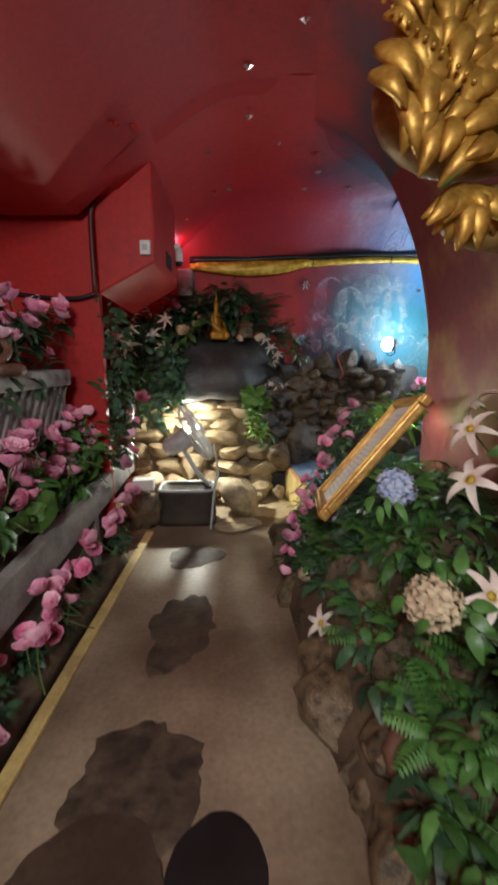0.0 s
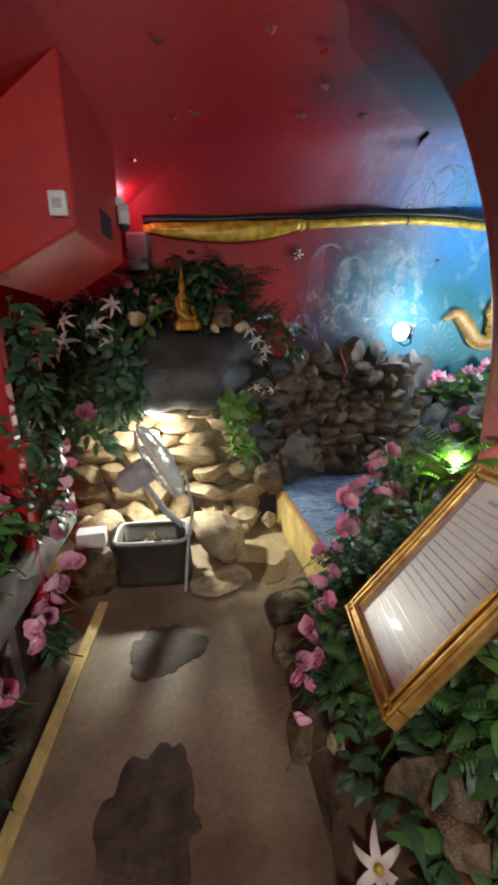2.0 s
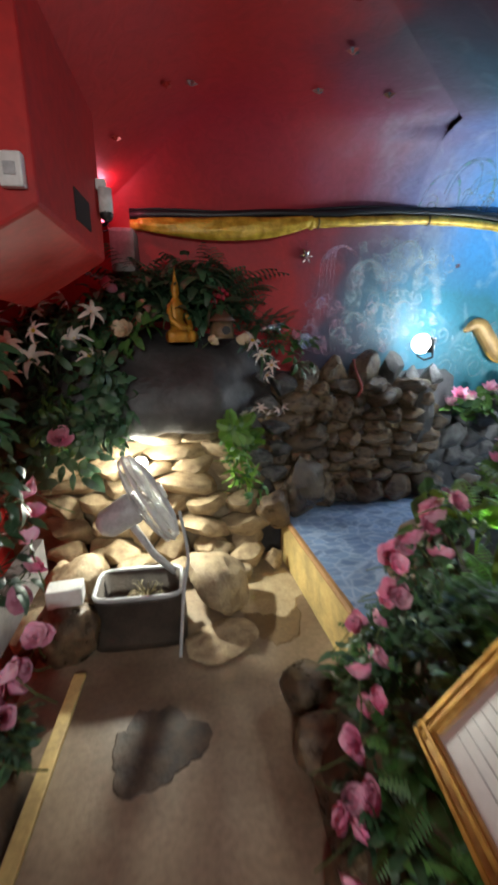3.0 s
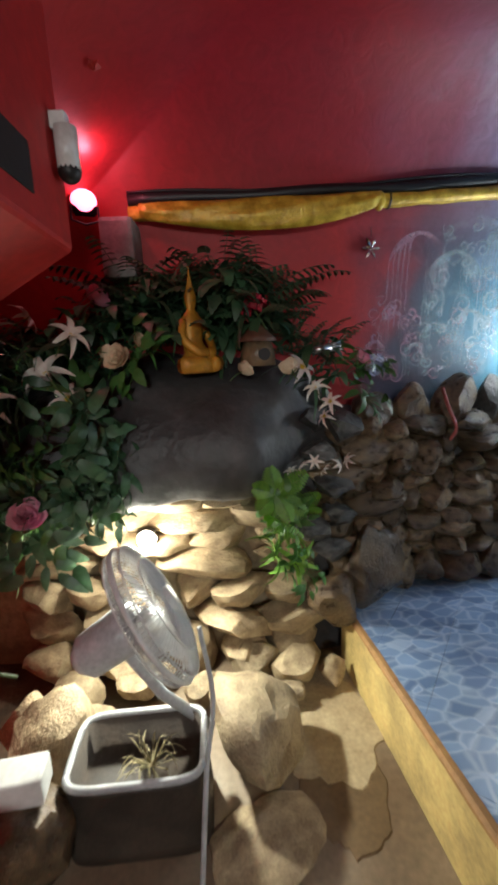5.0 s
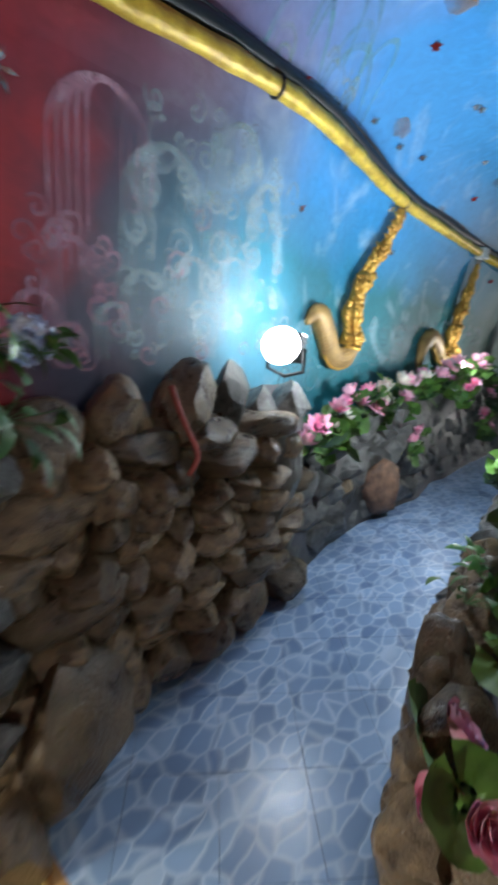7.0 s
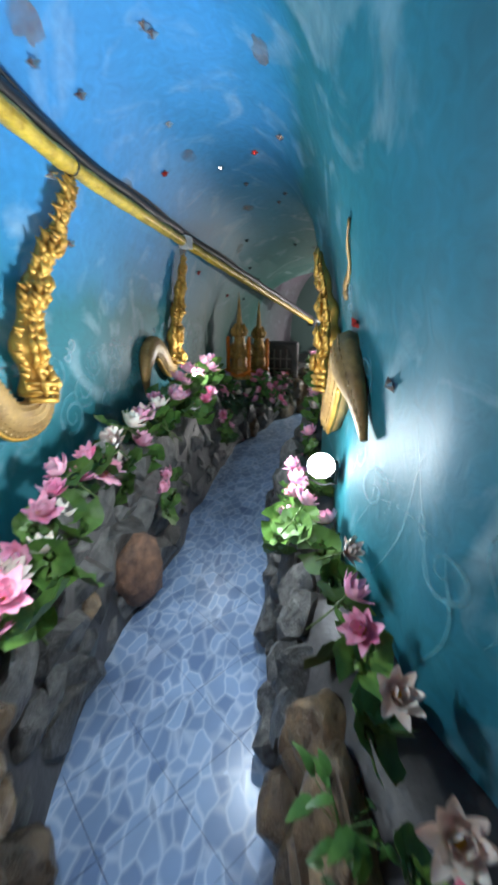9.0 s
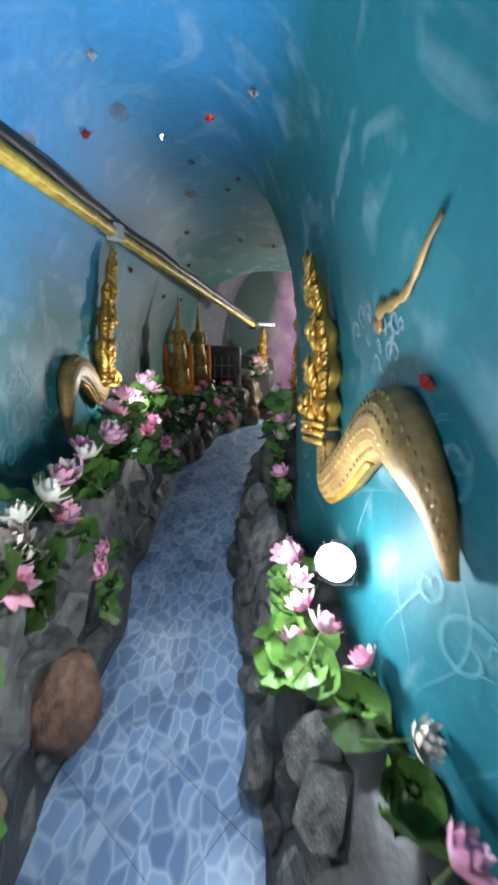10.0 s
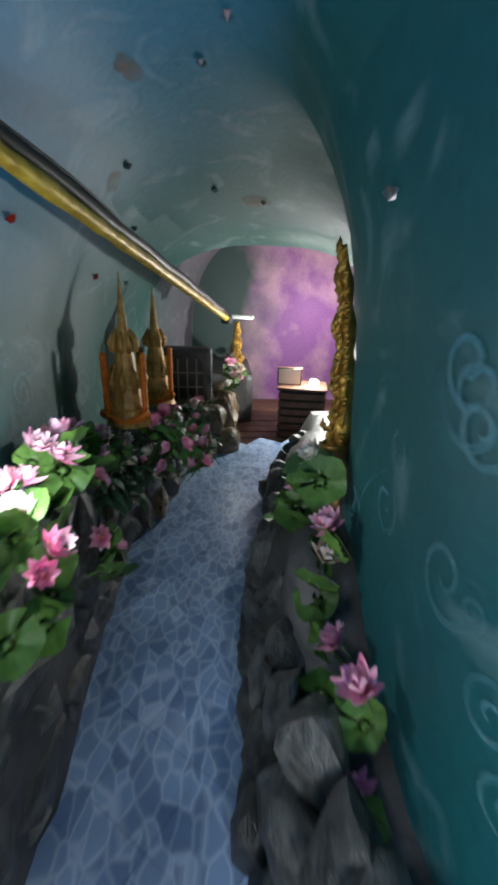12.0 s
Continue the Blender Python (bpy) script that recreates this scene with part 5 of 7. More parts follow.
# foliage on the black ledge
for k in range(90):
    x = fr.uniform(-1.35, 0.42)
    y = fr.uniform(3.9, 4.16)
    z = 1.36 + 0.12 * math.sin((x + 1.2) * 1.9) + 0.35 * (y - 3.8) * (1 if x < 0.1 else 0.5)
    hgt = max(0.0, 0.36 - 0.35 * abs(x + 0.3)) * fr.random()
    r = fr.random()
    if r < 0.4:
        tuft("leaf_tuft", "dark green leaf tuft on the black ledge", TUFT_D, x, y, z + hgt, fr.uniform(0.8, 1.3), (15, 0), "plant", "foliage on the ledge")
    elif r < 0.75:
        tuft("fern", "dark green fern on the black ledge", FERN_D, x, y, z + hgt * 0.8, fr.uniform(0.6, 1.0), (15, 0), "fern", "foliage on the ledge")
    else:
        tuft("strap_plant", "dark strap-leaved plant on the ledge", STRAP, x, y, z + hgt, fr.uniform(0.8, 1.2), (10, 0), "plant", "foliage on the ledge")
for k in range(16):
    tuft("fern", "tall dark palm fronds against the red wall", FERN_D, fr.uniform(-0.6, 0.15), 4.08, 1.62 + 0.16 * fr.random(), 1.15, (12, fr.uniform(-20, 20)), "fern", "foliage on the ledge")
for k in range(34):      # trailing leaves at the ledge's x-low end
    x, z = fr.uniform(-1.45, -0.72), fr.uniform(0.75, 1.5)
    tuft("leaf_tuft", "dark trailing leaves hanging from the ledge", TUFT_D if k % 3 else TUFT, x, 3.68 + 0.05 * fr.random(), z, 1.15, (70, 0), "plant", "trailing leaves")
for k in range(10):      # leaves spilling over the ledge's face
    x = fr.uniform(-0.8, -0.6)
    tuft("leaf_tuft", "dark trailing leaves hanging from the ledge", TUFT_D, x, 3.69 + 0.1 * max(0, x + 0.3), fr.uniform(1.12, 1.45) if x > -0.6 else fr.uniform(0.95, 1.4), fr.uniform(0.7, 1.0), (70, 0), "plant", "trailing leaves")
for k in range(9):      # leaves against the end of the return wall
    tuft("leaf_tuft", "dark green leaves beside the red return wall", TUFT_D, -0.87, 2.66 + 0.03 * (k % 4), 0.66 + 0.11 * k, 0.85, (20, 50), "plant", "leaves by the return wall")
for k in range(5):
    flower("rose", "pink silk rose beside the red return wall", ROSE_P if k % 2 else ROSE_L, -0.82, 2.72 + 0.06 * k, 0.62 + 0.08 * k, 1.1, (-20, 45), None, 1, "roses by the return wall", False)
for x, y, z, s in ((-0.82, 3.7, 1.52, 1.1), (-1.02, 3.62, 1.42, 1.15), (-1.12, 3.58, 1.5, 1.0), (-0.98, 3.7, 1.66, 0.9), (-0.74, 3.76, 1.66, 0.85), (-1.2, 3.66, 1.6, 1.0), (-0.76, 3.72, 1.42, 0.9), (-1.08, 3.66, 1.7, 0.8), (-1.16, 3.62, 1.34, 0.9), (0.14, 3.82, 1.5, 0.75), (0.2, 3.8, 1.42, 0.6), (0.26, 3.8, 1.36, 0.55), (0.24, 3.8, 1.3, 0.5), (-0.88, 3.72, 1.72, 0.7), (-0.98, 3.6, 1.56, 0.8)):
    flower("lily", "white silk lily on the black ledge", LILY_W, x, y, z, s, (55, fr.uniform(-20, 20)), None, 1, "white lilies on the ledge")
for x, z, s in ((-0.56, 1.56, 1.2), (-0.62, 1.58, 0.8), (-0.5, 1.62, 0.8), (-0.72, 1.4, 1.1), (0.1, 1.5, 0.9), (-0.1, 1.5, 0.8)):
    flower("rose", "cream silk rose on the black ledge", ROSE_C, x, 3.78, z, s, (65, 0), TUFT if s > 1 else None, 0, "cream roses on the ledge", False)
flower("hydrangea", "crimson silk flower head on the ledge", HYD_R, -0.04, 3.86, 1.74, 1.3, (30, 0), None, 0, "", False)
flower("hydrangea", "pale blue silk flower head on the ledge", HYD_B, 0.48, 3.9, 1.5, 0.6, (50, 0), TUFT, 0, "", False)
flower("rose", "deep pink silk rose on the ledge", ROSE_P, 0.4, 3.88, 1.52, 0.8, (55, 0), TUFT, 0, "", False)
flower("rose", "deep pink silk rose in the dark foliage", ROSE_P, -0.68, 3.9, 1.8, 1.1, (55, 0), None, 0, "", False)
flower("rose", "pink silk rose by the cement rail", ROSE_L, -0.95, 3.66, 0.98, 1.5, (50, 20), None, 1, "", False)
for x, z in ((0.02, 0.98), (0.08, 0.92), (-0.02, 0.86), (0.06, 0.78), (0.0, 0.7), (0.1, 0.66)):
    tuft("hanging_plant", "bright green hanging plant over pale stones", FERN_L if z > 0.8 else STRAP_L, x, 3.78, z, 0.85, (60, fr.uniform(-30, 30)), "plant", "hanging green plants")
    tuft("leaf_tuft", "green trailing leaves over pale stones", TUFT, x + 0.03, 3.78, z - 0.05, 0.8, (70, 0), "plant", "hanging green plants")
for k in range(6):
    tuft("leaf_tuft", "yellow-green sprig at the niche edge", STRAP_L, -1.0 + 0.07 * k, 3.76, 0.94, 0.4, (90, 0), "plant", "sprigs at the niche")
    flower("lily", "small cream flower over the niche", LILY_W, 0.1 + 0.05 * k, 3.84, 1.06 + 0.02 * (k % 3), 0.4, (60, 0), None, 0, "small flowers over the niche", False)
tuft("leaf_tuft", "green leaf tuft under the ledge flowers", TUFT, 0.42, 3.9, 1.36, 0.9, (50, 0))

# toy house with a red roof, and a silvery fork-shaped ornament
H = thing("toy_house", "small brown toy house with arched doorway", "ornament", pose(-0.03, 3.84, 1.52, 0, 0, 8))
bm = bmesh.new()
tube(bm, [(0, 0, 0), (0, 0, 0.05), (0, 0, 0.1)], [0.075, 0.07, 0.055], 12)
part("body", mesh_of("body", bm, M_ROCK), H)
bm = bmesh.new()
tube(bm, [(0, 0, 0.095), (0, 0, 0.12), (0, 0, 0.17)], [0.085, 0.06, 0.006], 12)
part("roof", mesh_of("roof", bm, M_WOOD), H, "brown conical roof")
bm = bmesh.new()
bmesh.ops.create_cone(bm, cap_ends=True, segments=14, radius1=0.024, radius2=0.024, depth=0.012, matrix=pose(0.01, -0.073, 0.045, 90))
part("doorway", mesh_of("doorway", bm, M_BLACK, False), H, "dark round doorway")
F = thing("silver_ornament", "silver fork-shaped metal ornament on the ledge", "ornament", pose(0.27, 3.86, 1.58, 0, -8, 10))
bm = bmesh.new()
tube(bm, [(-0.08, 0, 0), (0.0, 0, 0)], 0.018, 10)
part("handle", mesh_of("handle", bm, M_METAL), F)
for k in range(3):
    bm = bmesh.new()
    tube(bm, [(0, 0, 0.012 * (k - 1)), (0.05, 0, 0.014 * (k - 1))], 0.005, 6)
    part("tine", mesh_of("tine", bm, M_METAL), F)

# ---- rail with cable and yellow cloth ----
KNOTS = [(-0.7, 2.17), (0.5, 2.21), (1.5, 2.26), (2.6, 2.21), (4.0, 2.13)]
LINE = spline([(x, left_y(x, z) - 0.035, z) for x, z in KNOTS], 40) + [Vector((4.0 + 0.18 * k, left_y(4, 2.13) - 0.035 - 0.034 * k, 2.13 - 0.035 * k)) for k in range(1, 22)]


def rail_point(x):
    for p, q in zip(LINE, LINE[1:]):
        if p.x <= x <= q.x:
            return p.lerp(q, (x - p.x) / max(1e-6, q.x - p.x))
    return LINE[-1].copy()


RAIL = thing("cloth_wrapped_rail", "wall rail wrapped in shiny yellow cloth with black cable", "rail")
pts = [rail_point(-0.55 + 0.1 * k) for k in range(82)]
bm = bmesh.new()
tube(bm, pts, [0.03 + 0.003 * math.sin(k * 2.3) + 0.004 * noise.noise(Vector((k * 0.7, 0, 0))) for k in range(82)], 8)
part("cloth_wrap", mesh_of("cloth_wrap", bm, M_CLOTH), RAIL)
bm = bmesh.new()
tube(bm, [p + Vector((0, 0.005, 0.052 + 0.004 * math.sin(k * 0.9))) for k, p in enumerate(pts)], 0.028, 8)
part("cable", mesh_of("cable", bm, M_CABLE), RAIL, "thick black cable")
bm = bmesh.new()
tube(bm, [p + Vector((0, -0.012, 0.07 + 0.012 * math.sin(k * 0.5 + 1))) for k, p in enumerate(pts[:60])], 0.006, 6)
part("thin_cable", mesh_of("thin_cable", bm, M_CABLE), RAIL, "thin black cable")
for x in (0.6, 1.35, 2.6):
    p = rail_point(x)
    bm = bmesh.new()
    tube(bm, [p + Vector((-0.004, 0, 0)), p + Vector((0.004, 0, 0))], 0.036, 10)
    part("tie", mesh_of("tie", bm, M_CABLE), RAIL, "black cable tie")
part("junction_box", box_mesh("junction_box", (3.94, rail_point(4).y - 0.04, 2.09), (4.06, rail_point(4).y + 0.02, 2.17), M_WPLAST), RAIL, "white plastic junction box")
# swag of loose cloth
bm = bmesh.new()
rows = []
for k in range(31):
    x = -0.5 + 1.05 * k / 30
    t = k / 30
    drop = 0.035 + 0.06 * math.sin(math.pi * t) ** 0.7 + 0.03 * t * math.sin(math.pi * t)
    p = rail_point(x)
    rows.append([p + Vector((0, -0.03 - 0.02 * math.sin(math.pi * j / 6) - 0.006 * math.sin(j * 2.1 + k * 0.5), 0.03 - (drop + 0.02) * j / 6)) for j in range(7)])
grid_faces(bm, rows)
o = thing("cloth_swag", "loose swag of shiny gold-yellow cloth on rail", "cloth", data=mesh_of("cloth_swag", bm, M_CLOTH))
o.modifiers.new("thickness", "SOLIDIFY").thickness = 0.004
p = rail_point(0.55)
bm = bmesh.new()
bmesh.ops.create_icosphere(bm, subdivisions=2, radius=0.035, matrix=Matrix.Translation(p + Vector((0, -0.02, -0.005))) @ Matrix.Diagonal((0.8, 0.7, 1.2, 1)))
thing("cloth_knot", "knotted end of the yellow cloth", "cloth", data=mesh_of("cloth_knot", bm, M_CLOTH))
# lamp at the far end of the rail
e = pts[-1]
EL = thing("tube_lamp", "white lamp fitting at the end of the rail", "lamp", pose(*e, 0, 0, -25))
part("housing", box_mesh("housing", (-0.05, -0.05, -0.05), (0.05, 0.05, 0.03), M_CABLE, 0.01), EL, "black lamp bracket")
part("tube", box_mesh("tube", (0.03, -0.28, 0.0), (0.08, 0.02, 0.04), M_WPLAST, 0.012), EL, "white tube cover")


# crystals: a star hung from the knot and small ones stuck on the vault
def crystal_star(x, y, z, s=1.0):
    o = thing("crystal_star", "hanging mirror-glass star ornament", "ornament", pose(x, y, z, 0, 0, 15) @ Matrix.Diagonal((s, s, s, 1)))
    bm = bmesh.new()
    bmesh.ops.create_icosphere(bm, subdivisions=1, radius=0.012)
    part("bead", mesh_of("bead", bm, M_CRYSTAL, False), o)
    for k in range(6):
        a = math.tau * k / 6
        bm = bmesh.new()
        tube(bm, [(0.008 * math.cos(a), 0, 0.008 * math.sin(a)), (0.03 * math.cos(a), 0, 0.03 * math.sin(a)), (0.05 * math.cos(a), 0, 0.05 * math.sin(a))], [0.003, 0.009, 0.001], 5)
        part("ray", mesh_of("ray", bm, M_CRYSTAL, False), o)
    bm = bmesh.new()
    tube(bm, [(0, 0, 0.045), (0, 0, 0.13)], 0.0012, 4)
    part("thread", mesh_of("thread", bm, M_CABLE), o)
    return o


crystal_star(0.545, 4.2, 2.03, 1.0)
cm = []
for k, mm in enumerate((M_CRYSTAL, M_RUBY, M_CRYSTAL)):
    bm = bmesh.new()
    tip, back = bm.verts.new((0, 0, -0.02)), bm.verts.new((0, 0, 0.004))
    rim = [bm.verts.new(((0.034 if j % 2 else 0.013) * math.cos(j * math.tau / 10), (0.024 if j % 2 else 0.011) * math.sin(j * math.tau / 10), -0.004 * (j % 2))) for j in range(10)]
    for j in range(10):
        bm.faces.new((tip, rim[(j + 1) % 10], rim[j]))
        bm.faces.new((back, rim[j], rim[(j + 1) % 10]))
    cm.append(mesh_of("crystal_star_boss", bm, mm, False))
cr = random.Random(21)
for k in range(44):
    x = cr.uniform(1.35, 6.4)
    u = cr.choice((cr.uniform(0.36, 0.66), cr.uniform(0.3, 0.42), cr.uniform(0.66, 0.74)))
    p = arch(x, u)
    q = (Vector((x, 3.9, 1.3)) - p).normalized()
    thing("crystal_star_boss", "small faceted crystal star on painted vault", "ornament", Matrix.Translation(p + q * 0.004) @ q.to_track_quat("-Z", "Y").to_matrix().to_4x4(), "crystals on the vault", data=cm[k % 3])
for k in range(26):
    x, y = cr.uniform(-0.7, 1.1), cr.uniform(0.9, 3.7)
    if x > 0.5 and y < 2.6:
        continue
    z = ceil_z(x) - (0.0 if y < 2.35 else 0.025)
    thing("crystal_star_boss", "small faceted crystal star on red ceiling", "ornament", pose(x, y, z - 0.012, 0, 0, 40 * k), "crystals on the ceiling", data=cm[k % 3])


# ---- painted relief: swirls, clouds ----
def ribbon(name, label, curve, width, material, side, parent_y, taper=True):
    """A thin brushed stroke lying on the curved wall: curve gives (x, z)."""
    bm = bmesh.new()
    rows = []
    n = len(curve)
    for i, (x, z) in enumerate(curve):
        a, b = curve[max(0, i - 1)], curve[min(n - 1, i + 1)]
        d = Vector((b[0] - a[0], 0, b[1] - a[1]))
        d = d.normalized() if d.length > 1e-6 else Vector((1, 0, 0))
        w = width * (0.25 + 0.75 * math.sin(math.pi * (i + 0.5) / n)) if taper else width
        r = []
        for s in (-1, 0, 1):
            xx, zz = x - d.z * w * s / 2, z + d.x * w * s / 2
            r.append(Vector((xx, parent_y(xx, zz) + side * 0.003, zz)))
        rows.append(r)
    grid_faces(bm, rows)
    return mesh_of(name, bm, material)


def swirl_set(label, spots, material, side, wall):
    T = thing("painted_swirl", label, "mural", kind="structure")
    for cx, cz, rad, turns, hand, ph in spots:
        for off in (0.0, 0.5):
            n = int(26 * turns) + 10
            c = []
            for i in range(n):
                t = i / (n - 1)
                a = ph + hand * math.tau * turns * t
                r = rad * (1 - 0.9 * t) * (1 - 0.22 * off)
                c.append((cx + r * math.cos(a), cz + r * math.sin(a)))
            part("brush_stroke", ribbon("brush_stroke", "", c, max(0.009, rad * 0.085), material, side, wall), T)


def strands(label, x0, x1, z0, z1, cnt, material, side, wall, seed, amp=0.05):
    r = random.Random(seed)
    T = thing("painted_wave", label, "mural", kind="structure")
    for k in range(cnt):
        x, za, zb = r.uniform(x0, x1), r.uniform(z0, (z0 + z1) / 2), r.uniform((z0 + z1) / 2, z1)
        ph, bend = r.uniform(0, 6), r.uniform(-1, 1) * amp * 2
        c = [(x + bend * t * t + amp * 0.4 * math.sin(ph + 4 * t), za + (zb - za) * t) for t in [i / 15 for i in range(16)]]
        part("brush_stroke", ribbon("brush_stroke", "", c, r.uniform(0.004, 0.01), material, side, wall), T)


sr = random.Random(31)
vio = [(0.72 + 0.1 * sr.random() + 0.05 * k, 1.42 + 0.14 * (k % 4) + 0.03 * sr.random(), sr.uniform(0.03, 0.06), 1.4, sr.choice((-1, 1)), sr.uniform(0, 6)) for k in range(9)]
swirl_set("violet brushed cloud swirls on the mural", vio, M_SWIRLV, -1, left_y)
swi = [(0.84 + 0.033 * k, 1.5 + 0.13 * (k % 5) + 0.04 * sr.random(), sr.uniform(0.035, 0.085), 1.6, sr.choice((-1, 1)), sr.uniform(0, 6)) for k in range(26)]
swirl_set("pale blue brushed cloud swirls on the mural", swi, M_SWIRL, -1, left_y)


def fountain(label, spots, material):
    T = thing("painted_fountain", label, "mural", kind="structure")
    for cx, top, foot, rmax, cnt in spots:
        for k in range(cnt):
            r = rmax * (1 - k / cnt * 0.85)
            c = [(cx - r, foot + (top - r - foot) * t) for t in [i / 7 for i in range(7)]] + [(cx - r * math.cos(a), top - r + r * math.sin(a)) for a in [math.pi * i / 16 for i in range(17)]] + [(cx + r, top - r - (top - r - foot) * 0.4 * t) for t in [i / 5 for i in range(1, 6)]]
            part("brush_stroke", ribbon("brush_stroke", "", c, 0.016, material, -1, left_y), T)


fountain("violet nested arcs of painted cloud", [(0.8, 2.1, 1.66, 0.15, 5), (0.7, 1.74, 1.46, 0.08, 4), (0.6, 1.6, 1.42, 0.06, 3), (0.68, 1.52, 1.4, 0.05, 3)], M_SWIRLV)
fountain("pale nested arcs of painted cloud", [(1.0, 2.02, 1.62, 0.15, 7), (1.27, 2.14, 1.7, 0.12, 6), (1.45, 2.02, 1.6, 0.1, 5), (0.93, 1.68, 1.46, 0.08, 4), (1.12, 1.74, 1.48, 0.09, 5), (1.3, 1.76, 1.5, 0.08, 4), (0.82, 1.58, 1.42, 0.06, 3)], M_SWIRL)
puffs = [(sr.uniform(0.84, 1.6), sr.uniform(1.42, 2.14), sr.uniform(0.018, 0.042), 1.3, sr.choice((-1, 1)), sr.uniform(0, 6)) for k in range(95)]
swirl_set("small pale cloud puffs on the mural", puffs, M_SWIRL, -1, left_y)
swirl_set("small violet cloud puffs on the mural", [(sr.uniform(0.56, 0.86), sr.uniform(1.42, 1.8), sr.uniform(0.02, 0.045), 1.3, sr.choice((-1, 1)), sr.uniform(0, 6)) for k in range(26)], M_SWIRLV, -1, left_y)
swirl_set("pale cloud curls over the rail", [(sr.uniform(1.35, 1.9), sr.uniform(2.3, 2.42), sr.uniform(0.03, 0.08), 1.4, sr.choice((-1, 1)), sr.uniform(0, 6)) for k in range(14)], M_SWIRL, -1, left_y)
wav = [(1.75 + 0.1 * k, 1.26 + 0.11 * (k % 3) + 0.02 * sr.random(), sr.uniform(0.06, 0.13), 2.2, sr.choice((-1, 1)), sr.uniform(0, 6)) for k in range(32)]
swirl_set("teal painted wave swirls on the wall", wav, M_TEALSW, -1, left_y)
foam = [(sr.uniform(1.7, 5.0), 1.5 + 0.1 * sr.random(), sr.uniform(0.02, 0.04), 1.0, 1, sr.uniform(0, 6)) for k in range(60)]
swirl_set("pale painted foam curls on the wall", foam, M_SWIRL, -1, left_y)
wr = [(sr.uniform(1.5, 4.3), sr.uniform(1.05, 1.7), sr.uniform(0.03, 0.1), 1.5, sr.choice((-1, 1)), sr.uniform(0, 6)) for k in range(26)]
swirl_set("pale teal brushed swirls on the tunnel wall", wr, M_TEALSW, 1, right_y)
fo2 = [(2.45 + 0.4 * sr.random(), 1.6 + 0.22 * sr.random(), sr.uniform(0.015, 0.04), 1.1, 1, sr.uniform(0, 6)) for k in range(22)]
swirl_set("white painted foam curls on the tunnel wall", fo2, M_SWIRL, 1, right_y)
strands("pale strands of painted water on the tunnel wall", 1.6, 4.3, 0.95, 1.6, 16, M_TEALSW, 1, right_y, 8, 0.12)
# arcs of cloud on the vault
T = thing("painted_cloud_arcs", "pale brushed arcs on the blue vault", "mural", kind="structure")
for k in range(6):
    x0, u0, ln = 1.4 + 0.08 * k + sr.uniform(0, 0.1), 0.36 + 0.05 * sr.random(), sr.uniform(0.08, 0.2)
    bm = bmesh.new()
    rows = []
    for i in range(14):
        a = math.pi * i / 13
        c = arch(x0 + ln * math.cos(a), u0 + 0.05 * math.sin(a))
        d = arch(x0 + (ln + 0.012) * math.cos(a), u0 + 0.055 * math.sin(a))
        for q in (c, d):
            q += (Vector((q.x, 3.9, 1.3)) - q).normalized() * 0.006
        rows.append([c, d])
    grid_faces(bm, rows)
    part("brush_stroke", mesh_of("brush_stroke", bm, M_TEALSW), T)
# gold-brown cloud patches on the vault
for k in range(9):
    x0, u0 = (2.3, 3.5, 4.7, 1.9, 3.1, 5.2, 2.7, 5.9, 4.1)[k], (0.42, 0.45, 0.46, 0.5, 0.38, 0.4, 0.55, 0.5, 0.36)[k]
    bm = bmesh.new()
    c0 = arch(x0, u0) + (Vector((x0, 3.9, 1.3)) - arch(x0, u0)).normalized() * 0.007
    cv = bm.verts.new(c0)
    ring = []
    for i in range(28):
        a = math.tau * i / 28
        r = 1 + 0.35 * noise.noise(Vector((math.cos(a) * 2, math.sin(a) * 2, k * 5)))
        p = arch(x0 + 0.075 * r * math.cos(a), u0 + 0.008 * r * math.sin(a))
        ring.append(bm.verts.new(p + (Vector((p.x, 3.9, 1.3)) - p).normalized() * 0.006))
    for i in range(28):
        bm.faces.new((cv, ring[i], ring[(i + 1) % 28]))
    thing("painted_cloud", "brown-gold painted cloud on the vault", "mural", kind="structure", data=mesh_of("painted_cloud", bm, M_GOLDCLOUD))


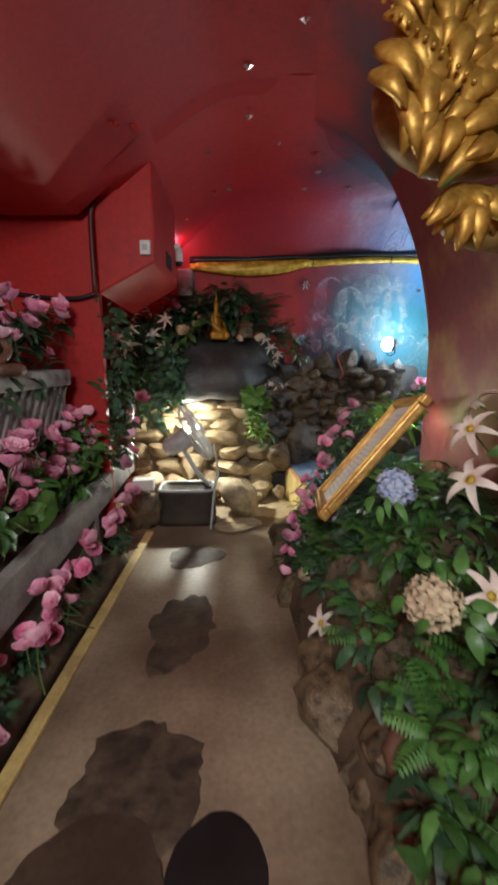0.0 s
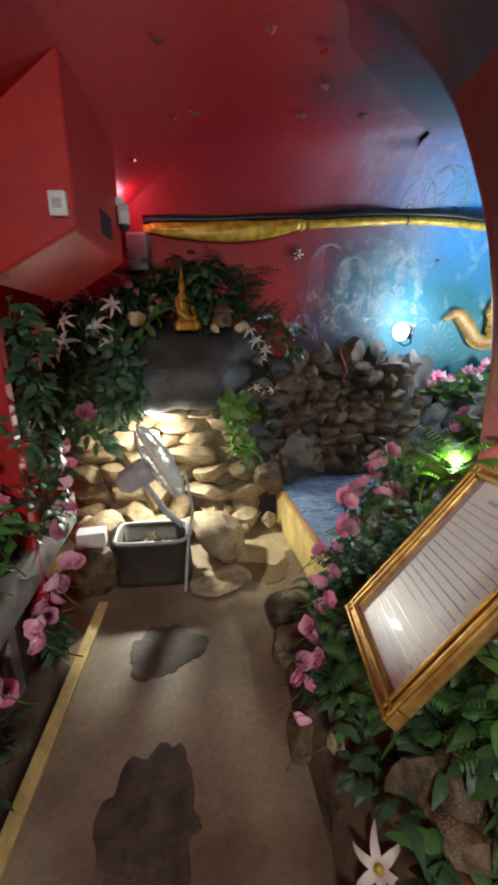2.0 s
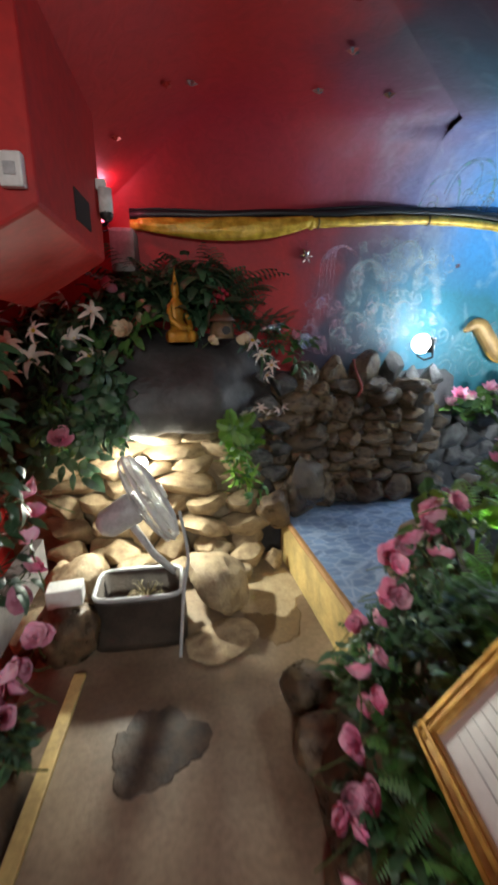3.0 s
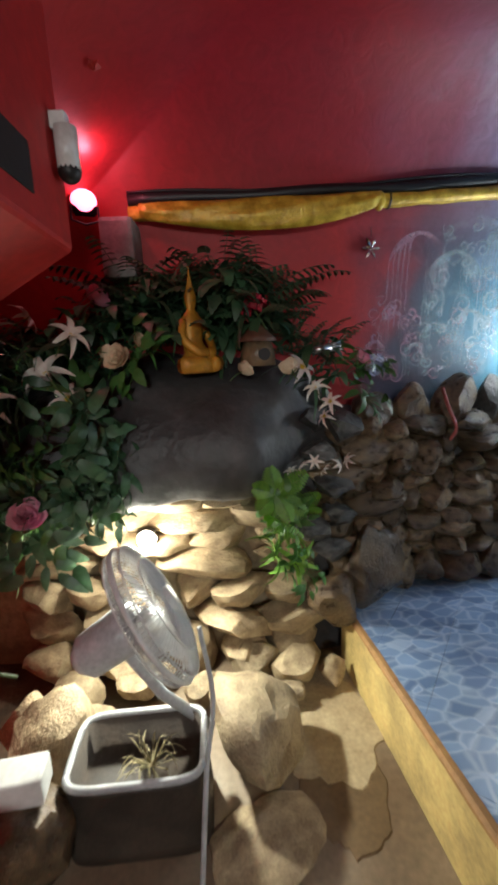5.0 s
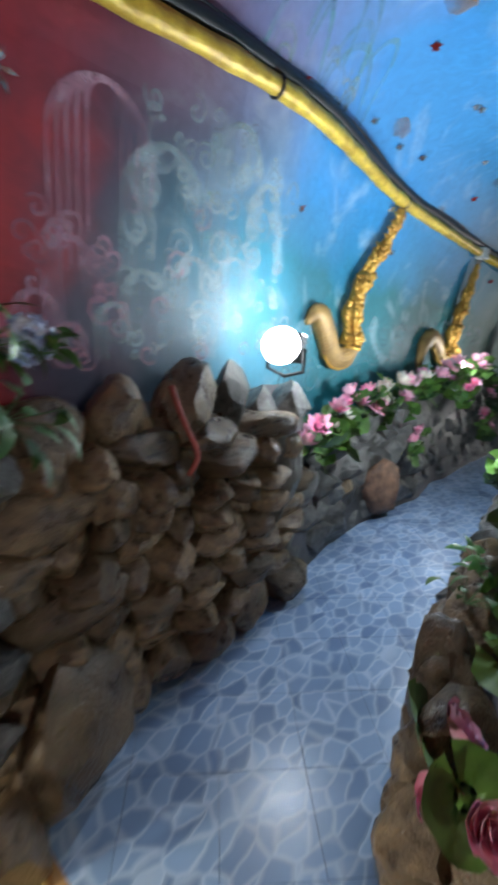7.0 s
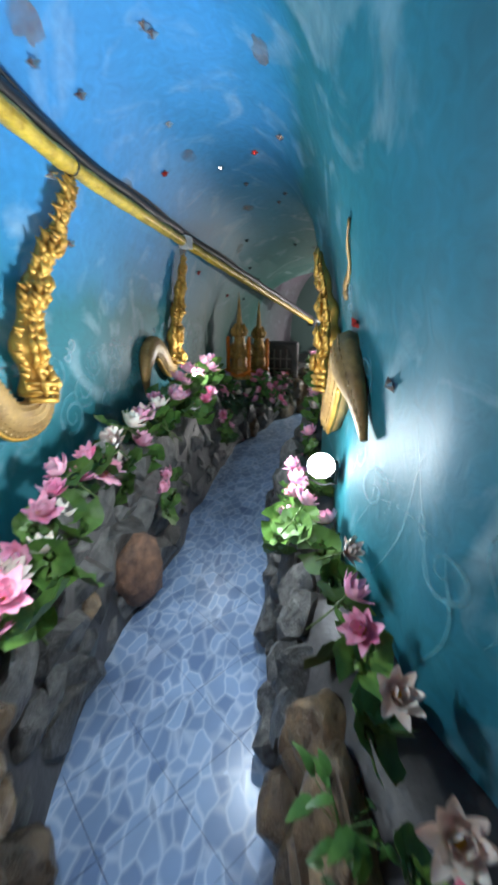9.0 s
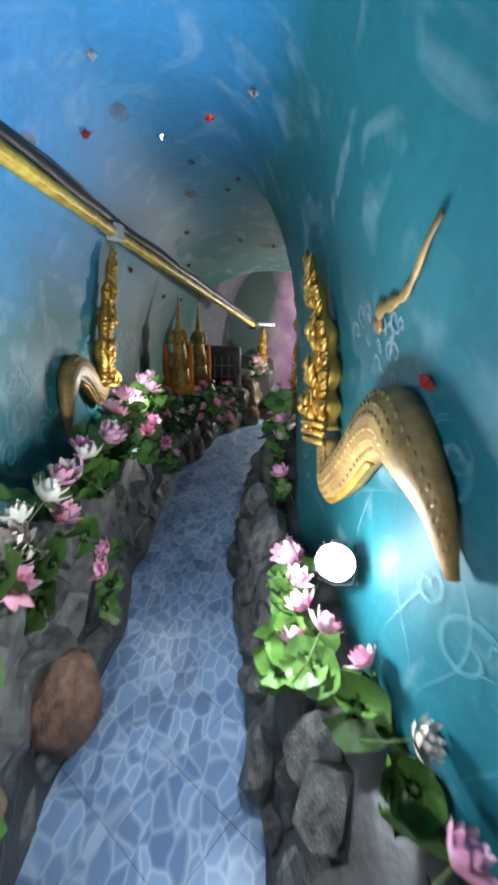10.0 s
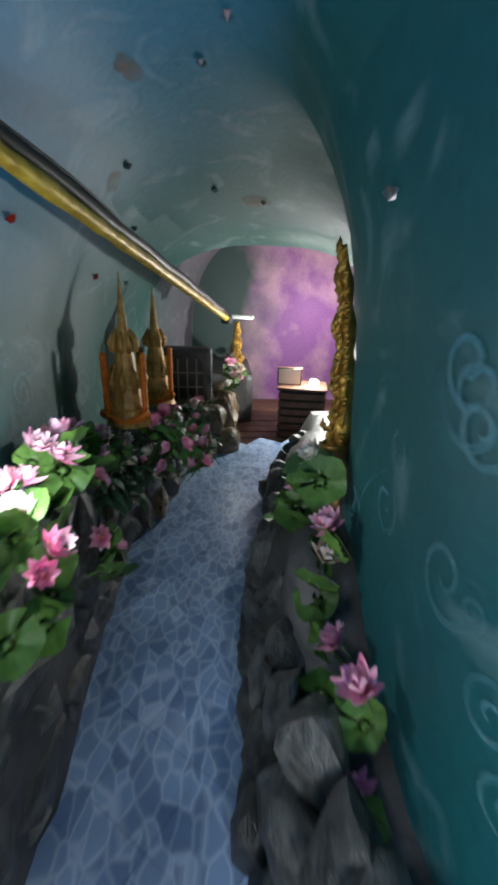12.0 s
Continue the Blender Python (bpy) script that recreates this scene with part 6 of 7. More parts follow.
# ---- golden naga reliefs ----
def naga(label, body, spire, wall, side, scale=1.0, seed=0):
    """A serpent in relief: a scaled tail over a hump to a hooked breast, and a flamed crest rising from it. body, spire: (x, z)."""
    r = random.Random(seed)
    T = thing("naga_relief", label, "sculpture")
    pts = [Vector((q.x, wall(q.x, q.z) + side * 0.035, q.z)) for q in spline([(x, 0, z) for x, z in body], 7)]
    n = len(pts)
    bm = bmesh.new()
    tube(bm, pts, [scale * (0.05 + 0.03 * math.sin(math.pi * (0.15 + 0.75 * i / n))) * min(1, 0.25 + 3 * i / n) for i in range(n)], 12, 0.7)
    bod = part("body", mesh_of("body", bm, M_GOLDFLAT), T, "brown-gold scaled serpent body")
    bm = bmesh.new()
    for i in range(1, n - 1):
        d = (pts[i + 1] - pts[i - 1]).normalized()
        up = Vector((-d.z, 0, d.x))
        rad = scale * (0.05 + 0.03 * math.sin(math.pi * (0.15 + 0.75 * i / n))) * min(1, 0.25 + 3 * i / n)
        for s in (-0.75, -0.45, -0.15, 0.15, 0.45, 0.75):
            c = pts[i] + up * rad * s + Vector((0, side * rad * 0.7 * math.sqrt(1 - s * s), 0)) + d * (0.012 if int(s * 20) % 2 else 0)
            bmesh.ops.create_icosphere(bm, subdivisions=1, radius=0.013 * scale, matrix=Matrix.Translation(c - Vector((0, side * 0.003, 0))) @ Matrix.Diagonal((1, 0.25, 1, 1)))
    tagged(part("scale_coat", mesh_of("scale_coat", bm, M_GOLDFLAT), bod), kind="stuff")
    bm = bmesh.new()
    lowp = []
    for i in range(n // 2, n):
        d = (pts[min(n - 1, i + 1)] - pts[i - 1]).normalized()
        rad = scale * (0.05 + 0.03 * math.sin(math.pi * (0.15 + 0.75 * i / n)))
        lowp.append(pts[i] + Vector((d.z, 0, -d.x)) * rad * 0.95 + Vector((0, side * 0.012, 0)))
    tube(bm, lowp, 0.012 * scale, 6)
    part("belly_band", mesh_of("belly_band", bm, M_GOLD), T, "bright gold belly band")
    sp = [Vector((q.x, wall(q.x, q.z) + side * 0.045, q.z)) for q in spline([(x, 0, z) for x, z in spire], 8)]
    n = len(sp)
    bm = bmesh.new()
    tube(bm, sp, [scale * (0.07 * (1 - i / n) ** 0.75 + 0.008) * (1 + 0.22 * math.sin(i * 0.9 + seed)) for i in range(n)], 10, 0.75)
    part("neck", mesh_of("neck", bm, M_GOLD), T, "gold leafed neck and crest")
    bm = bmesh.new()
    for i in range(n - 1):
        t = i / n
        rad = scale * (0.07 * (1 - t) ** 0.75 + 0.01) * (1 + 0.3 * math.sin(i * 0.9 + seed)) * r.uniform(0.85, 1.15)
        for s in (-1.0, -0.5, 0.0, 0.5, 1.0):
            c = sp[i] + Vector((rad * 0.85 * s, side * rad * 0.75 * math.sqrt(max(0.05, 1 - s * s)), r.uniform(-0.01, 0.01)))
            m = Matrix.Translation(c) @ Matrix.Rotation(radians(30 * s + r.uniform(-35, 35)), 4, "Y") @ Matrix.Scale(r.uniform(0.6, 1.25), 4)
            tube(bm, [m @ Vector((0, 0, -0.018 * scale)), m @ Vector((0.006 * s, side * 0.012, 0.008)), m @ Vector((0.016 * s, side * 0.006, 0.042 * scale))], [0.01 * scale, 0.014 * scale, 0.002], 6)
    tagged(part("flame_scale_coat", mesh_of("flame_scale_coat", bm, M_GOLD), T, "gold flame-shaped scales"), kind="stuff")
    bm = bmesh.new()
    c = sp[0]
    for k in range(3):
        tube(bm, [c + Vector((-0.09 * scale, side * 0.02, -0.02 + 0.03 * k)), c + Vector((0, side * (0.07 + 0.004 * k), -0.035 + 0.03 * k)), c + Vector((0.085 * scale, side * 0.02, -0.02 + 0.03 * k))], 0.011, 6)
    part("collar", mesh_of("collar", bm, M_GOLD), T, "gold ribbed collar")


naga("golden naga relief with scaled tail on blue mural", [(1.86, 1.55), (1.98, 1.6), (2.1, 1.5), (2.22, 1.38), (2.36, 1.37), (2.42, 1.48)], [(2.38, 1.45), (2.36, 1.62), (2.44, 1.82), (2.54, 2.0), (2.58, 2.17)], left_y, -1, 0.85, 1)
naga("slim golden naga relief on teal wall", [(3.43, 1.2), (3.46, 1.38), (3.58, 1.48), (3.73, 1.42), (3.86, 1.3), (3.96, 1.34)], [(3.96, 1.36), (3.94, 1.55), (3.98, 1.75), (4.0, 1.9), (4.0, 2.04)], left_y, -1, 0.85, 2)
naga("large golden naga relief with curling tail", [(2.22, 1.38), (2.3, 1.52), (2.45, 1.59), (2.6, 1.52), (2.75, 1.36), (2.88, 1.27), (2.97, 1.35)], [(3.0, 1.4), (3.03, 1.52), (3.04, 1.66), (3.08, 1.8), (3.12, 1.96)], right_y, 1, 1.0, 3)
naga("golden naga relief at the tunnel bend", [(4.1, 1.12), (4.18, 1.2), (4.28, 1.18), (4.36, 1.2)], [(4.38, 1.2), (4.39, 1.4), (4.41, 1.6), (4.42, 1.78), (4.42, 1.92)], right_y, 1, 0.75, 4)
# flat gold scroll on the tunnel wall
bm = bmesh.new()
sc = spline([(2.62, 0, 1.76), (2.64, 0, 1.8), (2.58, 0, 1.82), (2.5, 0, 1.84), (2.42, 0, 1.88), (2.32, 0, 1.96)], 6)
tube(bm, [Vector((q.x, right_y(q.x, q.z) + 0.006, q.z)) for q in sc], [0.008 + 0.022 * abs(math.sin(i * 0.55)) * (1 - i / 34) for i in range(len(sc))], 8, 0.4)
thing("gold_scroll", "flat gold flame scroll painted on teal wall", "mural", data=mesh_of("gold_scroll", bm, M_GOLDFLAT))
# raised gold flame motif over the entrance pillar
G = thing("flame_crest", "large gilded flame crest with fanned leaves on pillar", "sculpture", pose(0.43, 1.6, 2.16, 0, 0, 0))
gr = random.Random(8)
bm = bmesh.new()
bmesh.ops.create_icosphere(bm, subdivisions=3, radius=0.17, matrix=pose(0.34, 0.06, 0.04) @ Matrix.Diagonal((2.0, 0.9, 1.5, 1)))
part("boss", mesh_of("boss", bm, M_GOLDFLAT), G, "dull gold boss")
def flame_leaf(L, W):
    bm = bmesh.new()
    rows = []
    for i in range(9):
        t = i / 8
        w = W * math.sin(math.pi * (0.1 + 0.88 * t ** 0.75)) ** 0.8
        rows.append([Vector((w * 0.5 * math.cos(a), -0.05 * math.sin(2.4 * t) - 0.32 * w * max(0, math.sin(a)), L * t)) for a in [k * math.tau / 8 for k in range(8)]])
    vs = grid_faces(bm, rows, True)
    bm.faces.new(vs[-1])
    return mesh_of("flame_leaf", bm, M_GOLD)


FL = [flame_leaf(0.17, 0.075), flame_leaf(0.13, 0.06), flame_leaf(0.21, 0.085)]
for k in range(66):
    tier = k // 11
    a = 150 + 10 * (k % 11) + gr.uniform(-10, 10)
    part("flame_leaf", FL[k % 3], G, m=pose(-0.06 + 0.045 * (k % 11) + 0.02 * tier, -0.16 + 0.015 * tier + 0.01 * (k % 2), 0.0 + 0.085 * tier - 0.02 * (k % 11), gr.uniform(-12, 12), a, 0))
bead = bmesh.new()
bmesh.ops.create_icosphere(bead, subdivisions=1, radius=0.009)
bead = mesh_of("bead", bead, M_GOLD)
for k in range(12):
    part("bead", bead, G, m=pose(-0.05 + 0.025 * k, -0.22, 0.14 - 0.018 * k))
L2 = thing("flame_crest", "lower gilded leaf cluster on the red pillar", "sculpture", pose(0.7, 1.58, 1.82))
for k in range(18):
    part("flame_leaf", FL[k % 3], L2, m=pose(0.05 * gr.random(), -0.05, 0.05, gr.uniform(-25, 15), gr.uniform(100, 250), 0))
bm = bmesh.new()
bmesh.ops.create_icosphere(bm, subdivisions=2, radius=0.12, matrix=pose(0.24, 0.02, -0.02) @ Matrix.Diagonal((2.3, 0.7, 1, 1)))
part("boss", mesh_of("boss", bm, M_GOLDFLAT), L2, "dull gold boss")
bm = bmesh.new()
petal(bm, 0.5, 0.07, 32, 14, pose(0.6, 1.42, 1.83), 0.3, 10, 0.6)
petal(bm, 0.4, 0.05, 62, -20, pose(0.74, 1.42, 2.02), 0.3, 10, 0.6)
o = thing("long_leaf", "long grey-green strap leaf across gilded crest", "leaf", data=mesh_of("long_leaf", bm, M_LEAF))
o.modifiers.new("thickness", "SOLIDIFY").thickness = 0.003

# ---- lamps ----
def flood(name, label, x, y, z, rz, tilt, glow_material, s=1.0):
    o = thing(name, label, "lamp", pose(x, y, z, 0, 0, rz) @ Matrix.Diagonal((s, s, s, 1)))
    head = part("housing", box_mesh("housing", (-0.06, -0.02, -0.045), (0.06, 0.025, 0.045), M_CABLE, 0.008), o, "black finned housing", pose(0, 0, 0.09, tilt))
    bm = bmesh.new()
    bmesh.ops.create_uvsphere(bm, u_segments=18, v_segments=10, radius=0.058, matrix=pose(0, 0.03, 0) @ Matrix.Diagonal((1.1, 0.85, 1.0, 1)))
    part("lens", mesh_of("lens", bm, glow_material), head, "lit white domed lens")
    for k in range(6):
        part("fin", box_mesh("fin", (-0.05, -0.035, -0.035 + 0.0135 * k), (0.05, -0.018, -0.031 + 0.0135 * k), M_CABLE, 0), head)
    bm = bmesh.new()
    tube(bm, [(-0.068, 0, 0.09), (-0.068, 0, 0.02), (0, 0, 0), (0.068, 0, 0.02), (0.068, 0, 0.09)], 0.006, 6)
    part("bracket", mesh_of("bracket", bm, M_CABLE), o, "black bracket")
    return o


flood("flood_lamp", "lit white floodlight standing on stone wall", 1.38, 4.12, 1.36, 100, 10, M_GLOWW, 1.15)
flood("flood_lamp", "lit white floodlight among lotuses on rock bed", 2.6, 3.51, 1.06, 72, 35, M_GLOWW, 0.85)
flood("flood_lamp", "small warm lamp under the black ledge", -0.56, 3.91, 0.7, 180, -10, M_GLOWY, 0.7)
flood("flood_lamp", "small lit lamp among white lotuses", 3.95, 4.5, 1.16, 180, 20, M_GLOWW, 0.6)
flood("flood_lamp", "small red floodlight near the ceiling corner", -0.72, 4.05, 2.12, 200, 40, M_GLOWR, 0.8)
flood("flood_lamp", "lit white lamp beside a notice in chamber", 7.35, 2.92, 0.72, 90, 20, M_GLOWY, 0.8)
CC = thing("security_camera", "white dome camera fixed under the red ceiling", "camera device", pose(-0.522, 3.3, 2.08) @ Matrix.Scale(0.8, 4))
bm = bmesh.new()
tube(bm, [(0, 0, -0.06), (0, 0, 0.06)], 0.035, 14)
part("body", mesh_of("body", bm, M_WPLAST), CC)
bm = bmesh.new()
bmesh.ops.create_uvsphere(bm, u_segments=14, v_segments=8, radius=0.036, matrix=pose(0, 0, -0.06))
part("lens_dome", mesh_of("lens_dome", bm, M_BLACK), CC, "black lens dome")
part("bracket", box_mesh("bracket", (-0.04, -0.02, 0.05), (0.01, 0.02, 0.1), M_WPLAST), CC)
SB = thing("switch_box", "white plastic switch box on the red nib", "switch", pose(-0.61, 2.6, 1.955))
part("body", box_mesh("body", (-0.025, -0.03, -0.04), (0.035, 0.0, 0.04), M_WPLAST), SB)
part("rocker", box_mesh("rocker", (-0.01, -0.034, -0.015), (0.02, -0.03, 0.015), M_PLASTIC, 0.002), SB)
thing("grey_duct", "pale painted pipe stub below the corner lamp", "pipe", data=box_mesh("grey_duct", (-0.66, 4.0, 1.9), (-0.52, 4.2, 2.14), M_GREYWOOD, 0.02))

# ---- fan in its tub ----
FAN = thing("electric_fan", "grey pedestal fan head standing in a tub", "fan", pose(-0.45, 3.4, 0.72, 0, 0, 103) @ Matrix.Rotation(radians(-28), 4, "X"))
R = 0.25


def ring(rad, wire, yy):
    bm = bmesh.new()
    n = 40
    rows = [[Vector((0, yy, 0)) + Vector((math.cos(a), 0, math.sin(a))) * (rad + wire * math.cos(b)) + Vector((0, wire * math.sin(b), 0)) for b in [k * math.tau / 6 for k in range(6)]] for a in [i * math.tau / n for i in range(n + 1)]]
    grid_faces(bm, rows, True)
    return mesh_of("guard_ring", bm, M_WPLAST)


G1 = part("guard", ring(R, 0.009, 0), FAN, "grey plastic guard rim")
for rad, yy in ((R * 0.98, -0.03), (R * 0.7, -0.06), (R * 0.98, 0.03)):
    part("guard_ring", ring(rad, 0.003, yy), G1)
bm = bmesh.new()
tube(bm, spline([(0.045, 0, -0.07), (R * 0.6, 0, -0.062), (R * 0.93, 0, -0.035), (R, 0, 0)], 3), 0.0024, 4, caps=False)
bmesh.ops.transform(bm, matrix=Matrix(((1, 0, 0, 0), (0, 0, 1, 0), (0, -1, 0, 0), (0, 0, 0, 1))), verts=bm.verts[:])
wf = mesh_of("guard_wire", bm, M_WPLAST)
bm = bmesh.new()
tube(bm, spline([(0.06, 0, -0.07), (R * 0.6, 0, -0.062), (R * 0.93, 0, -0.035), (R, 0, 0)], 3), 0.0024, 4, caps=False)
bmesh.ops.transform(bm, matrix=Matrix(((1, 0, 0, 0), (0, 0, -1, 0), (0, 1, 0, 0), (0, 0, 0, 1))), verts=bm.verts[:])
wb = mesh_of("guard_wire", bm, M_PLASTIC)
for k in range(96):
    part("guard_wire", wf, G1, m=pose(0, 0, 0, 0, 360 * k / 96, 0))
    if k % 2:
        part("guard_wire", wb, G1, m=pose(0, 0, 0, 0, 360 * k / 96, 0))
bm = bmesh.new()
tube(bm, [(0, -0.085, 0), (0, -0.06, 0)], 0.05, 20)
part("badge", mesh_of("badge", bm, M_WPLAST), FAN, "white centre badge")
for k in range(4):
    bm = bmesh.new()
    petal(bm, R * 0.88, 0.15, 0, 0, Matrix.Rotation(radians(90 * k), 4, "Y") @ Matrix.Rotation(radians(25), 4, "X") @ Matrix.Rotation(radians(90), 4, "X"), 0.2, 6, 1.3)
    part("blade", mesh_of("blade", bm, M_WPLAST), FAN, "pale fan blade")
bm = bmesh.new()
tube(bm, [(0, 0.05, 0), (0, 0.1, 0), (0, 0.25, 0), (0, 0.29, 0)], [0.07, 0.085, 0.075, 0.04], 18)
part("motor_housing", mesh_of("motor_housing", bm, M_PLASTIC), FAN, "grey motor housing")
bm = bmesh.new()
tube(bm, [(0, 0.15, -0.05), (0, 0.15, -0.3), (0, 0.1, -0.53)], 0.02, 10)
part("stand", mesh_of("stand", bm, M_PLASTIC), FAN, "grey stand tube")
TUB = thing("tub", "dark brown planter tub with grey rolled rim", "tub", pose(-0.51, 3.29, 0.0, 0, 0, 2))


def rounded_ring(hw, hd, z, n=40):
    return [Vector((math.copysign(abs(math.cos(k * math.tau / n)) ** 0.35, math.cos(k * math.tau / n)) * hw, math.copysign(abs(math.sin(k * math.tau / n)) ** 0.35, math.sin(k * math.tau / n)) * hd, z)) for k in range(n)]


bm = bmesh.new()
vs = grid_faces(bm, [rounded_ring(*q) for q in ((0.235, 0.145, 0.0), (0.235, 0.145, 0.04), (0.22, 0.14, 0.26), (0.225, 0.145, 0.29), (0.205, 0.125, 0.29), (0.195, 0.115, 0.18))], True)
bm.faces.new(vs[-1])
bm.faces.new(vs[0][::-1])
part("body", mesh_of("body", bm, mat("dark_brown_clay", (0.075, 0.055, 0.04), (0.03, 0.023, 0.018), 0.6, scale=5, bump=0.5)), TUB, "dark brown tub body")
bm = bmesh.new()
edge_ring = rounded_ring(0.217, 0.137, 0.292)
tube(bm, edge_ring + edge_ring[:1], 0.012, 8, caps=False)
part("rim", mesh_of("rim", bm, M_PLASTIC), TUB, "grey rolled rim")
tuft("dry_grass", "dry grass tuft heaped in the tub", [leaf_spray("dry_grass", mat("straw", (0.3, 0.25, 0.13), None, 0.8), 4, 40, 0.09, 0.06, 0.004, 0.6)], -0.48, 3.3, 0.19, 1.1, (0, 0), "grass")
thing("foam_block", "small cream foam block on a dark stone", "block", pose(-0.83, 3.14, 0.31, 0, 0, 8), data=box_mesh("foam_block", (-0.08, -0.05, 0), (0.08, 0.05, 0.09), M_WPLAST, 0.008))
thing("boulder", "dark stone under the foam block", "boulder", sized(-0.84, 3.14, 0.15, 0, 0, 10, (0.3, 0.34, 0.36)), data=ROCKS[1])
bm = bmesh.new()
tube(bm, spline([(-0.3, 3.44, 0.62), (-0.26, 3.36, 0.4), (-0.28, 3.2, 0.28), (-0.3, 3.05, 0.02)], 6), 0.009, 8)
thing("hose", "pale grey hose hanging over the tub", "hose", data=mesh_of("hose", bm, M_PLASTIC))

# ---- shrine, gate and chamber at the far end ----
def stupa(x, y, z, s, garland):
    o = thing("gilded_shrine", "gilded tiered shrine hung with orange garlands" if garland else "slender gilded shrine spire on rockwork", "shrine", pose(x, y, z) @ Matrix.Diagonal((s * 0.72, s * 0.72, s, 1)))
    for k, (r0, r1, z0, z1) in enumerate(((0.2, 0.17, 0, 0.12), (0.15, 0.13, 0.12, 0.26), (0.16, 0.11, 0.26, 0.36), (0.1, 0.08, 0.36, 0.5), (0.09, 0.05, 0.5, 0.62), (0.045, 0.004, 0.62, 0.95))):
        bm = bmesh.new()
        tube(bm, [(0, 0, z0), (0, 0, z0 + 0.02), (0, 0, z1 - 0.02), (0, 0, z1)], [r0 * 1.08, r0, r1, r1 * 1.05 if k < 5 else r1], 12)
        part("tier", mesh_of("tier", bm, M_GOLDSOFT, False), o)
    for k in range(10):
        a = k * math.tau / 10
        bm = bmesh.new()
        tube(bm, [(0.1 * math.cos(a), 0.1 * math.sin(a), 0.48), (0.12 * math.cos(a), 0.12 * math.sin(a), 0.53), (0.07 * math.cos(a), 0.07 * math.sin(a), 0.62)], [0.02, 0.025, 0.003], 6)
        tube(bm, [(0.15 * math.cos(a), 0.15 * math.sin(a), 0.24), (0.17 * math.cos(a), 0.17 * math.sin(a), 0.3), (0.12 * math.cos(a), 0.12 * math.sin(a), 0.4)], [0.025, 0.03, 0.004], 6)
        part("finial", mesh_of("finial", bm, M_GOLDSOFT), o)
    if garland:
        for sx in (-1, 1):
            bm = bmesh.new()
            for k in range(12):
                bmesh.ops.create_icosphere(bm, subdivisions=1, radius=0.035, matrix=pose(-0.08, sx * 0.17, 0.45 - 0.035 * k))
            part("garland", mesh_of("garland", bm, M_ORANGE, False), o, "orange marigold garland")["kind"] = "stuff"
        bm = bmesh.new()
        for k in range(16):
            bmesh.ops.create_icosphere(bm, subdivisions=1, radius=0.03, matrix=pose(-0.17, -0.2 + 0.026 * k, 0.05 - 0.06 * math.sin(math.pi * k / 15) + 0.05))
        part("garland", mesh_of("garland", bm, M_ORANGE, False), o, "orange marigold garland")["kind"] = "stuff"
    return o


stupa(5.45, 4.5, 0.96, 0.92, True)
stupa(6.35, 4.46, 0.84, 0.98, True)
for k in range(14):
    x = 6.3 + 0.1 * k
    s = fr.uniform(0.25, 0.45)
    thing("boulder", "dark brown boulder banked at the tunnel end", "boulder", sized(x, 4.25 - 0.12 * (k % 4) + 0.05 * k * 0.1, 0.38 + 0.12 * (k % 3), 10 * k, 7 * k, 30 * k, (s, s, s)), "boulders at the tunnel end", data=ROCKS[k % 8])
slab("wall_gate", "dark rockwork around the small gate", "rockwork", (7.02, 4.02, 0.0), (7.2, 4.62, 1.2), M_DARK, 0.05)
GT = thing("arched_gate", "small dark arched gate with pale bars", "gate", pose(6.98, 4.26, 0.62))
bm = bmesh.new()
prof = [(-0.16, 0), (-0.16, 0.36)] + [(-0.16 * math.cos(a), 0.36 + 0.18 * math.sin(a)) for a in [math.pi * k / 10 for k in range(1, 10)]] + [(0.16, 0.36), (0.16, 0)]
grid_faces(bm, [[Vector((0.02, y, z)) for y, z in prof], [Vector((0.06, y, z)) for y, z in prof]])
bm.faces.new([v for v in bm.verts][:len(prof)])
part("leaf", mesh_of("leaf", bm, M_BLACK, False), GT, "dark gate leaf")
for k in range(3):
    part("bar", box_mesh("bar", (0.0, -0.09 + 0.09 * k - 0.007, 0.02), (0.018, -0.09 + 0.09 * k + 0.007, 0.48), M_GREYWOOD, 0), GT)
for z in (0.2, 0.34):
    part("cross_bar", box_mesh("cross_bar", (-0.006, -0.15, z), (0.0, 0.15, z + 0.014), M_GREYWOOD, 0), GT)
slab("floor_chamber", "reddish brown boards beyond the tiled path", "floor", (6.75, 2.1, -0.01), (8.9, 4.6, 0.2), M_WOOD)
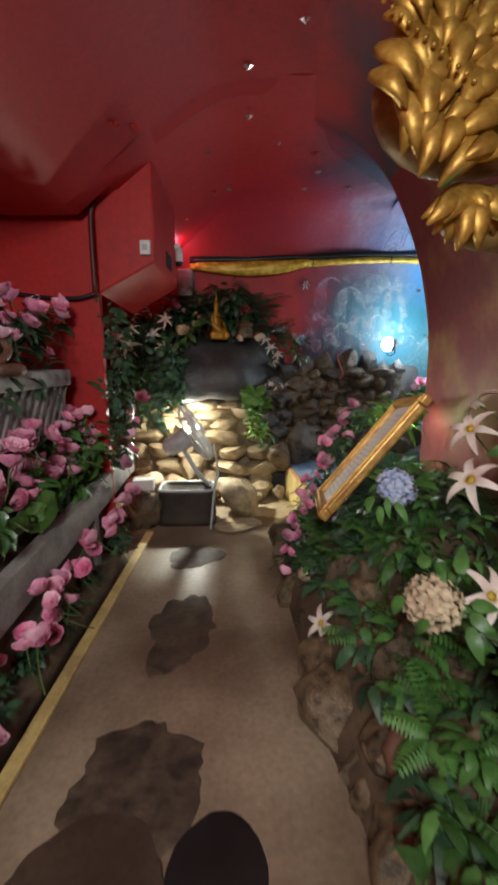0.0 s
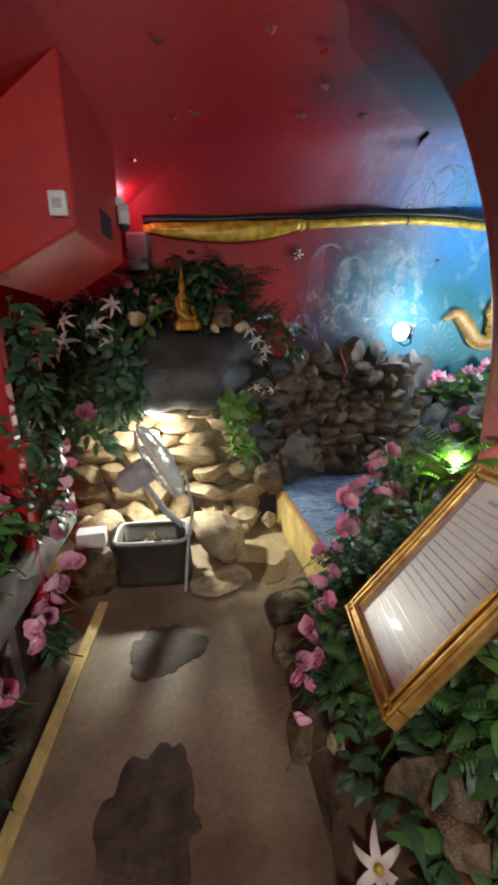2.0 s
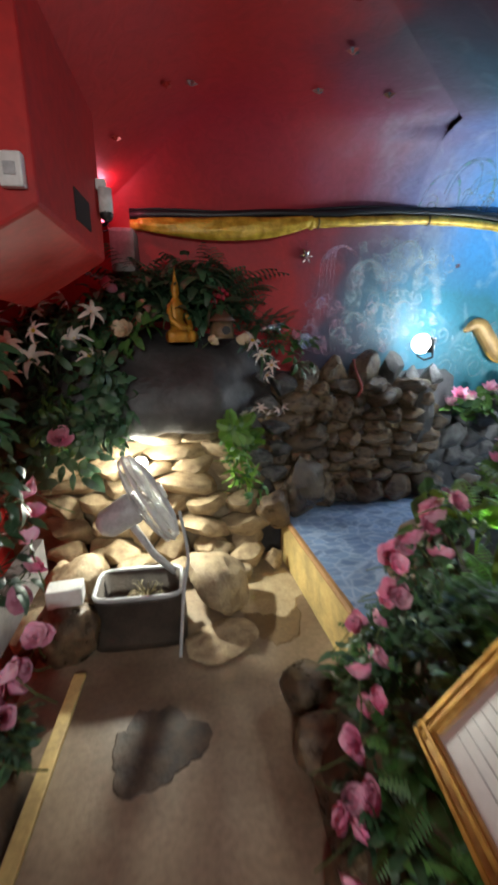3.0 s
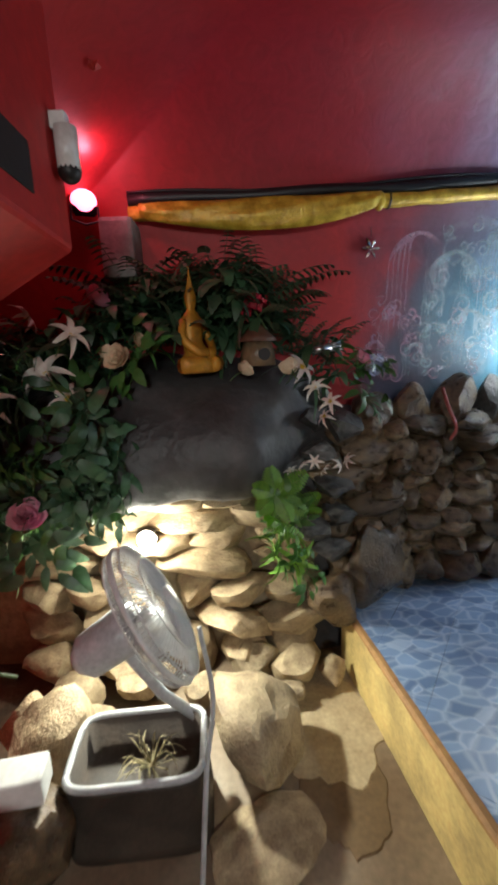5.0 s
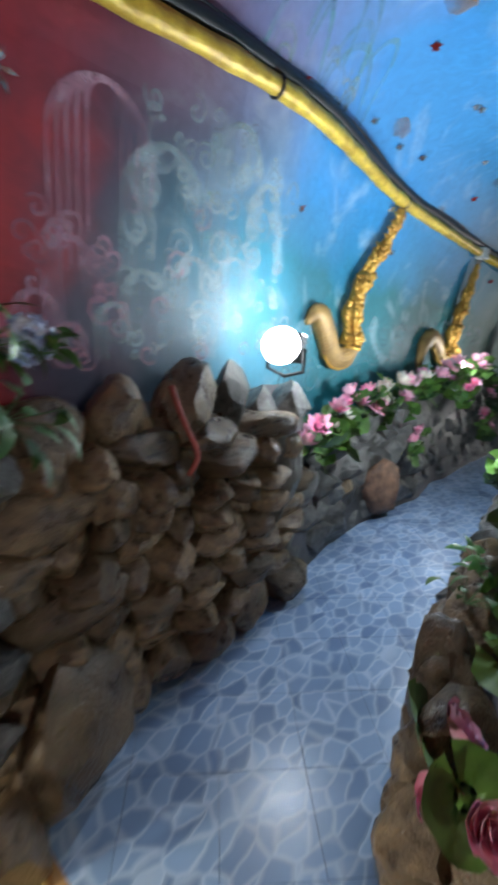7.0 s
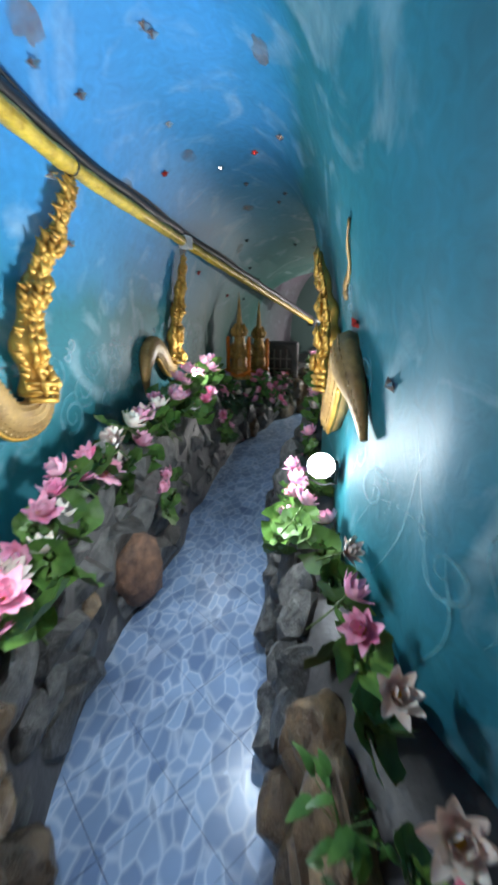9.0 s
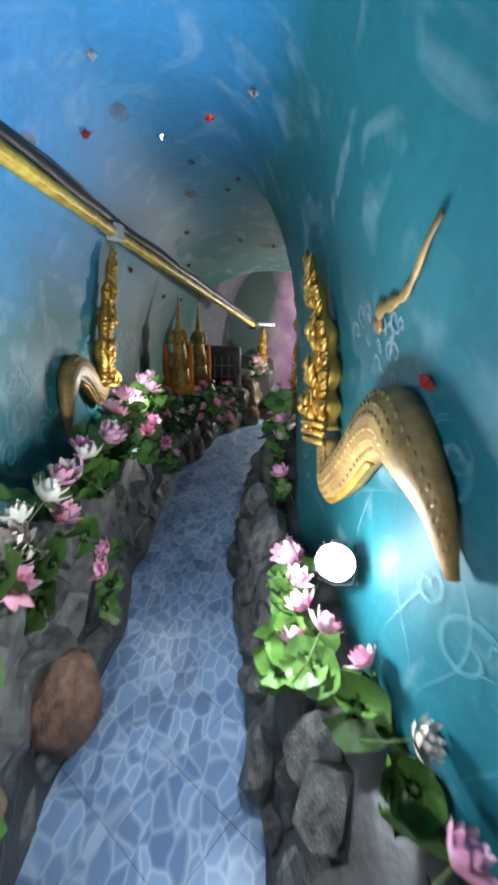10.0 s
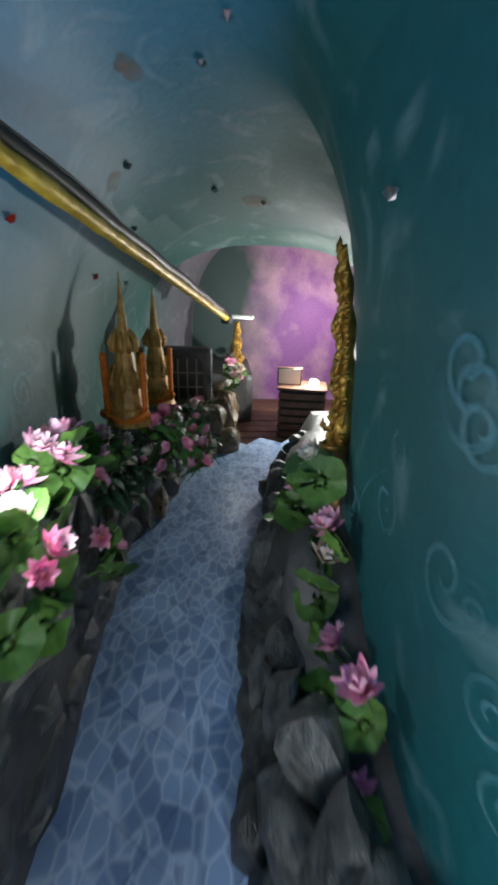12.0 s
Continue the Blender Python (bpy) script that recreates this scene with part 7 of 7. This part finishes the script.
for k in range(9):
    thing("floor_board", "worn red-brown floor board", "floor board", group="boards in the chamber", kind="structure", data=box_mesh("floor_board", (6.78 + 0.2 * k, 2.4, 0.2), (6.96 + 0.2 * k, 4.1, 0.225 + 0.004 * (k % 2)), M_WOOD))
CR = thing("slatted_crate", "dark slatted wooden crate in the chamber", "crate", pose(7.3, 3.05, 0.224, 0, 0, -12))
for k in range(6):
    part("slat", box_mesh("slat", (-0.2, -0.24, 0.02 + 0.085 * k), (-0.18, 0.24, 0.085 + 0.085 * k), M_WOOD), CR)
for k in range(7):
    part("upright", box_mesh("upright", (-0.18 + 0.055 * k, -0.25, 0.0), (-0.145 + 0.055 * k, -0.235, 0.54), M_WOOD), CR)
part("top", box_mesh("top", (-0.21, -0.26, 0.54), (0.22, 0.26, 0.565), M_WOOD), CR)
part("body", box_mesh("body", (-0.17, -0.23, 0.0), (0.2, 0.23, 0.54), M_BLACK), CR, "dark inner box")
SG = thing("small_notice", "small framed white notice on the crate", "picture frame", pose(7.28, 3.2, 0.79, 0, -14, -10))
part("frame", box_mesh("frame", (0, -0.13, 0), (0.02, 0.13, 0.2), M_WOOD), SG)
part("sheet", box_mesh("sheet", (-0.004, -0.115, 0.015), (0.0, 0.115, 0.185), M_PAPER, 0), SG)
naga("golden naga relief in the violet chamber", [(7.9, 0.8), (8.0, 1.0), (8.1, 1.05), (8.2, 0.95)], [(7.95, 0.9), (7.98, 1.1), (8.05, 1.25), (8.1, 1.35)], lambda x, z: 3.8, -1, 1.0, 6)
slab("wall_chamber_rock", "dark rock bank in the chamber", "rockwork", (7.7, 3.55, 0.2), (8.88, 4.4, 0.82), M_DARK, 0.08)
for k in range(14):
    flower("lotus_flower", "pale pink silk lotus banked in the chamber", LOTUS_P if k % 2 else LOTUS_W, 6.9 + 0.13 * k, 3.85 - 0.03 * (k % 5), 0.86 + 0.05 * (k % 3), 1.0, (10, -40), PADS, 1, "lotuses in the chamber")
    thing("boulder", "brown boulder under chamber flowers", "boulder", sized(6.85 + 0.13 * k, 3.92, 0.5, 9 * k, 0, 20 * k, (0.28, 0.3, 0.55)), "boulders in the chamber", data=ROCKS[k % 8])
